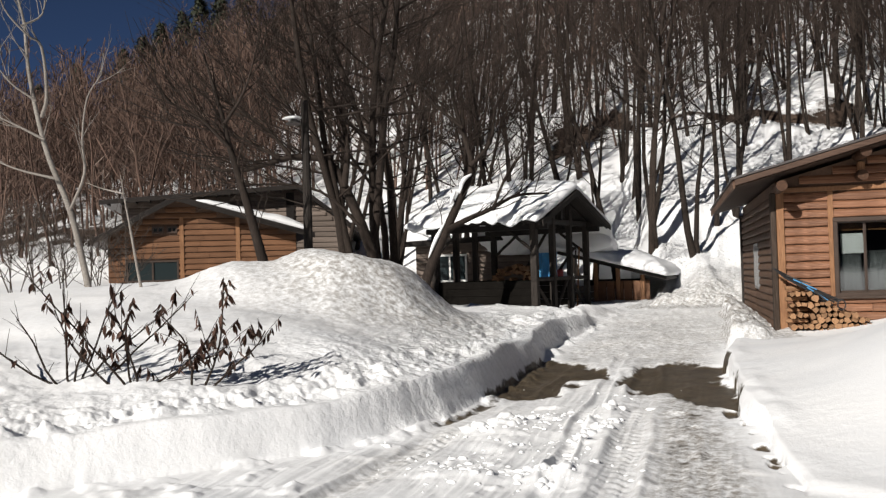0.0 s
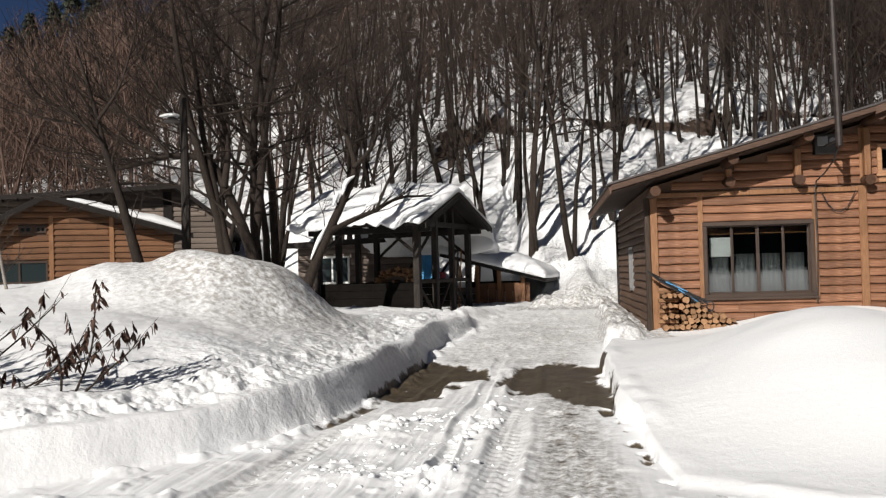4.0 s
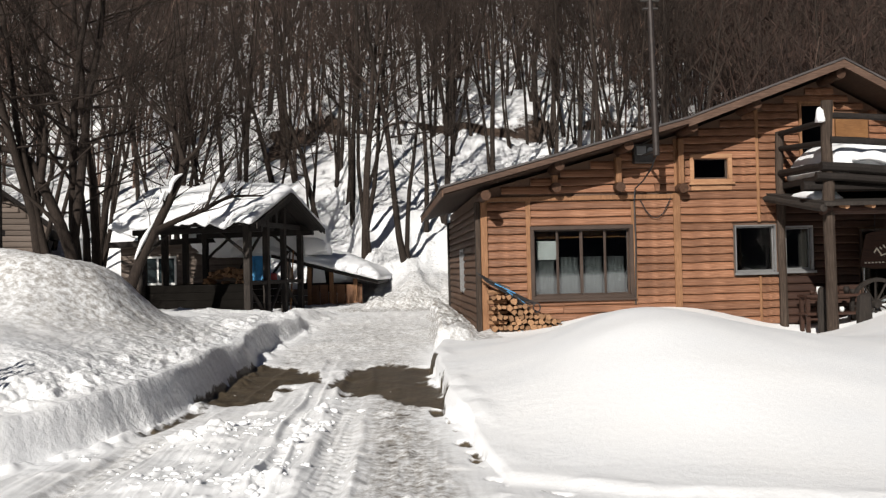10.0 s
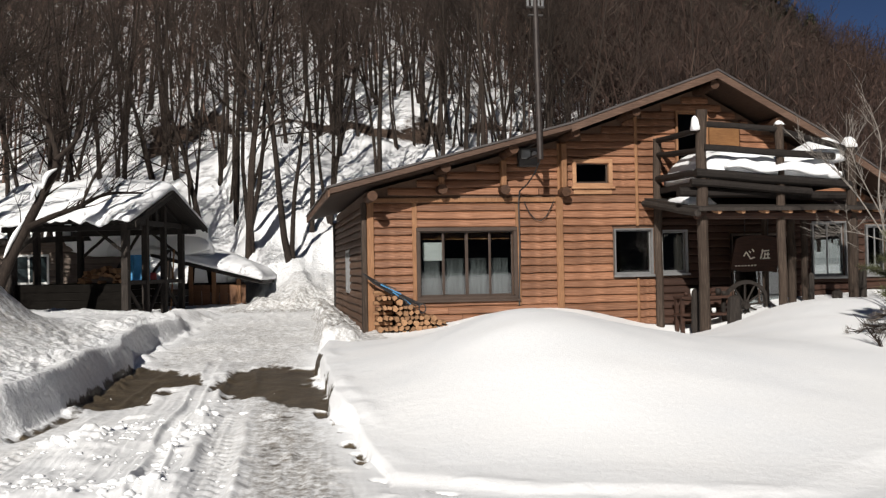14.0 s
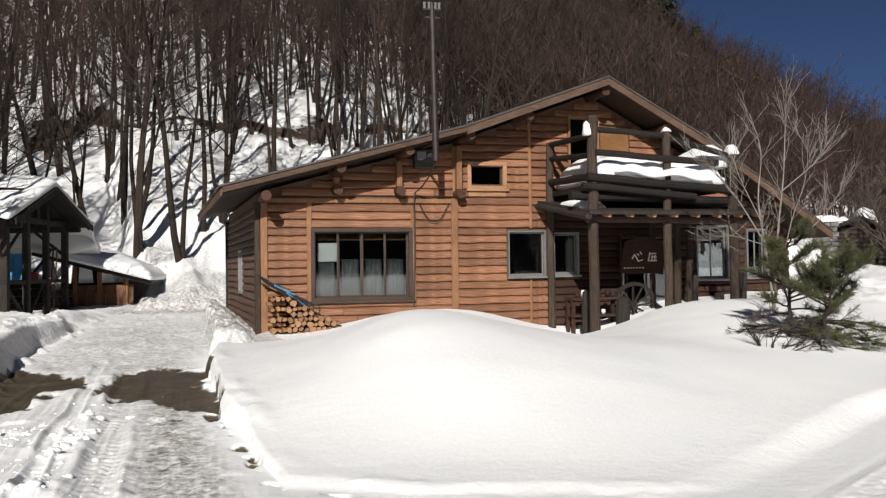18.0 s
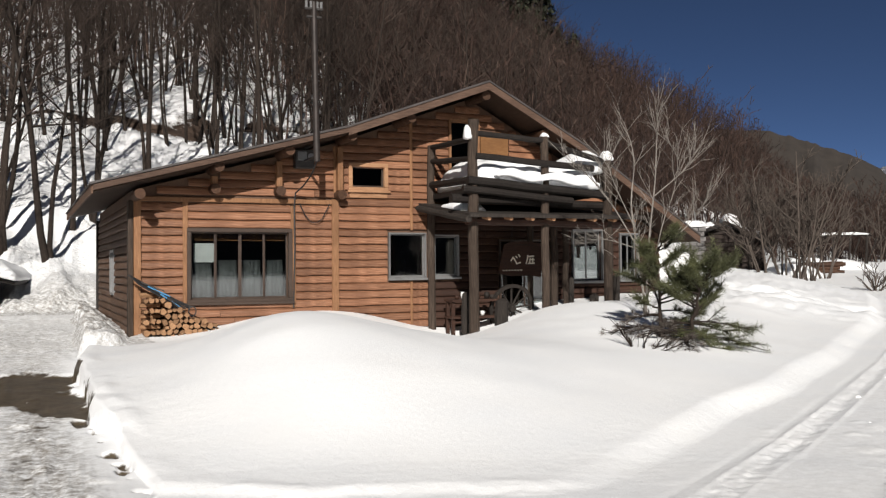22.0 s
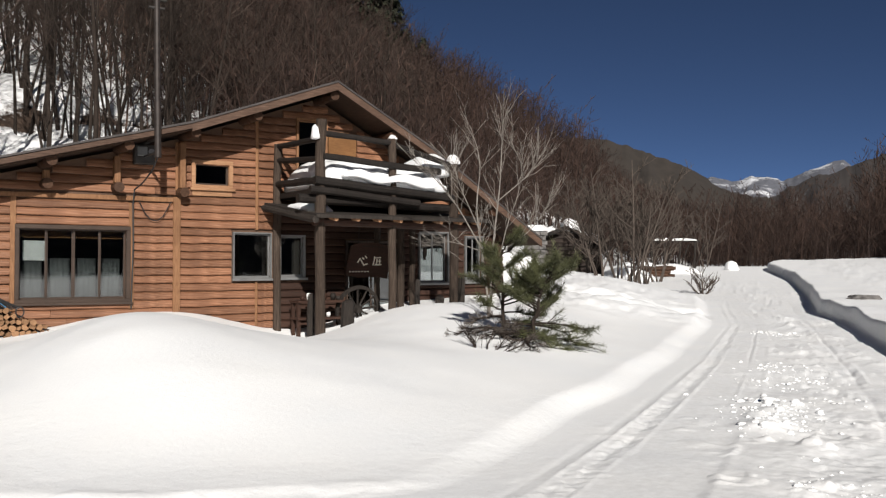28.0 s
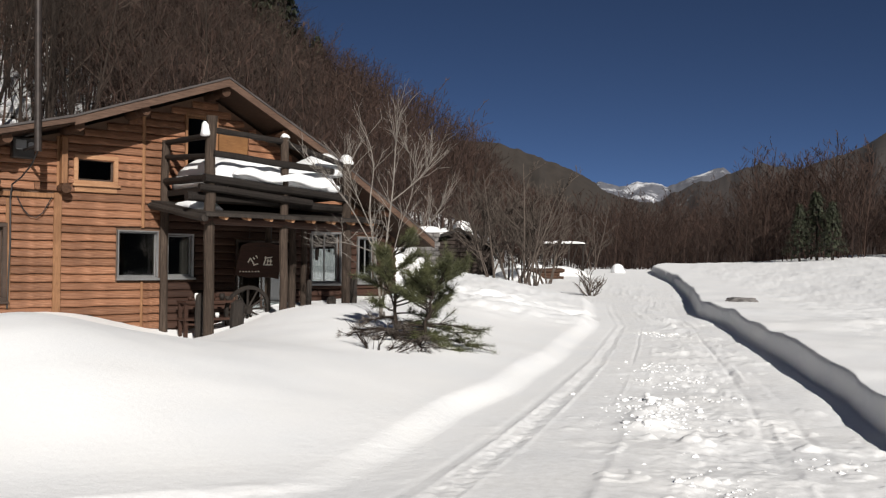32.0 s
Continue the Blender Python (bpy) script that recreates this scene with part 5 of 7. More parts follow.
snow_lump("snow_drift", 10, 6, lambda s, t: (9.2 + 0.65 * s, -1.9 + 1.4 * t, 3.2, 3.45 + 0.3 * s), 10, None, HOUSE, "wind-blown snow ramp at the balcony end", bumpy=0.03)

# ---- porch furniture ----
sign = empty("hanging_sign", HOUSE @ pose(8.83, -0.42, 1.66, 0, 3, 0) @ Matrix.Scale(1.03, 4), "dark wooden board sign with cream characters hanging in the porch", "sign")
bm = bmesh.new()
outline = [(-0.46, -0.30), (-0.20, -0.34), (0.2, -0.31), (0.44, -0.33), (0.47, 0.05), (0.43, 0.30), (0.1, 0.33), (-0.25, 0.29), (-0.36, 0.24), (-0.41, 0.0)]
fr = [bm.verts.new((x, -0.02, z)) for x, z in outline]
bk = [bm.verts.new((x, 0.02, z)) for x, z in outline]
bm.faces.new(fr)
bm.faces.new(bk[::-1])
for k in range(len(outline)):
    bm.faces.new((fr[k], bk[k], bk[(k + 1) % len(outline)], fr[(k + 1) % len(outline)]))
part("board", bm, M_PORCHSHADE, sign)
strokes = [(-0.19, -0.02, 0.10, 60), (-0.12, -0.05, 0.13, -55), (-0.10, 0.02, 0.05, -40), (-0.04, 0.05, 0.06, -50), (-0.05, -0.09, 0.10, 20), (0.14, 0.06, 0.03, 90), (0.20, 0.05, 0.15, 8), (0.13, -0.02, 0.16, 75), (0.19, -0.03, 0.10, 85), (0.25, -0.02, 0.10, 90), (0.22, -0.08, 0.15, 5), (0.23, -0.01, 0.11, 0)]
for x, z, length, a in strokes:
    part("mark", box(-length / 2, length / 2, -0.004, 0.004, -0.011, 0.011, 0.0), M_CREAM, sign, at=pose(x, -0.026, z, 0, -a, 0))
for k in range(7):
    part("mark", box(-0.016, 0.016, -0.004, 0.004, -0.01, 0.01), M_CREAM, sign, at=pose(-0.36 + k * 0.062, -0.026, -0.24 + 0.004 * k, 0, 5, 0))
    part("mark", box(-0.016, 0.016, -0.004, 0.004, -0.01, 0.01), M_GREYWOOD, sign, at=pose(-0.1 + k * 0.066, -0.026, 0.25 + 0.004 * (3 - abs(k - 3)), 0, 0, 0))
for x in (-0.2, 0.25):
    part("cord", tube([(x, 0, 0.29), (x, 0, 0.72)], [0.006, 0.006], 5), M_BLACK, sign)

wheel = empty("cart_wheel", HOUSE @ pose(8.55, -0.55, 0.72, 12, 0, 0), "old weathered wooden cart wheel leaning in the porch", "wheel")
bm = bmesh.new()
ring = []
for i in range(28):
    t = 2 * math.pi * i / 28
    ring.append([bm.verts.new((math.cos(t) * r, y, math.sin(t) * r)) for r, y in ((0.40, -0.03), (0.46, -0.03), (0.46, 0.03), (0.40, 0.03))])
for i in range(28):
    for k in range(4):
        bm.faces.new((ring[i][k], ring[i][(k + 1) % 4], ring[(i + 1) % 28][(k + 1) % 4], ring[(i + 1) % 28][k]))
part("rim", bm, M_GREYWOOD, wheel)
part("hub", tube([(0, -0.1, 0), (0, 0.0, 0), (0, 0.1, 0)], [0.06, 0.085, 0.06], 12), M_GREYWOOD, wheel)
for i in range(12):
    t = 2 * math.pi * i / 12 + 0.1
    part("spoke", tube([(math.cos(t) * 0.07, 0, math.sin(t) * 0.07), (math.cos(t) * 0.41, 0, math.sin(t) * 0.41)], [0.02, 0.016], 6), M_GREYWOOD, wheel)

rack = empty("plank_shelf", HOUSE, "rough plank shelf with odds and ends in the porch", "shelf")
for z in (0.55, 0.86):
    part("shelf_board", box(7.24, 8.25, -0.75, -0.35, z, z + 0.045, 0.006), M_PORCHSHADE, rack)
for u in (7.28, 8.2):
    part("leg", box(u - 0.03, u + 0.03, -0.7, -0.64, 0.1, 0.86), M_PORCHSHADE, rack)
    part("leg", box(u - 0.03, u + 0.03, -0.46, -0.4, 0.1, 0.86), M_PORCHSHADE, rack)
g = random.Random(4)
for k in range(9):
    u, z = 7.33 + 0.1 * k + g.uniform(-0.02, 0.02), (0.905 if k % 3 else 0.595)
    h, r = g.uniform(0.07, 0.15), g.uniform(0.035, 0.06)
    tagged(part("pot", tube([(u, -0.55, z), (u, -0.55, z + h * 0.5), (u, -0.55, z + h)], [r * 0.7, r, r * 0.8], 10), (M_GREYWOOD, M_PORCHSHADE, M_WHITE, M_DARKWOOD)[k % 4], None, "", True, HOUSE), "small pot standing on the porch shelf", "pot", "pots on the shelf")
for u, v, h, w, lab in ((7.28, -1.2, 1.05, 0.07, "short round wooden post beside the porch"), (7.62, -1.95, 0.95, 0.12, "grey slab of wood leaning by the porch post"), (10.02, -1.9, 1.35, 0.07, "grey board standing by the porch corner"), (9.15, -2.5, 1.02, 0.09, "weathered stump poking out of the snow"), (9.0, -2.0, 1.3, 0.05, "thin reddish stake by the porch post")):
    tagged(part("wood_post", tube([(u, v, 0.0), (u, v, h * 0.7), (u + 0.01, v, h - 0.04), (u, v, h)], [w, w, w * 0.9, w * 0.45], 8), M_GREYWOOD, None, "", False, HOUSE), lab, "post")

# ---- firewood at the corner, with tools lying on it ----
wood_pile = empty("firewood_stack", HOUSE, "neat stack of split firewood against the house corner", "firewood")


def split_log(seed):
    g = random.Random(seed)
    bm = bmesh.new()
    k = g.choice((4, 5, 6, 7))
    prof = [(math.cos(2 * math.pi * i / k + g.uniform(-0.3, 0.3)) * g.uniform(0.75, 1.1), math.sin(2 * math.pi * i / k + g.uniform(-0.3, 0.3)) * g.uniform(0.75, 1.05)) for i in range(k)]
    a = [bm.verts.new((x, -0.5, z)) for x, z in prof]
    b = [bm.verts.new((x * 0.95, 0.5, z * 0.95)) for x, z in prof]
    bm.faces.new(a)
    bm.faces.new(b[::-1])
    for i in range(k):
        bm.faces.new((a[i], b[i], b[(i + 1) % k], a[(i + 1) % k]))
    bmesh.ops.recalc_face_normals(bm, faces=bm.faces)
    return mesh_of(bm, "split_log", M_SPLIT)


LOGS = [split_log(i) for i in range(7)]
g = random.Random(12)
z = 0.2
row = 0
while z < 1.08:
    u = 1.80 + (0.03 if row % 2 else 0)
    end = float(np.interp(z, [0.2, 0.55, 0.75, 1.1], [3.3, 3.0, 2.5, 1.95]))
    while u < end:
        r = g.uniform(0.038, 0.062)
        if u < 2.12 and row % 2 == 0:
            share("split_log", LOGS[g.randrange(7)], wood_pile, Matrix.Translation((u + 0.15, -0.28, z)) @ Matrix.Rotation(radians(90 + g.uniform(-6, 6)), 4, "Z") @ Matrix.Diagonal((r, 0.32, r * 0.9, 1)))
            u += 0.36
            continue
        share("split_log", LOGS[g.randrange(7)], wood_pile, Matrix.Translation((u + r, -0.27 + g.uniform(-0.03, 0.03), z + g.uniform(-0.012, 0.012))) @ Matrix.Rotation(g.uniform(0, 6.28), 4, "Y") @ Matrix.Diagonal((r, 0.40, r, 1)))
        u += r * 1.85
    z += 0.088
    row += 1
corner_pile = empty("firewood_stack", HOUSE, "small stack of orange firewood under the end window", "firewood")
for row in range(5):
    for k in range(9 - row // 2):
        r = g.uniform(0.042, 0.06)
        share("split_log", LOGS[g.randrange(7)], corner_pile, Matrix.Translation((11.25 + 0.115 * k + 0.05 * (row % 2), -0.27, 0.42 + 0.095 * row)) @ Matrix.Rotation(g.uniform(0, 6.28), 4, "Y") @ Matrix.Diagonal((r, 0.38, r, 1)))
sled = empty("tool_bundle", HOUSE, "bundle of dark poles and blue snow tools lying on the firewood", "tools")
for k in range(6):
    part("pole", tube([(1.60 + 0.03 * k, -0.34 - 0.03 * k, 1.42 - 0.03 * k), (2.1, -0.36 - 0.02 * k, 1.13 - 0.015 * k), (2.62 - 0.05 * k, -0.36, 0.86 - 0.01 * k)], [0.014] * 3, 6), M_BLACK, sled)
for k in range(5):
    part("blade", box(0, 0.40, -0.008, 0.008, -0.010, 0.012, 0.003), M_BLUE if k % 2 else M_METAL, sled, at=pose(1.80 + 0.1 * k, -0.42 - 0.02 * k, 1.29 - 0.065 * k, 0, 22 + 4 * k, 5 * k))
part("coil", tube([(2.62 + 0.06 * math.cos(t), -0.42, 0.8 + 0.08 * math.sin(t)) for t in np.linspace(0, 11, 24)], [0.011] * 24, 5), M_BLACK, sled)


# ---- other buildings ----
def polar(az, r):
    return r * math.sin(radians(az)), r * math.cos(radians(az))


def gable_building(name, m, line, u0, u1, depth, z0, boards, label, windows=(), overhang=0.5, roof_mat=None, wall_mat=None, row=0.17):
    """A shed-like house whose gable, with the roof outline line, faces -y of m."""
    ob = empty(name, m, label, "house")
    xs, zs = [p[0] for p in line], [p[1] for p in line]

    def top(u, drop):
        return float(np.interp(u, xs, zs)) - drop

    cuts = sorted({u0, u1, *[p[0] for p in line if u0 < p[0] < u1]})
    for v0, v1 in ((0, 0.12), (depth - 0.12, depth)):
        bm = bmesh.new()
        fr = [(u0, z0)] + [(u1, z0)] + [(u, top(u, 0.12)) for u in cuts[::-1]]
        a = [bm.verts.new((u, v0, z)) for u, z in fr]
        b = [bm.verts.new((u, v1, z)) for u, z in fr]
        bm.faces.new(a)
        bm.faces.new(b[::-1])
        for k in range(len(fr)):
            bm.faces.new((a[k], b[k], b[(k + 1) % len(fr)], a[(k + 1) % len(fr)]))
        bmesh.ops.recalc_face_normals(bm, faces=bm.faces)
        w = part("wall", bm, wall_mat or M_SIDE, ob)
        if v0 == 0:
            front = w
    for u in (u0, u1 - 0.12):
        part("wall", box(u, u + 0.12, 0.12, depth - 0.12, z0, min(top(u, 0.14), top(u + 0.12, 0.14))), wall_mat or M_SIDE, ob)
    for k, ((ua, za), (ub, zb)) in enumerate(zip(line, line[1:])):
        bm = bmesh.new()
        vs = [bm.verts.new(c) for c in ((ua, -overhang, za), (ub, -overhang, zb), (ub, depth + 0.3, zb), (ua, depth + 0.3, za), (ua, -overhang, za - 0.10), (ub, -overhang, zb - 0.10), (ub, depth + 0.3, zb - 0.10), (ua, depth + 0.3, za - 0.10))]
        for q in ((0, 1, 2, 3), (7, 6, 5, 4), (0, 4, 5, 1), (2, 6, 7, 3), (1, 5, 6, 2), (4, 0, 3, 7)):
            bm.faces.new([vs[i] for i in q])
        r = part("roof", bm, roof_mat or M_ROOF, ob)
        bm = bmesh.new()
        vs = [bm.verts.new(c) for c in ((ua, -overhang - 0.04, za - 0.01), (ub, -overhang - 0.04, zb - 0.01), (ub, -overhang - 0.04, zb - 0.17), (ua, -overhang - 0.04, za - 0.17), (ua, -overhang - 0.003, za - 0.01), (ub, -overhang - 0.003, zb - 0.01), (ub, -overhang - 0.003, zb - 0.17), (ua, -overhang - 0.003, za - 0.17))]
        for q in ((3, 2, 1, 0), (4, 5, 6, 7), (0, 1, 5, 4), (2, 3, 7, 6), (1, 2, 6, 5), (3, 0, 4, 7)):
            bm.faces.new([vs[i] for i in q])
        part("bargeboard", bm, M_DARKWOOD, r)
    g = random.Random(len(name))
    z = z0
    while z < max(zs):
        ok = [u for u in np.arange(u0, u1, 0.03) if top(u, 0.16) > z + row * 0.9]
        if len(ok) > 3:
            lo, hi = float(ok[0]), float(ok[-1])
            segs, low = [], lo
            for a, b, c, d in sorted(windows):
                if c - 0.03 < z + row / 2 < d + 0.03:
                    if a > low:
                        segs.append((low, a))
                    low = b
            segs.append((low, hi))
            for a, b in segs:
                parts = [(a, b)] if b - a < 2.2 else [(a, (a + b) / 2 + g.uniform(-0.3, 0.3))]
                if len(parts) == 1 and parts[0][1] != b:
                    parts.append((parts[0][1] + 0.01, b))
                for p, q in parts:
                    if q - p > 0.1:
                        share("siding_board", boards[g.randrange(3)], front, Matrix.Translation((p, -0.002, z)) @ Matrix.Diagonal((q - p, 1, row / 0.14, 1)))
        z += row
    for a, b, c, d in windows:
        w = new("window")
        w.parent = ob
        bm = bmesh.new()
        for q in ((a, b, d - 0.05, d), (a, b, c, c + 0.05), (a, a + 0.05, c + 0.05, d - 0.05), (b - 0.05, b, c + 0.05, d - 0.05), ((a + b) / 2 - 0.025, (a + b) / 2 + 0.025, c + 0.05, d - 0.05)):
            add_box(bm, q[0], q[1], -0.06, -0.004, q[2], q[3])
        part("window_frame", bm, M_BROWNFRAME, w)
        part("pane", box(a + 0.05, b - 0.05, -0.03, -0.02, c + 0.05, d - 0.05), M_DARKPANE, w)
    return ob


def dark_pane():
    m, nt, b = shader("dark_window")
    b.inputs["Base Color"].default_value = (0.02, 0.028, 0.03, 1)
    b.inputs["Roughness"].default_value = 0.08
    return m


M_DARKPANE = dark_pane()
# near-black boards for the shelter's low wall
M_BLACKWOOD = wood("black_boards", (0.004, 0.0035, 0.003), (0.009, 0.008, 0.007), (0.016, 0.014, 0.012), (0.5, 6, 9), 0.9, 0.2)
M_HUT = wood("hut_siding", (0.09, 0.042, 0.021), (0.185, 0.09, 0.046), (0.28, 0.145, 0.078), (0.5, 6, 9), 0.65, 0.4)
M_BARN = wood("grey_barn_siding", (0.11, 0.085, 0.07), (0.19, 0.15, 0.125), (0.27, 0.22, 0.185), (0.5, 6, 9), 0.8, 0.35)
M_BLACKWOOD.node_tree.nodes["Principled BSDF"].inputs["Specular IOR Level"].default_value = 0.03
HUT_BOARDS = [board_mesh(360 + i, M_HUT) for i in range(3)]
M_DARKBOARD = wood("dark_stained_siding", (0.014, 0.01, 0.008), (0.035, 0.024, 0.019), (0.07, 0.048, 0.038), (0.5, 6, 9), 0.75, 0.4)
DARK_BOARDS = [board_mesh(390 + i, M_DARKBOARD) for i in range(3)]
BARN_BOARDS = [board_mesh(380 + i, M_BARN) for i in range(3)]

hx, hy = polar(-43.0, 29.5)
hut = gable_building("hut", pose(hx, hy, 0, 0, 0, 43), [(-2.85, 2.72), (-0.42, 4.0), (3.6, 2.85)], -2.35, 3.1, 5.0, 0.8, HUT_BOARDS, "brown boarded gable hut half hidden behind snow",
                     [(-1.86, -0.38, 1.5, 2.12), (-1.12, -0.78, 2.92, 3.12), (-0.70, -0.4, 2.92, 3.12)], 0.55)
for u in (-0.28, 1.35):
    part("vertical_strip", box(u - 0.06, u + 0.06, -0.07, -0.045, 1.0, 3.4), M_TRIM, hut)
HUT_M = pose(hx, hy, 0, 0, 0, 43)
snow_lump("roof_snow", 26, 10, lambda s, t: (0.15 + 3.3 * s, -0.45 + 3.6 * t, 4.0 - 0.286 * (0.57 + 3.3 * s), 4.0 - 0.286 * (0.57 + 3.3 * s) + 0.20 + 0.16 * s), 21, None, HUT_M, "long strip of snow left on the hut roof", bumpy=0.03)
bx, by = polar(-41.0, 36.5)
barn = gable_building("barn", pose(bx, by, 0, 0, 0, 41), [(-4.4, 4.45), (2.6, 4.95), (5.2, 3.0)], -3.7, 4.6, 5.0, 1.2, BARN_BOARDS, "grey weathered barn with a dark roof behind the hut", [], 0.7, None, M_BARN, 0.2)
BARN_M = pose(bx, by, 0, 0, 0, 41)
for k in range(14):
    u = -4.1 + 0.47 * k
    part("rafter", box(u - 0.03, u + 0.03, -0.78, 0.0, 4.25 + 0.071 * (u + 4.4), 4.34 + 0.071 * (u + 4.4)), M_GREYWOOD, barn)
snow_lump("roof_snow", 12, 10, lambda s, t: (3.2 + 1.9 * s, 0.5 + 4.5 * t, 4.95 - 0.75 * (0.6 + 1.9 * s), 4.95 - 0.75 * (0.6 + 1.9 * s) + 0.35), 22, None, BARN_M, "snow patch on the short side of the barn roof", bumpy=0.04)
part("corner_post", box(2.2, 2.5, -0.1, -0.045, 1.2, 4.7), M_DARKWOOD, barn)

# ---- open shelter beside the drive ----
KZ = 0.5
KM = pose(-9.34, 22.1, KZ, 0, 0, -3.5)
kiosk = empty("open_shelter", KM, "open timber shelter with thick snow on its gable roof", "shelter")
for x in (0.0, -2.9):
    for y, w in ((0.0, 0.085), (1.05, 0.075), (2.1, 0.07), (3.2, 0.075)):
        part("post", box(x - w, x + w, y - w, y + w, -0.5, 2.3 + (0.75 if 0.5 < y < 2.8 else 0.0) * 0.55, 0.012), M_GREYWOOD, kiosk)
for y in (0.0, 3.2):
    part("beam", box(-3.15, 0.4, y - 0.07, y + 0.07, 2.02, 2.16, 0.012), M_DARKWOOD, kiosk)
for x in (0.0, -2.9):
    part("tie_beam", box(x - 0.06, x + 0.06, -0.4, 3.6, 2.17, 2.30, 0.01), M_DARKWOOD, kiosk)
for (a, b) in (((0, 0, 1.45), (-0.75, 0, 2.05)), ((-2.9, 0, 1.45), (-2.15, 0, 2.05)), ((0, 3.2, 1.4), (-0.8, 3.2, 2.05)), ((-2.9, 3.2, 1.4), (-2.1, 3.2, 2.05)), ((-1.9, 3.2, 1.0), (-1.2, 3.2, 2.05)), ((-0.9, 3.1, 0.8), (-0.3, 3.1, 1.6))):
    part("brace", log(a, b, 0.045, 6, 0.05, 5), M_GREYWOOD, kiosk)
for y0, y1 in ((0.0, 0.95), (1.9, 1.1), (2.2, 3.1)):
    part("brace", log((0, y0, 0.72), (0, y1, -0.1), 0.045, 6, 0.05, 6), M_GREYWOOD, kiosk)
part("side_rail", box(-0.05, 0.05, -0.1, 3.3, 0.72, 0.82, 0.01), M_GREYWOOD, kiosk)
for i in range(5):
    z = -0.2 + i * 0.19
    part("low_wall_board", box(-2.9, -0.1, -0.03 - 0.006 * (i % 2), 0.02, z, z + 0.185, 0.004), M_BLACKWOOD, kiosk)
    part("low_wall_board", box(-2.93, -2.88, 0.05, 3.2, z, z + 0.185, 0.004), M_BLACKWOOD, kiosk)
    part("low_wall_board", box(-2.85, -0.4, 3.2, 3.25, z, z + 0.185, 0.004), M_BLACKWOOD, kiosk)
for sgn in (0, 1):
    bm = bmesh.new()
    ya, yb = (-0.55, 1.6) if sgn == 0 else (3.75, 1.6)
    vs = [bm.verts.new(c) for c in ((-3.2, ya, 2.22), (0.5, ya, 2.22), (0.5, yb, 3.08), (-3.2, yb, 3.08), (-3.2, ya, 2.16), (0.5, ya, 2.16), (0.5, yb, 3.02), (-3.2, yb, 3.02))]
    for q in ((0, 1, 2, 3), (7, 6, 5, 4), (0, 4, 5, 1), (2, 6, 7, 3), (1, 5, 6, 2), (4, 0, 3, 7)):
        bm.faces.new([vs[i] for i in q])
    bmesh.ops.recalc_face_normals(bm, faces=bm.faces)
    part("roof_slope", bm, M_DARKWOOD, kiosk)
    for k in range(9):
        x = -3.1 + k * 0.44
        part("rafter", log((x, ya, 2.12), (x, yb, 2.97), 0.035, 6, 0.03, 80 + k), M_DARKWOOD, kiosk)
    bm = bmesh.new()
    vs = [bm.verts.new(c) for c in ((0.505, ya, 2.20), (0.505, yb, 3.06), (0.505, yb, 2.92), (0.505, ya, 2.06), (0.54, ya, 2.20), (0.54, yb, 3.06), (0.54, yb, 2.92), (0.54, ya, 2.06))]
    for q in ((0, 1, 2, 3), (7, 6, 5, 4), (0, 4, 5, 1), (2, 6, 7, 3), (1, 5, 6, 2), (4, 0, 3, 7)):
        bm.faces.new([vs[i] for i in q])
    bmesh.ops.recalc_face_normals(bm, faces=bm.faces)
    part("bargeboard", bm, M_GREYWOOD, kiosk)
part("king_post", box(-0.05, 0.05, 1.54, 1.66, 2.3, 3.0), M_DARKWOOD, kiosk)


def shelter_snow(s, t):
    left = -3.3 - 0.65 * min(1.0, 2.0 * t)
    x = left + (0.5 - left) * s
    y = -0.8 + 5.15 * t
    roof = 3.09 - 0.40 * abs(y - 1.6)
    ragged = float(fbm(np.array(x * 2.3), np.array(0.5), 4, 35, 0.7))
    lo = roof - (0.02 + 0.10 * ragged if t < 0.06 else 0.0) - (0.55 if t > 0.93 else 0.0)
    lumps = 0.07 * float(fbm(np.array(x * 1.7), np.array(y * 1.7), 4, 36, 0.65))
    return x, y + (0.12 * ragged if t < 0.06 else 0.0), lo, roof + 0.36 - 0.04 * abs(y - 1.6) + lumps


snow_lump("roof_snow", 70, 44, shelter_snow, 31, None, KM, "thick lumpy snow cap on the shelter roof", bumpy=0.03)
snow_lump("snow_curtain", 22, 3, lambda s, t: (-2.5 + 3.0 * s, 3.85 + 0.25 * t, 1.45 + 0.2 * abs(math.sin(4 * s)), 2.2), 32, None, KM, "slab of snow sliding off the back eave of the shelter", bumpy=0.03)
bench = empty("plank_bench", KM, "rough plank bench in front of the shelter", "bench")
part("seat", box(-1.9, -0.9, -0.55, -0.2, 0.12, 0.17, 0.01), M_GREYWOOD, bench)
for x in (-1.8, -1.0):
    part("leg", box(x - 0.05, x + 0.05, -0.5, -0.25, -0.3, 0.12), M_GREYWOOD, bench)
M_TARP = plain("blue_tarpaulin", (0.10, 0.36, 0.62), 0.5, 0.0, 0.2, 4.0)
tarp = part("blue_tarp", bmesh.new(), M_TARP, None, at=KM)
bm = bmesh.new()
g = random.Random(9)
grid = [[bm.verts.new((-0.60 + 0.10 * i, 1.3 + 0.06 * math.sin(2.1 * i) + g.uniform(-0.01, 0.01), 0.75 + 0.14 * j)) for j in range(6)] for i in range(7)]
for i in range(6):
    for j in range(5):
        bm.faces.new((grid[i][j], grid[i + 1][j], grid[i + 1][j + 1], grid[i][j + 1]))
bmesh.ops.solidify(bm, geom=bm.faces[:], thickness=0.012)
bm.to_mesh(tarp.data)
tagged(tarp, "bright blue tarpaulin hanging in the shelter", "tarpaulin")
stack2 = empty("firewood_stack", KM, "pile of orange split firewood at the back of the shelter", "firewood")
g = random.Random(33)
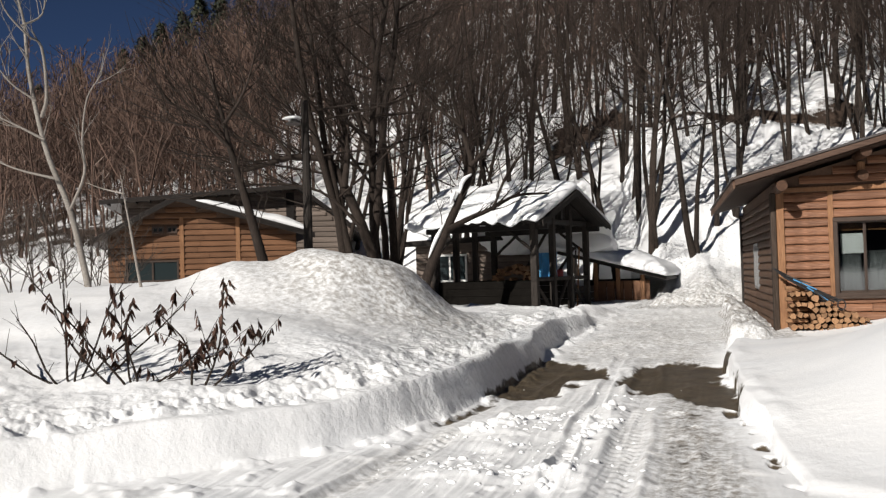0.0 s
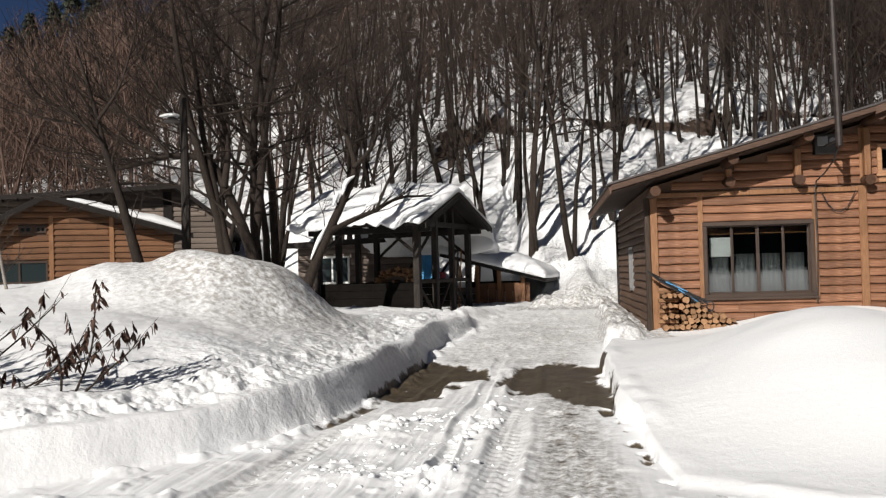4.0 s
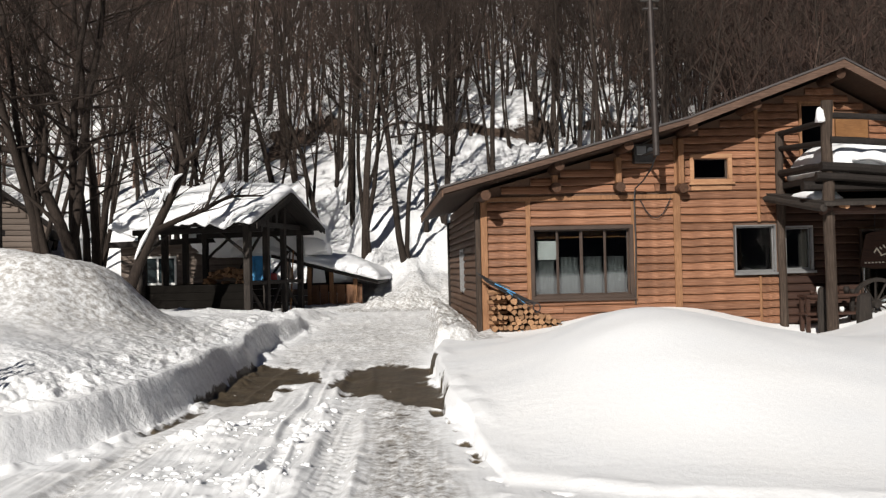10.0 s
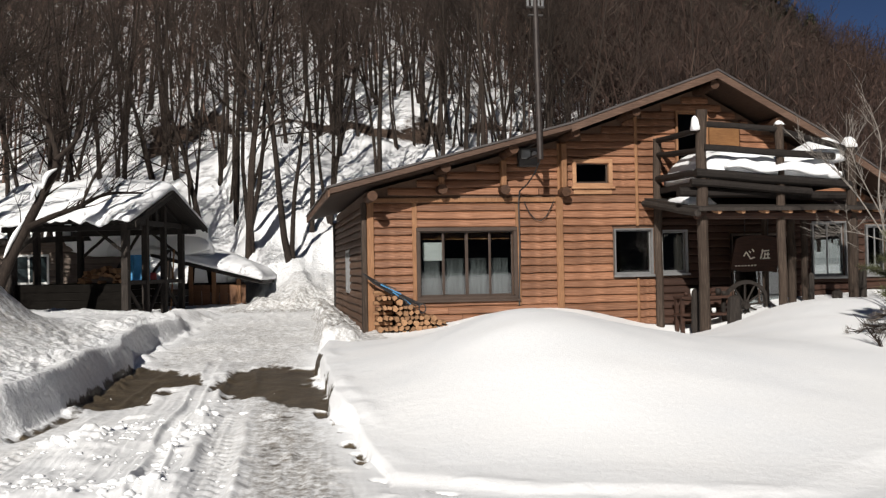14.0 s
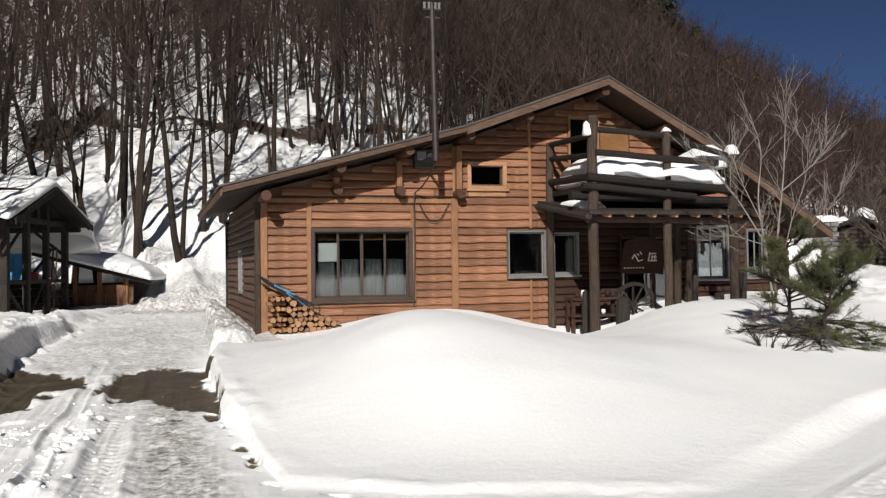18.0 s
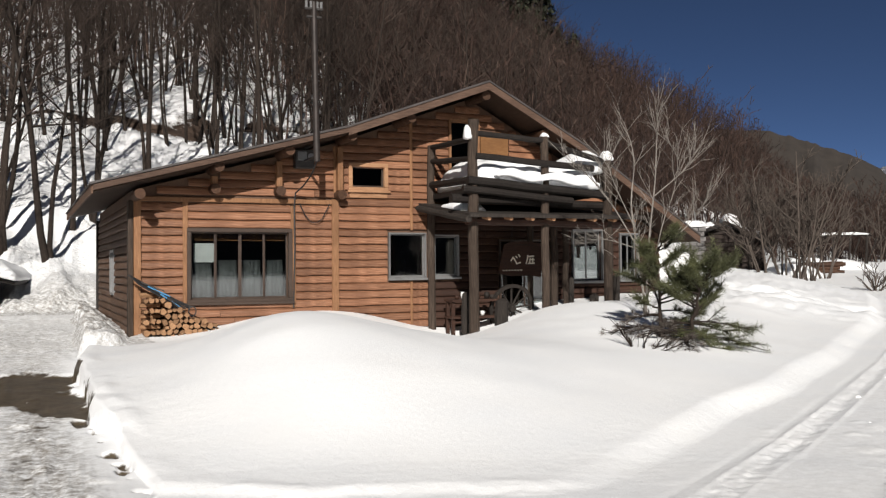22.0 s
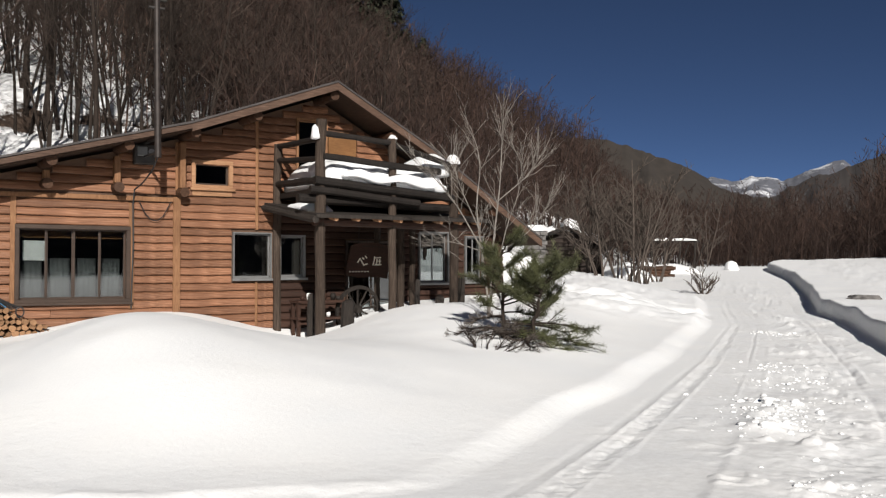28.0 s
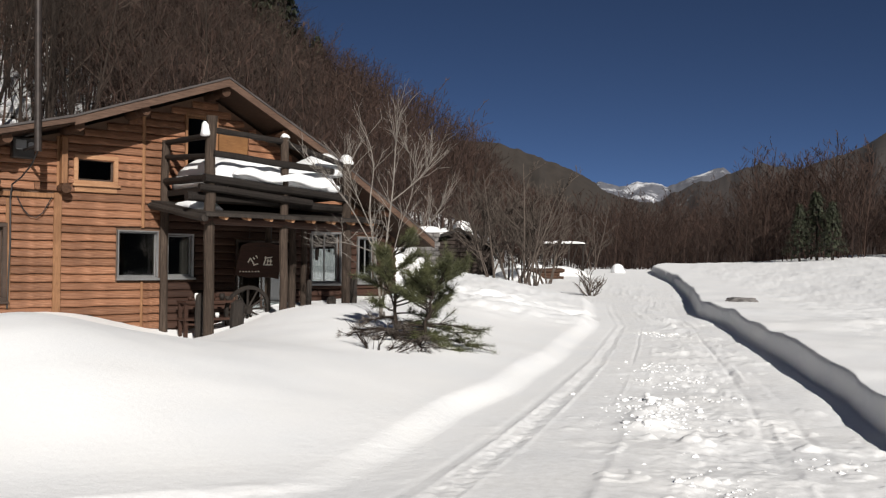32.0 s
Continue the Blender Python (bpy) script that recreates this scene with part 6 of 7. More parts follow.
for k in range(46):
    x, z = -2.7 + g.random() * 1.2, 0.75 + g.random() * 0.55
    if z > 1.32 - 0.5 * abs(x + 2.1):
        continue
    r = g.uniform(0.04, 0.07)
    share("split_log", LOGS[g.randrange(7)], stack2, Matrix.Translation((x, 2.9, z)) @ Matrix.Rotation(g.uniform(0, 6.28), 4, "Y") @ Matrix.Diagonal((r, 0.4, r, 1)))
part("rack", box(-2.8, -1.4, 2.72, 3.1, 0.62, 0.70), M_DARKWOOD, stack2)
M_RED = plain("faded_red", (0.3, 0.04, 0.04), 0.6)
tagged(part("red_can", tube([(-0.75, 3.0, 0.76), (-0.75, 3.0, 0.95), (-0.75, 3.0, 1.0)], [0.13, 0.13, 0.1], 12), M_RED, None, at=KM), "faded red can on the shelter's low wall", "can")
part("can_shelf", box(-1.0, -0.5, 2.8, 3.18, 0.70, 0.76), M_DARKWOOD, kiosk)
for x, c in ((-0.15, M_BLACK), (-0.05, M_ORANGE)):
    tagged(part("garden_hoe", tube([(x, 2.6, -0.1), (x + 0.05, 2.75, 1.6)], [0.02, 0.02], 6), c, None, at=KM), "long garden hoe leaning in the shelter", "tool")

# small cabin behind the shelter
cx, cy = polar(-28.0, 29.3)
CM = pose(cx, cy, 0, 0, 0, 24)
cabin = gable_building("cabin", CM, [(-1.3, 2.48), (2.2, 2.62), (2.9, 2.2)], -1.0, 2.5, 2.5, 0.6, BARN_BOARDS, "small low board cabin with a white framed window", [], 0.35, None, M_BARN)
w = new("window")
w.parent = cabin
bm = bmesh.new()
for q in ((-0.5, 0.55, 2.0, 2.06), (-0.5, 0.55, 1.22, 1.28), (-0.5, -0.44, 1.28, 2.0), (0.49, 0.55, 1.28, 2.0), (0.0, 0.05, 1.28, 2.0)):
    add_box(bm, q[0], q[1], -0.09, -0.045, q[2], q[3])
part("window_frame", bm, M_WHITE, w)
part("pane", box(-0.44, 0.49, -0.07, -0.05, 1.28, 2.0), M_DARKPANE, w)

# low shed under the snow, right of the shelter
SM = pose(-9.75, 26.6, 0, 0, 0, 6)
shed = empty("low_shed", SM, "low wooden shed almost buried under snow", "shed")
bm = bmesh.new()
vs = [bm.verts.new(c) for c in ((-0.6, -0.5, 2.02), (2.5, -0.5, 1.20), (2.5, 2.5, 1.25), (-0.6, 2.5, 2.1), (-0.6, -0.5, 1.94), (2.5, -0.5, 1.12), (2.5, 2.5, 1.17), (-0.6, 2.5, 2.02))]
for q in ((0, 1, 2, 3), (7, 6, 5, 4), (0, 4, 5, 1), (2, 6, 7, 3), (1, 5, 6, 2), (4, 0, 3, 7)):
    bm.faces.new([vs[i] for i in q])
part("roof", bm, M_DARKWOOD, shed)
part("back_wall", box(-0.5, 2.3, 2.2, 2.3, 0.2, 1.15), M_DARKWOOD, shed)
for k in range(6):
    x = 0.45 + k * 0.25
    part("door_board", box(x, x + 0.24, 0.0, 0.03, 0.42, 1.12, 0.005), M_HUT, shed)
for x, z in ((0.4, 1.66), (1.05, 1.5), (1.75, 1.28)):
    part("post", box(x - 0.06, x + 0.06, -0.06, 0.0, 0.2, z, 0.01), M_TRIM, shed)
for k in range(3):
    part("low_wall_board", box(-0.6, 0.38, 0.0, 0.03, 0.45 + k * 0.19, 0.63 + k * 0.19, 0.004), M_BARN, shed)
part("sill_board", box(0.5, 2.0, -0.08, -0.02, 0.38, 0.44), M_PALE, shed)
snow_lump("roof_snow", 30, 18, lambda s, t: (-0.75 + 3.3 * s, -0.75 + 4.2 * t, 2.05 - 0.265 * (3.3 * s - 0.15), 2.05 - 0.24 * (3.3 * s - 0.15) + 0.36 + 0.06 * math.sin(9 * s + 5 * t)), 41, None, SM, "deep rounded snow over the low shed", bumpy=0.06)

# ---- lamp pole ----
px, py = polar(-36.33, 21.5)
lamp = empty("lamp_pole", pose(px, py, land_z(px, py) - 0.2), "grey wooden lamp pole with a round lamp shade", "street lamp")
part("pole", tube([(0, 0, 0), (0.02, 0, 2.5), (0.0, 0, 4.6)], [0.11, 0.10, 0.085], 10), M_GREYWOOD, lamp)
part("arm", tube([(0, 0, 4.1), (-0.12, -0.05, 4.22), (-0.22, -0.1, 4.18)], [0.02, 0.02, 0.02], 6), M_METAL, lamp)
part("shade", tube([(-0.22, -0.1, 4.2), (-0.22, -0.1, 4.13), (-0.22, -0.1, 4.08)], [0.05, 0.14, 0.2], 12), M_METAL, lamp)
snow_lump("snow_patch", 6, 6, lambda s, t: (-0.42 + 0.4 * s, -0.3 + 0.4 * t, 4.19, 4.26), 44, lamp, None, bumpy=0.01)

# ---- great trees by the shelter ----
def big_tree(az, r, seed, height, radius, lean_right=0.0, label="", material=None, sink=0.3, **kw):
    x, y = polar(az, r)
    rx, ry = math.cos(radians(az)), -math.sin(radians(az))
    t, c = grow(random.Random(seed), height, radius, lean=(rx * lean_right, ry * lean_right), rise=(0.0, 0.7, 0.03), wander=0.13, **kw)
    ob = empty("bare_tree", pose(x, y, land_z(x, y) - sink), label or "large dark leafless tree by the shelter", "tree", "trees by the shelter")
    for nm, tb in (("trunk", t), ("crown", c)):
        o = new(nm, tubes_mesh(nm, tb, material or M_BARK, 0.6 if nm == "crown" else 1.0))
        o.parent = ob
    return ob, t


big_tree(-32.9, 24.5, 2, 11.5, 0.13, -0.12, limbs=15, subs=7, twigs=5, start=0.3, spread=0.65, forks=2, limb=0.5)
big_tree(-31.7, 25.5, 3, 11.5, 0.125, -0.02, limbs=13, subs=7, twigs=5, start=0.3, spread=0.6, forks=2, limb=0.5)
big_tree(-30.9, 26.0, 4, 11, 0.125, 0.05, limbs=14, subs=7, twigs=5, start=0.28, spread=0.65, limb=0.5)
big_tree(-34.0, 24.5, 7, 11, 0.12, 0.03, limbs=15, subs=8, twigs=6, start=0.35, spread=0.5)


def curved(pts, n):
    """Catmull-Rom curve through a few control points."""
    q = [pts[0] * 2 - pts[1], *pts, pts[-1] * 2 - pts[-2]]
    out = []
    for a, b, c, d in zip(q, q[1:], q[2:], q[3:]):
        for k in range(n):
            t = k / n
            out.append(0.5 * (b * 2 + (c - a) * t + (a * 2 - b * 5 + c * 4 - d) * t * t + (b * 3 - a - c * 3 + d) * t ** 3))
    return out + [pts[-1]]


def limbed_tree(name, az, r, trunk, radius, limbs, material, label, group, seed, twig=1.0, count=14, snow_on=(), up=0.0):
    """A tree with a bent trunk and a few main limbs, each (sideways, up) in metres, carrying finer branches."""
    g = random.Random(seed)
    x, y = polar(az, r)
    side = Vector((math.cos(radians(az)), -math.sin(radians(az)), 0))
    away = Vector((math.sin(radians(az)), math.cos(radians(az)), 0))
    ob = empty(name, pose(x, y, land_z(x, y) - 0.15 + up), label, "tree", group)

    def lift(line, drift):
        return curved([side * a + away * (drift * k) + Vector((0, 0, h)) for k, (a, h) in enumerate(line)], 4)

    main = lift(trunk, 0.05)
    stem = [(main, [radius * (1 - 0.88 * k / len(main)) for k in range(len(main))], 8)]
    crown = []
    for line, rad in limbs:
        pts = lift(line, g.uniform(-0.3, 0.3))
        crown.append((pts, [rad * (1 - 0.8 * k / len(pts)) for k in range(len(pts))], 6))
    for pts, rad, _ in stem + list(crown):
        for _ in range(count):
            k = g.randrange(len(pts) // 4, len(pts) - 1)
            d = (pts[k + 1] - pts[k]).normalized()
            d = d + Vector((g.uniform(-1, 1), g.uniform(-1, 1), g.uniform(-0.2, 0.9))) * 0.9
            ln = twig * g.uniform(0.5, 1.3)
            p0 = pts[k].lerp(pts[k + 1], g.random())
            b = [p0, p0 + d.normalized() * ln * 0.5, p0 + d.normalized() * ln + Vector((g.uniform(-0.2, 0.2), g.uniform(-0.2, 0.2), 0.15)) * ln]
            crown.append((b, [min(rad[k] * 0.45, 0.03 * twig), 0.011 * twig, 0.005 * twig], 4))
            for _ in range(4):
                q = b[1].lerp(b[2], g.random())
                e = (d.normalized() + Vector((g.uniform(-1, 1), g.uniform(-1, 1), g.uniform(-0.3, 0.8)))) * ln * g.uniform(0.2, 0.45)
                crown.append(([q, q + e], [0.007 * twig, 0.003 * twig], 3))
    for nm, tb in (("trunk", stem), ("crown", crown)):
        o = new(nm, tubes_mesh(nm, tb, material))
        o.parent = ob
    for line, rad in snow_on:
        pts = lift(line, 0.05)
        part("snow_strip", tube([p - away * 0.05 - side * 0.07 + Vector((0, 0, 0.04)) for p in pts], [0.012 + 0.62 * rad * math.sin(math.pi * k / (len(pts) - 1)) * g.uniform(0.75, 1.1) for k in range(len(pts))], 8), M_SNOW, ob, "", True)
    return ob


limbed_tree("bare_tree", -38.4, 20.0, [(0.05, -0.3), (-0.25, 0.9), (-0.5, 1.9), (-0.8, 3.0), (-0.95, 3.7), (-1.3, 5.0)], 0.125, [([(-0.8, 3.0), (-1.4, 3.6), (-2.3, 4.0)], 0.04), ([(-0.9, 3.5), (-0.5, 4.2), (-0.2, 5.2)], 0.04)],
            M_BARK, "leaning grey-brown tree beside the lamp pole", "trees by the shelter", 1, 1.1, 14)
limbed_tree("bare_tree", -30.2, 22.0, [(0, -0.1), (0.4, 1.05), (0.8, 1.95), (1.28, 2.95), (1.45, 3.5), (1.25, 4.3), (1.05, 5.3), (1.3, 6.4)], 0.135,
            [([(0.8, 1.95), (1.3, 2.2), (1.9, 2.45), (2.5, 2.75), (3.3, 2.8)], 0.085), ([(1.4, 3.4), (1.9, 4.0), (2.1, 4.9), (2.7, 5.8)], 0.06), ([(1.25, 4.3), (0.6, 4.9), (0.2, 5.6)], 0.045), ([(1.9, 2.45), (2.3, 3.3), (2.9, 3.9)], 0.04)],
            M_BARK, "dark leaning tree before the shelter with snow on its limbs", "trees by the shelter", 6, 1.0, 16,
            [([(0.45, 1.3), (0.62, 1.7), (0.86, 2.12)], 0.06), ([(0.98, 2.5), (1.06, 2.72), (1.12, 2.82)], 0.06), ([(1.2, 2.75), (1.3, 3.05), (1.5, 3.2)], 0.07), ([(1.72, 2.48), (1.98, 2.6), (2.2, 2.66)], 0.09)])
limbed_tree("bare_tree", -31.7, 24.0, [(0, 0), (-0.45, 1.7), (-1.0, 3.1), (-1.4, 3.75), (-2.3, 3.9), (-3.5, 3.6), (-4.6, 3.7)], 0.16,
            [([(-1.0, 3.1), (-0.9, 4.3), (-1.3, 5.6), (-1.2, 7.0)], 0.09), ([(-2.3, 3.9), (-2.9, 4.6), (-3.9, 5.3)], 0.05), ([(-2.6, 3.85), (-3.6, 4.4), (-5.2, 4.8)], 0.05), ([(-1.4, 3.75), (-2.2, 4.9), (-2.9, 6.3)], 0.06), ([(-0.45, 1.9), (-1.6, 3.0), (-3.2, 3.2), (-4.8, 2.9)], 0.05)],
            M_BARK, "spreading dark tree with long low limbs by the shelter", "trees by the shelter", 16, 1.3, 26)
for az, r, seed, h, rad, ln, fk in ((-13.6, 30.5, 12, 10, 0.15, -0.06, 2), (-18.0, 31.0, 13, 10, 0.14, 0.0, 1), (-20.3, 31.5, 14, 11, 0.13, -0.05, 2), (-16.2, 33.0, 15, 10, 0.12, 0.05, 1), (-12.4, 33.0, 16, 10, 0.12, 0.06, 1), (-23.0, 31.0, 17, 10, 0.13, 0.0, 1), (-26.5, 31.5, 18, 10, 0.13, 0.04, 2)):
    big_tree(az, r, seed, h, rad * 0.7, ln, "slim dark leafless tree at the foot of the hill", forks=fk, limbs=12, subs=7, twigs=5, start=0.4, spread=0.4)

# pale birches
M_PALEBARK = wood("pale_grey_bark", (0.05, 0.04, 0.033), (0.095, 0.076, 0.064), (0.15, 0.125, 0.107), (4, 4, 0.8), 0.9, 0.2)
limbed_tree("birch", -48.8, 16.0, [(0.12, -0.8), (0, -0.1), (-0.2, 0.85), (-0.5, 1.7), (-0.68, 2.5), (-0.78, 3.2), (-0.82, 3.8), (-0.92, 4.3), (-1.1, 5.2)], 0.062,
            [([(-0.2, 0.85), (0.02, 1.4), (0.0, 1.9), (0.08, 2.5), (0.3, 2.85)], 0.026), ([(-0.42, 1.35), (-0.95, 1.5), (-1.5, 1.75)], 0.024), ([(-0.55, 1.95), (-1.0, 2.2), (-1.5, 2.45)], 0.024), ([(-0.66, 2.55), (-1.0, 2.8), (-1.3, 3.2)], 0.02),
             ([(-0.58, 2.3), (-0.5, 2.6), (-0.55, 3.3), (-0.75, 3.45), (-1.05, 3.8), (-1.15, 4.3)], 0.030), ([(-0.85, 3.7), (-0.55, 3.95), (-0.5, 4.5)], 0.02)],
            M_BIRCH, "slender white-barked birch without leaves", "birches", 21, 0.55, 6, (), 0.5)
limbed_tree("birch", -45.9, 15.0, [(0.1, -0.6), (0, -0.1), (-0.12, 0.7), (-0.2, 1.2), (-0.24, 1.5)], 0.03, [([(-0.2, 1.2), (-0.5, 1.3), (-0.75, 1.42)], 0.014)], M_BIRCH, "small broken birch stem without leaves", "birches", 22, 0.3, 3, (), 0.35)
limbed_tree("birch", 20.6, 15.0, [(0, -0.3), (-0.03, 0.5), (-0.12, 1.2), (-0.2, 1.9), (-0.15, 2.6), (-0.3, 3.2)], 0.022,
            [([(0, 0.2), (0.06, 1.3), (0.16, 2.2), (0.2, 3.0), (0.22, 3.4)], 0.017), ([(0.02, 0.4), (0.25, 1.5), (0.45, 2.1), (0.5, 2.6), (0.3, 2.95)], 0.009), ([(-0.1, 1.2), (-0.5, 1.9), (-0.85, 2.35), (-1.3, 2.75)], 0.012),
             ([(-0.14, 1.5), (-0.45, 2.2), (-0.6, 2.7)], 0.010), ([(0.15, 2.0), (0.6, 2.4), (0.85, 2.8)], 0.010), ([(0.2, 1.2), (0.7, 1.6), (1.1, 2.2)], 0.009), ([(-0.12, 1.2), (-0.6, 1.35), (-0.95, 1.3)], 0.008)],
            M_BIRCH, "many-stemmed pale sapling with fine bare branches", "birches", 33, 0.40, 22)

# ---- shrubs with withered leaves ----
M_LEAF = plain("withered_leaf", (0.085, 0.042, 0.028), 0.75, 0.0, 0.5, 20.0)


def leaf_mesh(seed):
    g = random.Random(seed)
    bm = bmesh.new()
    n = 5
    rows = []
    for i in range(n + 1):
        s = i / n
        w = 0.015 * math.sin(math.pi * min(1, s * 0.95 + 0.06)) + 0.001
        curl = 0.03 * s * s
        z = -0.095 * s
        rows.append([bm.verts.new((-w, curl + 0.35 * w + g.uniform(-0.004, 0.004), z)), bm.verts.new((0, curl - 0.004, z)), bm.verts.new((w, curl + 0.35 * w, z))])
    for a, b in zip(rows, rows[1:]):
        for k in range(2):
            bm.faces.new((a[k], a[k + 1], b[k + 1], b[k]))
    bmesh.ops.solidify(bm, geom=bm.faces[:], thickness=0.002)
    return mesh_of(bm, "leaf", M_LEAF, True)


LEAVES = [leaf_mesh(i) for i in range(4)]


def shrub(az, r, seed, stems, height, spread, leaves, label, low=0.25):
    g = random.Random(seed)
    x, y = polar(az, r)
    ob = empty("shrub", pose(x, y, land_z(x, y) - 0.12), label, "shrub", "shrubs in the snow")
    rx, ry = math.cos(radians(az)), -math.sin(radians(az))
    tips = []
    for k in range(stems):
        s = (k + 0.5) / stems * 2 - 1 + g.uniform(-0.15, 0.15)
        d = Vector((rx * s * spread, ry * s * spread, g.uniform(0.75, 1.1) * (1.0 - 0.75 * abs(s) * (1 - low)))) + Vector((g.uniform(-0.3, 0.3), g.uniform(-0.3, 0.3), 0))
        p = Vector((rx * s * 0.08, ry * s * 0.08, 0))
        pts = [p]
        n = 6
        for i in range(n):
            d = (d + Vector((g.uniform(-1, 1), g.uniform(-1, 1), g.uniform(-0.7, 1.0))) * 0.26)
            pts.append(pts[-1] + d * (height / n))
        bm = tube(pts, [0.010 * (1 - i / (n + 2)) + 0.0025 for i in range(n + 1)], 6)
        for i in range(2, n + 1):
            for _ in range(1 + (i > 3)):
                b = pts[i] - (pts[i] - pts[i - 1]) * g.random()
                dd = (d.normalized() + Vector((g.uniform(-1, 1), g.uniform(-1, 1), g.uniform(-0.2, 1.0))) * 0.8).normalized() * g.uniform(0.12, 0.38)
                add_tube(bm, [b, b + dd * 0.55 + Vector((0, 0, 0.01)), b + dd], [0.004, 0.003, 0.002], 4)
                tips.append((b + dd, b + dd * 0.5))
        part("stem", bm, M_BARK, ob)
    g.shuffle(tips)
    for k in range(leaves):
        tip, mid = tips[k % len(tips)]
        at = tip.lerp(mid, g.random()) + Vector((0, 0, -0.004))
        share("leaf", LEAVES[g.randrange(4)], ob, Matrix.Translation(at) @ Euler((g.uniform(-0.5, 0.5), g.uniform(-0.5, 0.5), g.uniform(0, 6.28))).to_matrix().to_4x4() @ Matrix.Scale(g.uniform(0.65, 1.2), 4))
    return ob


shrub(-46.3, 9.2, 51, 6, 0.95, 1.0, 260, "sprawling shrub with withered brown leaves in the snow")
shrub(-42.9, 9.0, 52, 3, 0.95, 0.45, 140, "upright shrub with withered brown leaves in the snow", 0.6)
shrub(-49.5, 9.6, 53, 7, 1.1, 1.0, 8, "thin bare shoots sticking out of the snow", 0.3)

shrub(20.4, 12.5, 54, 6, 0.34, 1.2, 0, "low bare twigs lying on the snow before the pine", 0.15)

# ---- young pine by the porch ----
M_PINE = plain("pine_needles", (0.075, 0.08, 0.032), 0.6, 0.0, 0.45, 3.0)
M_DEAD = plain("dead_needles", (0.13, 0.11, 0.095), 0.8, 0.0, 0.4, 3.0)


def pine(az, r, seed, height, lean):
    g = random.Random(seed)
    x, y = polar(az, r)
    ob = empty("young_pine", pose(x, y, land_z(x, y) - 0.1), "bushy young pine bent down by snow beside the house", "pine tree")
    rx, ry = math.cos(radians(az)), -math.sin(radians(az))
    wood_bm = bmesh.new()
    green, dead = [], []

    def tuft(p, d, size, out, n=26):
        for _ in range(n):
            q = (d.normalized() * g.uniform(0.1, 1.2) + Vector((g.uniform(-1, 1), g.uniform(-1, 1), g.uniform(-0.8, 1.0)))).normalized() * size * g.uniform(0.6, 1.1)
            side = q.cross(Vector((g.uniform(-1, 1), g.uniform(-1, 1), g.uniform(-1, 1)))).normalized() * 0.003
            o = p + d * g.uniform(-0.5, 0.5)
            out.append((o - side, o + side, o + q))

    side = Vector((rx, ry, 0))
    stem = [Vector((0, 0, -0.1))]
    for i in range(1, 9):
        stem.append(side * (lean * i / 8 + g.uniform(-0.03, 0.03)) + Vector((0, 0, height * i / 8)))
    add_tube(wood_bm, stem, [0.035 * (1 - i / 10) for i in range(9)], 7)
    for k in range(34):
        f = 0.05 + 0.92 * ((k + g.random()) / 34) ** 1.15
        i = min(int(f * 8), 7)
        b = stem[i].lerp(stem[i + 1], f * 8 - i)
        a = g.uniform(0, 6.283)
        d = side * math.cos(a) + Vector((ry, -rx, 0)) * math.sin(a)
        reach = (0.95 - 0.62 * f) * g.uniform(0.6, 1.1) * (1.15 if math.cos(a) > 0.2 else 0.8)
        low = f < 0.36
        tilt = g.uniform(0.15, 0.75)
        pts = [b]
        for m in range(1, 6):
            u = m / 5
            pts.append(b + d * reach * u + Vector((g.uniform(-0.03, 0.03), g.uniform(-0.03, 0.03), reach * (tilt * u + 0.15 * u * u if not low else 0.10 * u - 0.22 * u * u))))
        add_tube(wood_bm, pts, [0.014 * (1 - m / 7) for m in range(6)], 5)
        dry = low and math.cos(a) < 0.5
        for m in range(2, 6):
            for _ in range(3):
                dd = ((pts[m] - pts[m - 1]).normalized() + Vector((g.uniform(-1, 1), g.uniform(-1, 1), g.uniform(-0.2, 0.7))) * 0.7).normalized() * reach * g.uniform(0.15, 0.35)
                o = pts[m].lerp(pts[m - 1], g.random())
                add_tube(wood_bm, [o, o + dd * 0.6, o + dd], [0.006, 0.005, 0.003], 4)
                if dry:
                    tuft(o + dd * 0.9, dd * 0.3, 0.08, dead, 20)
                elif m > 2 or g.random() < 0.5:
                    for q in (0.6, 1.0):
                        tuft(o + dd * q, dd.normalized() * 0.1, 0.13, green, 26)
        if not dry:
            tuft(pts[-1], (pts[-1] - pts[-2]).normalized() * 0.1, 0.14, green, 40)
    part("trunk", wood_bm, M_BARK, ob)
    for nm, tris, m in (("needles", green, M_PINE), ("dead_needles", dead, M_DEAD)):
        co = [tuple(v) for t in tris for v in t]
        me = bpy.data.meshes.new(nm)
        me.from_pydata(co, [], [(3 * i, 3 * i + 1, 3 * i + 2) for i in range(len(tris))])
        me.materials.append(m)
        o = new(nm, me)
        o.parent = ob
    return ob


pine(21.5, 13.4, 3, 1.35, -0.05)
pine(22.8, 13.2, 8, 1.1, 0.3)

# ---- farther along the road ----
def bare_bush(az, r, seed, h, forks, label, mat=None, rad=0.035, fine=1.0):
    x, y = polar(az, r)
    t, c = grow(random.Random(seed), h, rad, limbs=7, subs=4, twigs=3, start=0.3, spread=0.35, forks=forks, fine=fine)
    ob = empty("bare_bush", pose(x, y, land_z(x, y) - 0.2), label, "bush", "bare bushes along the road")
    for nm, tb in (("trunk", t), ("crown", c)):
        o = new(nm, tubes_mesh(nm, tb, mat or M_FARBARK))
        o.parent = ob


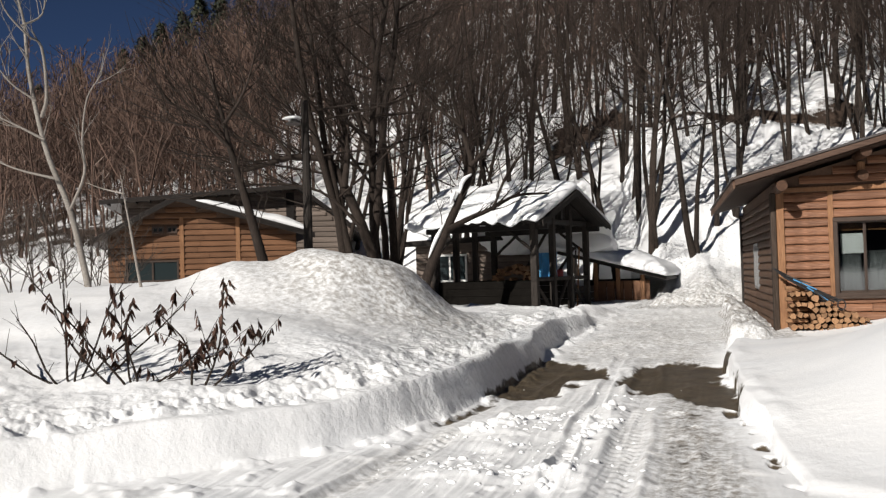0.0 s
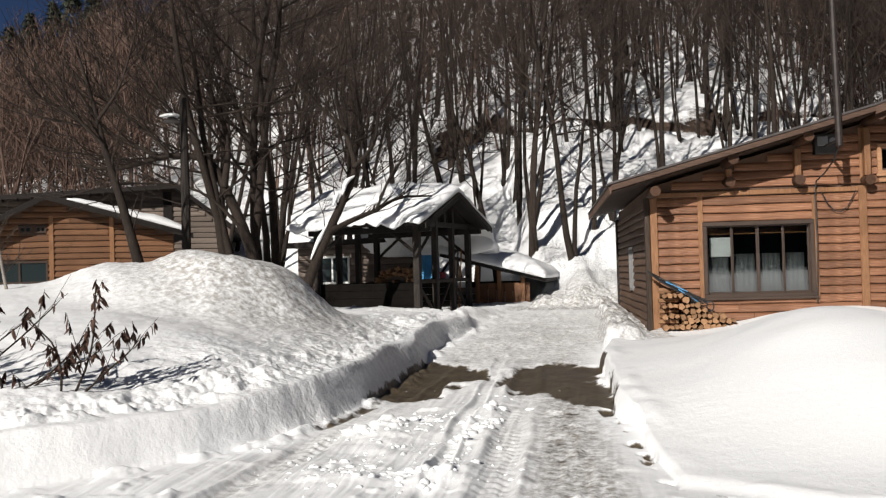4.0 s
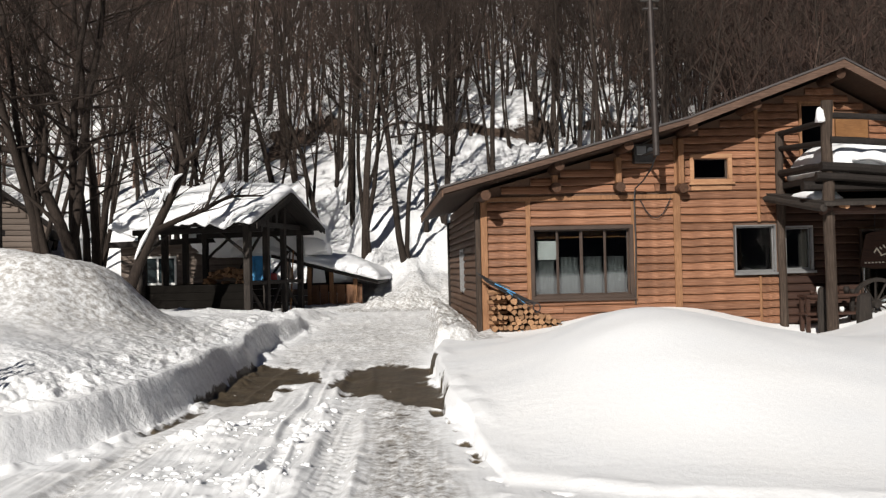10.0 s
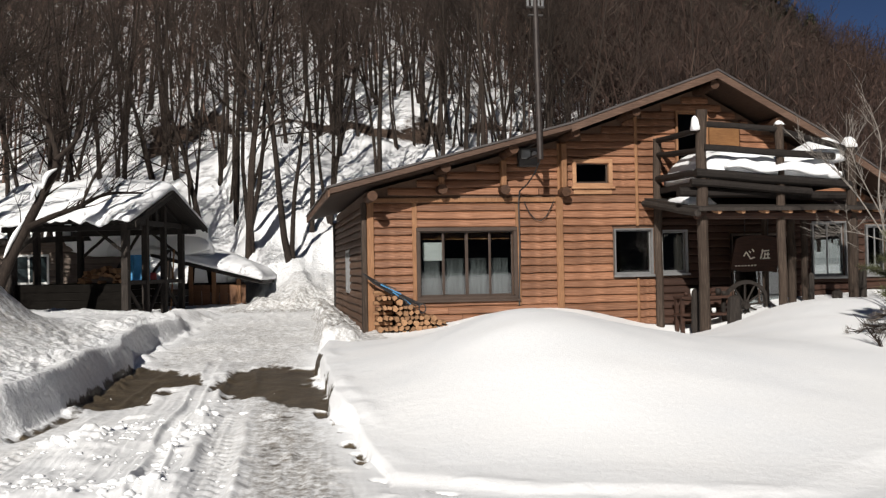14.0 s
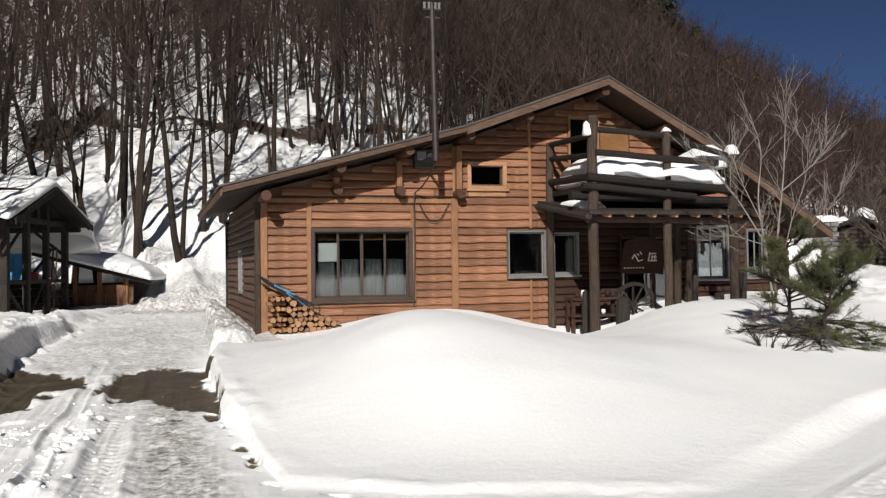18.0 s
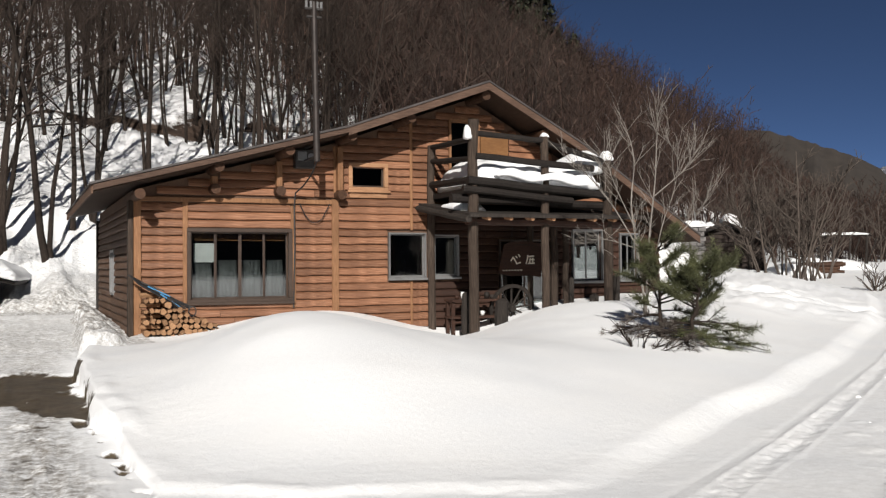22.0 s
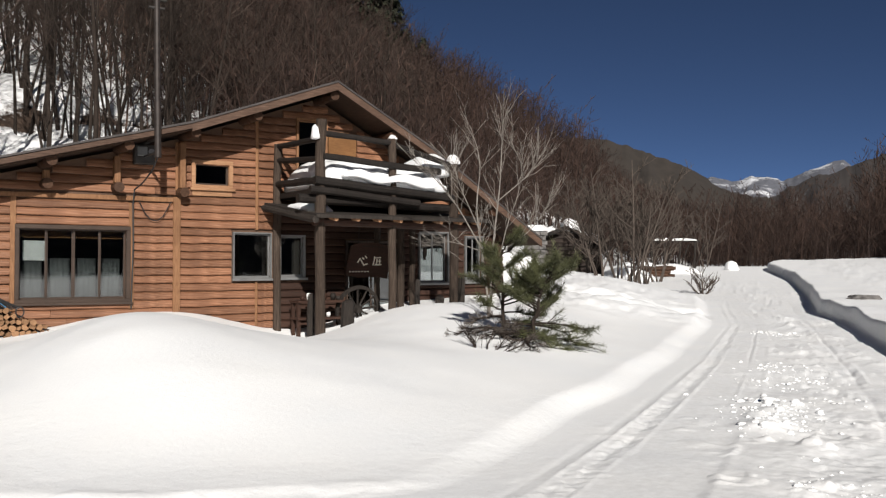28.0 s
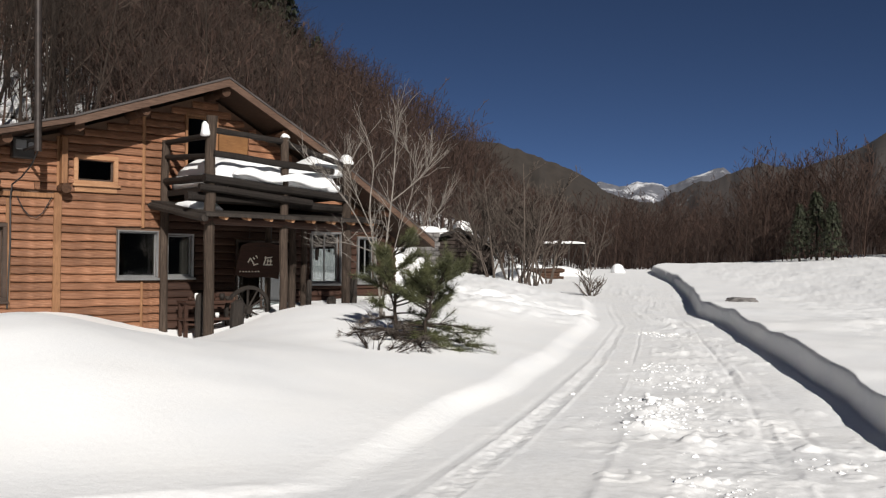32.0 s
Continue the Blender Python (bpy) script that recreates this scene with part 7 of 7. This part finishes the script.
for az, r, seed, h, f in ((27.2, 36, 61, 4.4, 5), (28.2, 37, 62, 5.2, 6), (29.0, 36, 63, 5.0, 6), (29.7, 38, 64, 4.6, 5), (26.4, 39, 65, 4.6, 4), (30.4, 41, 66, 4.4, 4), (32.8, 34, 67, 1.0, 2), (25.4, 45, 68, 5.5, 4), (33.2, 60, 69, 4.5, 5)):
    bare_bush(az, r, seed, h, f, "tall many-stemmed bare bush in the snow", M_PALEBARK)
for az, r, seed, h, f in ((-51.4, 17.5, 81, 1.9, 3), (-50.0, 18.5, 82, 2.1, 3), (-48.4, 17.6, 83, 1.7, 3), (-46.6, 19.5, 85, 1.8, 3), (-52.4, 20.0, 87, 2.2, 4)):
    bare_bush(az, r, seed, h, f, "thin bare thicket in the snow before the hut", M_PALEBARK, 0.012, 0.32)
rx, ry = polar(25.6, 42.0)
cot = gable_building("cottage", pose(rx, ry, 0, 0, 0, -18), [(-1.9, 2.75), (-0.4, 3.35), (1.6, 2.4)], -1.3, 1.2, 4.0, 0.9, DARK_BOARDS, "small dark cottage half buried in snow", [], 0.4, M_DARKWOOD, M_DARKWOOD)
CTM = pose(rx, ry, 0, 0, 0, -18)
snow_lump("roof_snow", 8, 8, lambda s, t: (-0.5 + 0.9 * s, -0.4 + 1.4 * t, 3.2 - 0.3 * s, 3.75 - 0.25 * s), 51, None, CTM, "rounded snow cap on the cottage roof", bumpy=0.03)
snow_lump("roof_snow", 8, 6, lambda s, t: (-1.75 + 1.0 * s, -0.4 + 1.2 * t, 2.8 + 0.35 * s, 3.05 + 0.35 * s), 52, None, CTM, "snow lying on the cottage eave", bumpy=0.03)
M_STONE = plain("grey_stone", (0.16, 0.15, 0.145), 0.9, 0.0, 0.4, 5.0, 0.5)
qx, qy = polar(23.3, 38.0)
chim = empty("stone_chimney", pose(qx, qy, 0, 0, 0, -20), "grey stone chimney with a snow cap", "chimney")
g = random.Random(6)
part("core", box(-0.4, 0.4, -0.3, 0.3, 0.8, 2.95), M_STONE, chim)
for k in range(12):
    for j in range(3):
        x0 = -0.44 + 0.29 * j + (0.06 if k % 2 else 0)
        part("stone", box(x0, x0 + 0.27, -0.36 - g.uniform(0, 0.03), -0.29, 0.8 + k * 0.18, 0.965 + k * 0.18, 0.02), M_STONE, chim)
snow_lump("snow_top", 6, 6, lambda s, t: (-0.5 + 1.05 * s, -0.45 + 0.9 * t, 2.95, 3.22), 53, chim, None, bumpy=0.03)
fx, fy = polar(31.3, 54.0)
fm = pose(fx, fy, land_z(fx, fy) - 0.2, 0, 0, -30)
perg = empty("drying_rack", fm, "rough log drying frame topped with snow", "frame")
for x in (-1.2, -0.5, 0.3, 1.1):
    part("post", log((x, 0, 0), (x + 0.1, 0, 1.75), 0.06, 7, 0.1, int(x * 10)), M_GREYWOOD, perg)
    part("brace", log((x, 0, 0.1), (x + 0.55, 0.1, 1.6), 0.035, 6, 0.1, int(x * 10) + 3), M_GREYWOOD, perg)
part("top_log", log((-1.4, 0, 1.75), (1.35, 0, 1.80), 0.07, 8, 0.08, 2), M_GREYWOOD, perg)
snow_lump("snow_strip", 14, 4, lambda s, t: (-1.4 + 2.7 * s, -0.1 + 0.2 * t, 1.80, 1.93), 54, perg, None, bumpy=0.02)
wx_, wy_ = polar(29.9, 46.0)
HPM = pose(wx_, wy_, land_z(wx_, wy_), 0, 0, -30)
heap = empty("log_heap", HPM, "brown heap of sawn logs in the snow", "timber heap")
g = random.Random(71)
for k in range(16):
    row_n, col_n = divmod(k, 6) if k < 11 else (2, k - 11)
    y0, z0 = -0.5 + 0.19 * col_n + 0.09 * (row_n % 2), 0.02 + 0.16 * row_n
    part("log", log((-1.1 + g.uniform(-0.15, 0.15), y0, z0 + g.uniform(-0.02, 0.02)), (1.1 + g.uniform(-0.2, 0.2), y0 + g.uniform(-0.08, 0.08), z0 + g.uniform(-0.03, 0.05)), g.uniform(0.07, 0.1), 7, 0.08, 200 + k), M_LOGEND, heap)
snow_lump("snow_lump", 10, 6, lambda s, t: (-1.2 + 1.5 * s, -0.6 + 1.2 * t, 0.44, 0.66), 55, None, HPM, "snow lying on the timber heap", bumpy=0.05)
sx, sy = polar(34.55, 56.0)
snow_lump("snow_lump", 6, 5, lambda s, t: (-0.35 + 0.7 * s, -0.3 + 0.6 * t, 0.0, 0.55), 56, None, pose(sx, sy, land_z(sx, sy) - 0.05), "block of snow standing at the roadside", bumpy=0.04)
kx, ky = polar(41.5, 26.0)
bm = bmesh.new()
bmesh.ops.create_icosphere(bm, subdivisions=3, radius=1.0)
for v in bm.verts:
    n = float(fbm(np.array(v.co.x * 2.1 + 3), np.array(v.co.y * 2.1 + v.co.z * 1.7), 3, 15, 0.6))
    v.co = Vector((v.co.x * 0.42, v.co.y * 0.3, v.co.z * 0.10)) * (1 + 0.22 * n)
tagged(part("rock", bm, M_STONE, None, "", False, pose(kx, ky, land_z(kx, ky), 0, 0, -40)), "flat dark rock showing through the snow", "rock")
# heaps round the cottage
for az, r, w, h, sd in ((26.6, 38, 1.8, 0.4, 2), (22.2, 34, 1.3, 0.7, 3), (28.6, 42, 1.6, 0.5, 4), (31.0, 50, 2.0, 0.4, 5), (21.0, 30, 1.1, 0.9, 6)):
    x, y = polar(az, r)
    snow_lump("snow_mound", 12, 10, lambda s, t: (-w + 2 * w * s, -1 + 2 * t, -0.4, h * (1 - (2 * s - 1) ** 2) * (1 - (2 * t - 1) ** 2) + 0.05), 70 + sd, None, pose(x, y, land_z(x, y), 0, 0, -25), "rounded heap of shovelled snow", bumpy=0.05)


# ---- loose snow on the drive and the road ----
def snow_chunks():
    g = random.Random(99)
    tmp = bmesh.new()
    bmesh.ops.create_icosphere(tmp, subdivisions=2, radius=1.0)
    tmp.verts.ensure_lookup_table()
    ico = np.array([v.co[:] for v in tmp.verts])
    tri = np.array([[v.index for v in f.verts] for f in tmp.faces])
    tmp.free()
    spots = []
    sizes = []
    for _ in range(200):
        x, y = g.gauss(-2.9, 0.6), g.uniform(3.6, 11)
        spots.append((x - (y - 6) * 0.22, y))
        sizes.append(0.004 + 0.024 * g.random() ** 4)
    for _ in range(16):
        t = g.uniform(0, 1) ** 1.2
        cx, cy = 3.85 + 8.2 * t + g.gauss(0.0, 0.2), 4.6 + 11.5 * t
        for _ in range(g.randrange(15, 60)):
            spots.append((cx + g.gauss(0, 0.12 + 0.1 * t), cy + g.gauss(0, 0.25)))
            sizes.append(0.004 + 0.03 * g.random() ** 4)
    # clods thrown up beside the tracks
    for cx, cy, sx, sy, n, big in ((-3.9, 8.0, 0.20, 0.22, 60, 0.09), (-3.65, 8.55, 0.22, 0.3, 60, 0.06), (-3.0, 8.4, 0.09, 0.5, 90, 0.09), (-2.62, 6.5, 0.18, 0.2, 60, 0.08), (-3.3, 6.4, 0.3, 0.25, 60, 0.06), (-4.45, 7.1, 0.1, 0.1, 10, 0.06), (-3.4, 7.2, 0.5, 0.5, 60, 0.04),
                                   (6.45, 8.6, 0.16, 0.28, 80, 0.09), (5.6, 7.5, 0.2, 0.14, 60, 0.07), (6.0, 8.1, 0.35, 0.4, 80, 0.045), (7.6, 10.2, 0.3, 0.5, 60, 0.04), (4.6, 5.3, 0.25, 0.3, 30, 0.03), (5.8, 5.6, 0.15, 0.15, 25, 0.05)):
        for _ in range(n):
            spots.append((cx + g.gauss(0, sx), cy + g.gauss(0, sy)))
            sizes.append(0.006 + 0.62 * big * g.random() ** 2.5)
    xy = np.array(spots)
    z = land(xy[:, 0], xy[:, 1])[0]
    flat = np.maximum(np.maximum(region(LEFT_FIELD, xy[:, 0], xy[:, 1]), region(FRONT_MOUND, xy[:, 0], xy[:, 1])), region(RIGHT_FIELD, xy[:, 0], xy[:, 1]))
    rs = np.random.RandomState(4)
    co, fa = [], []
    for (x, y), h, f, r in zip(spots, z, flat, sizes):
        if f > -0.12:
            continue
        q = ico * r * (1 + rs.uniform(-0.22, 0.22, ico.shape)) * rs.uniform(0.6, 1.3, 3)
        q[:, 2] = q[:, 2] * 0.6
        fa.append(tri + sum(len(c) for c in co[-1:]) * len(co))
        co.append(q + [x, y, h])
    co, fa = np.concatenate(co), np.concatenate(fa)
    me = bpy.data.meshes.new("snow_crumbs")
    me.from_pydata(co.tolist(), [], fa.tolist())
    me.polygons.foreach_set("use_smooth", [True] * len(me.polygons))
    me.materials.append(M_SNOW)
    return tagged(new("snow_crumbs", me), "loose crumbs and clods of snow on the drive and road", "snow", kind="stuff")


snow_chunks()
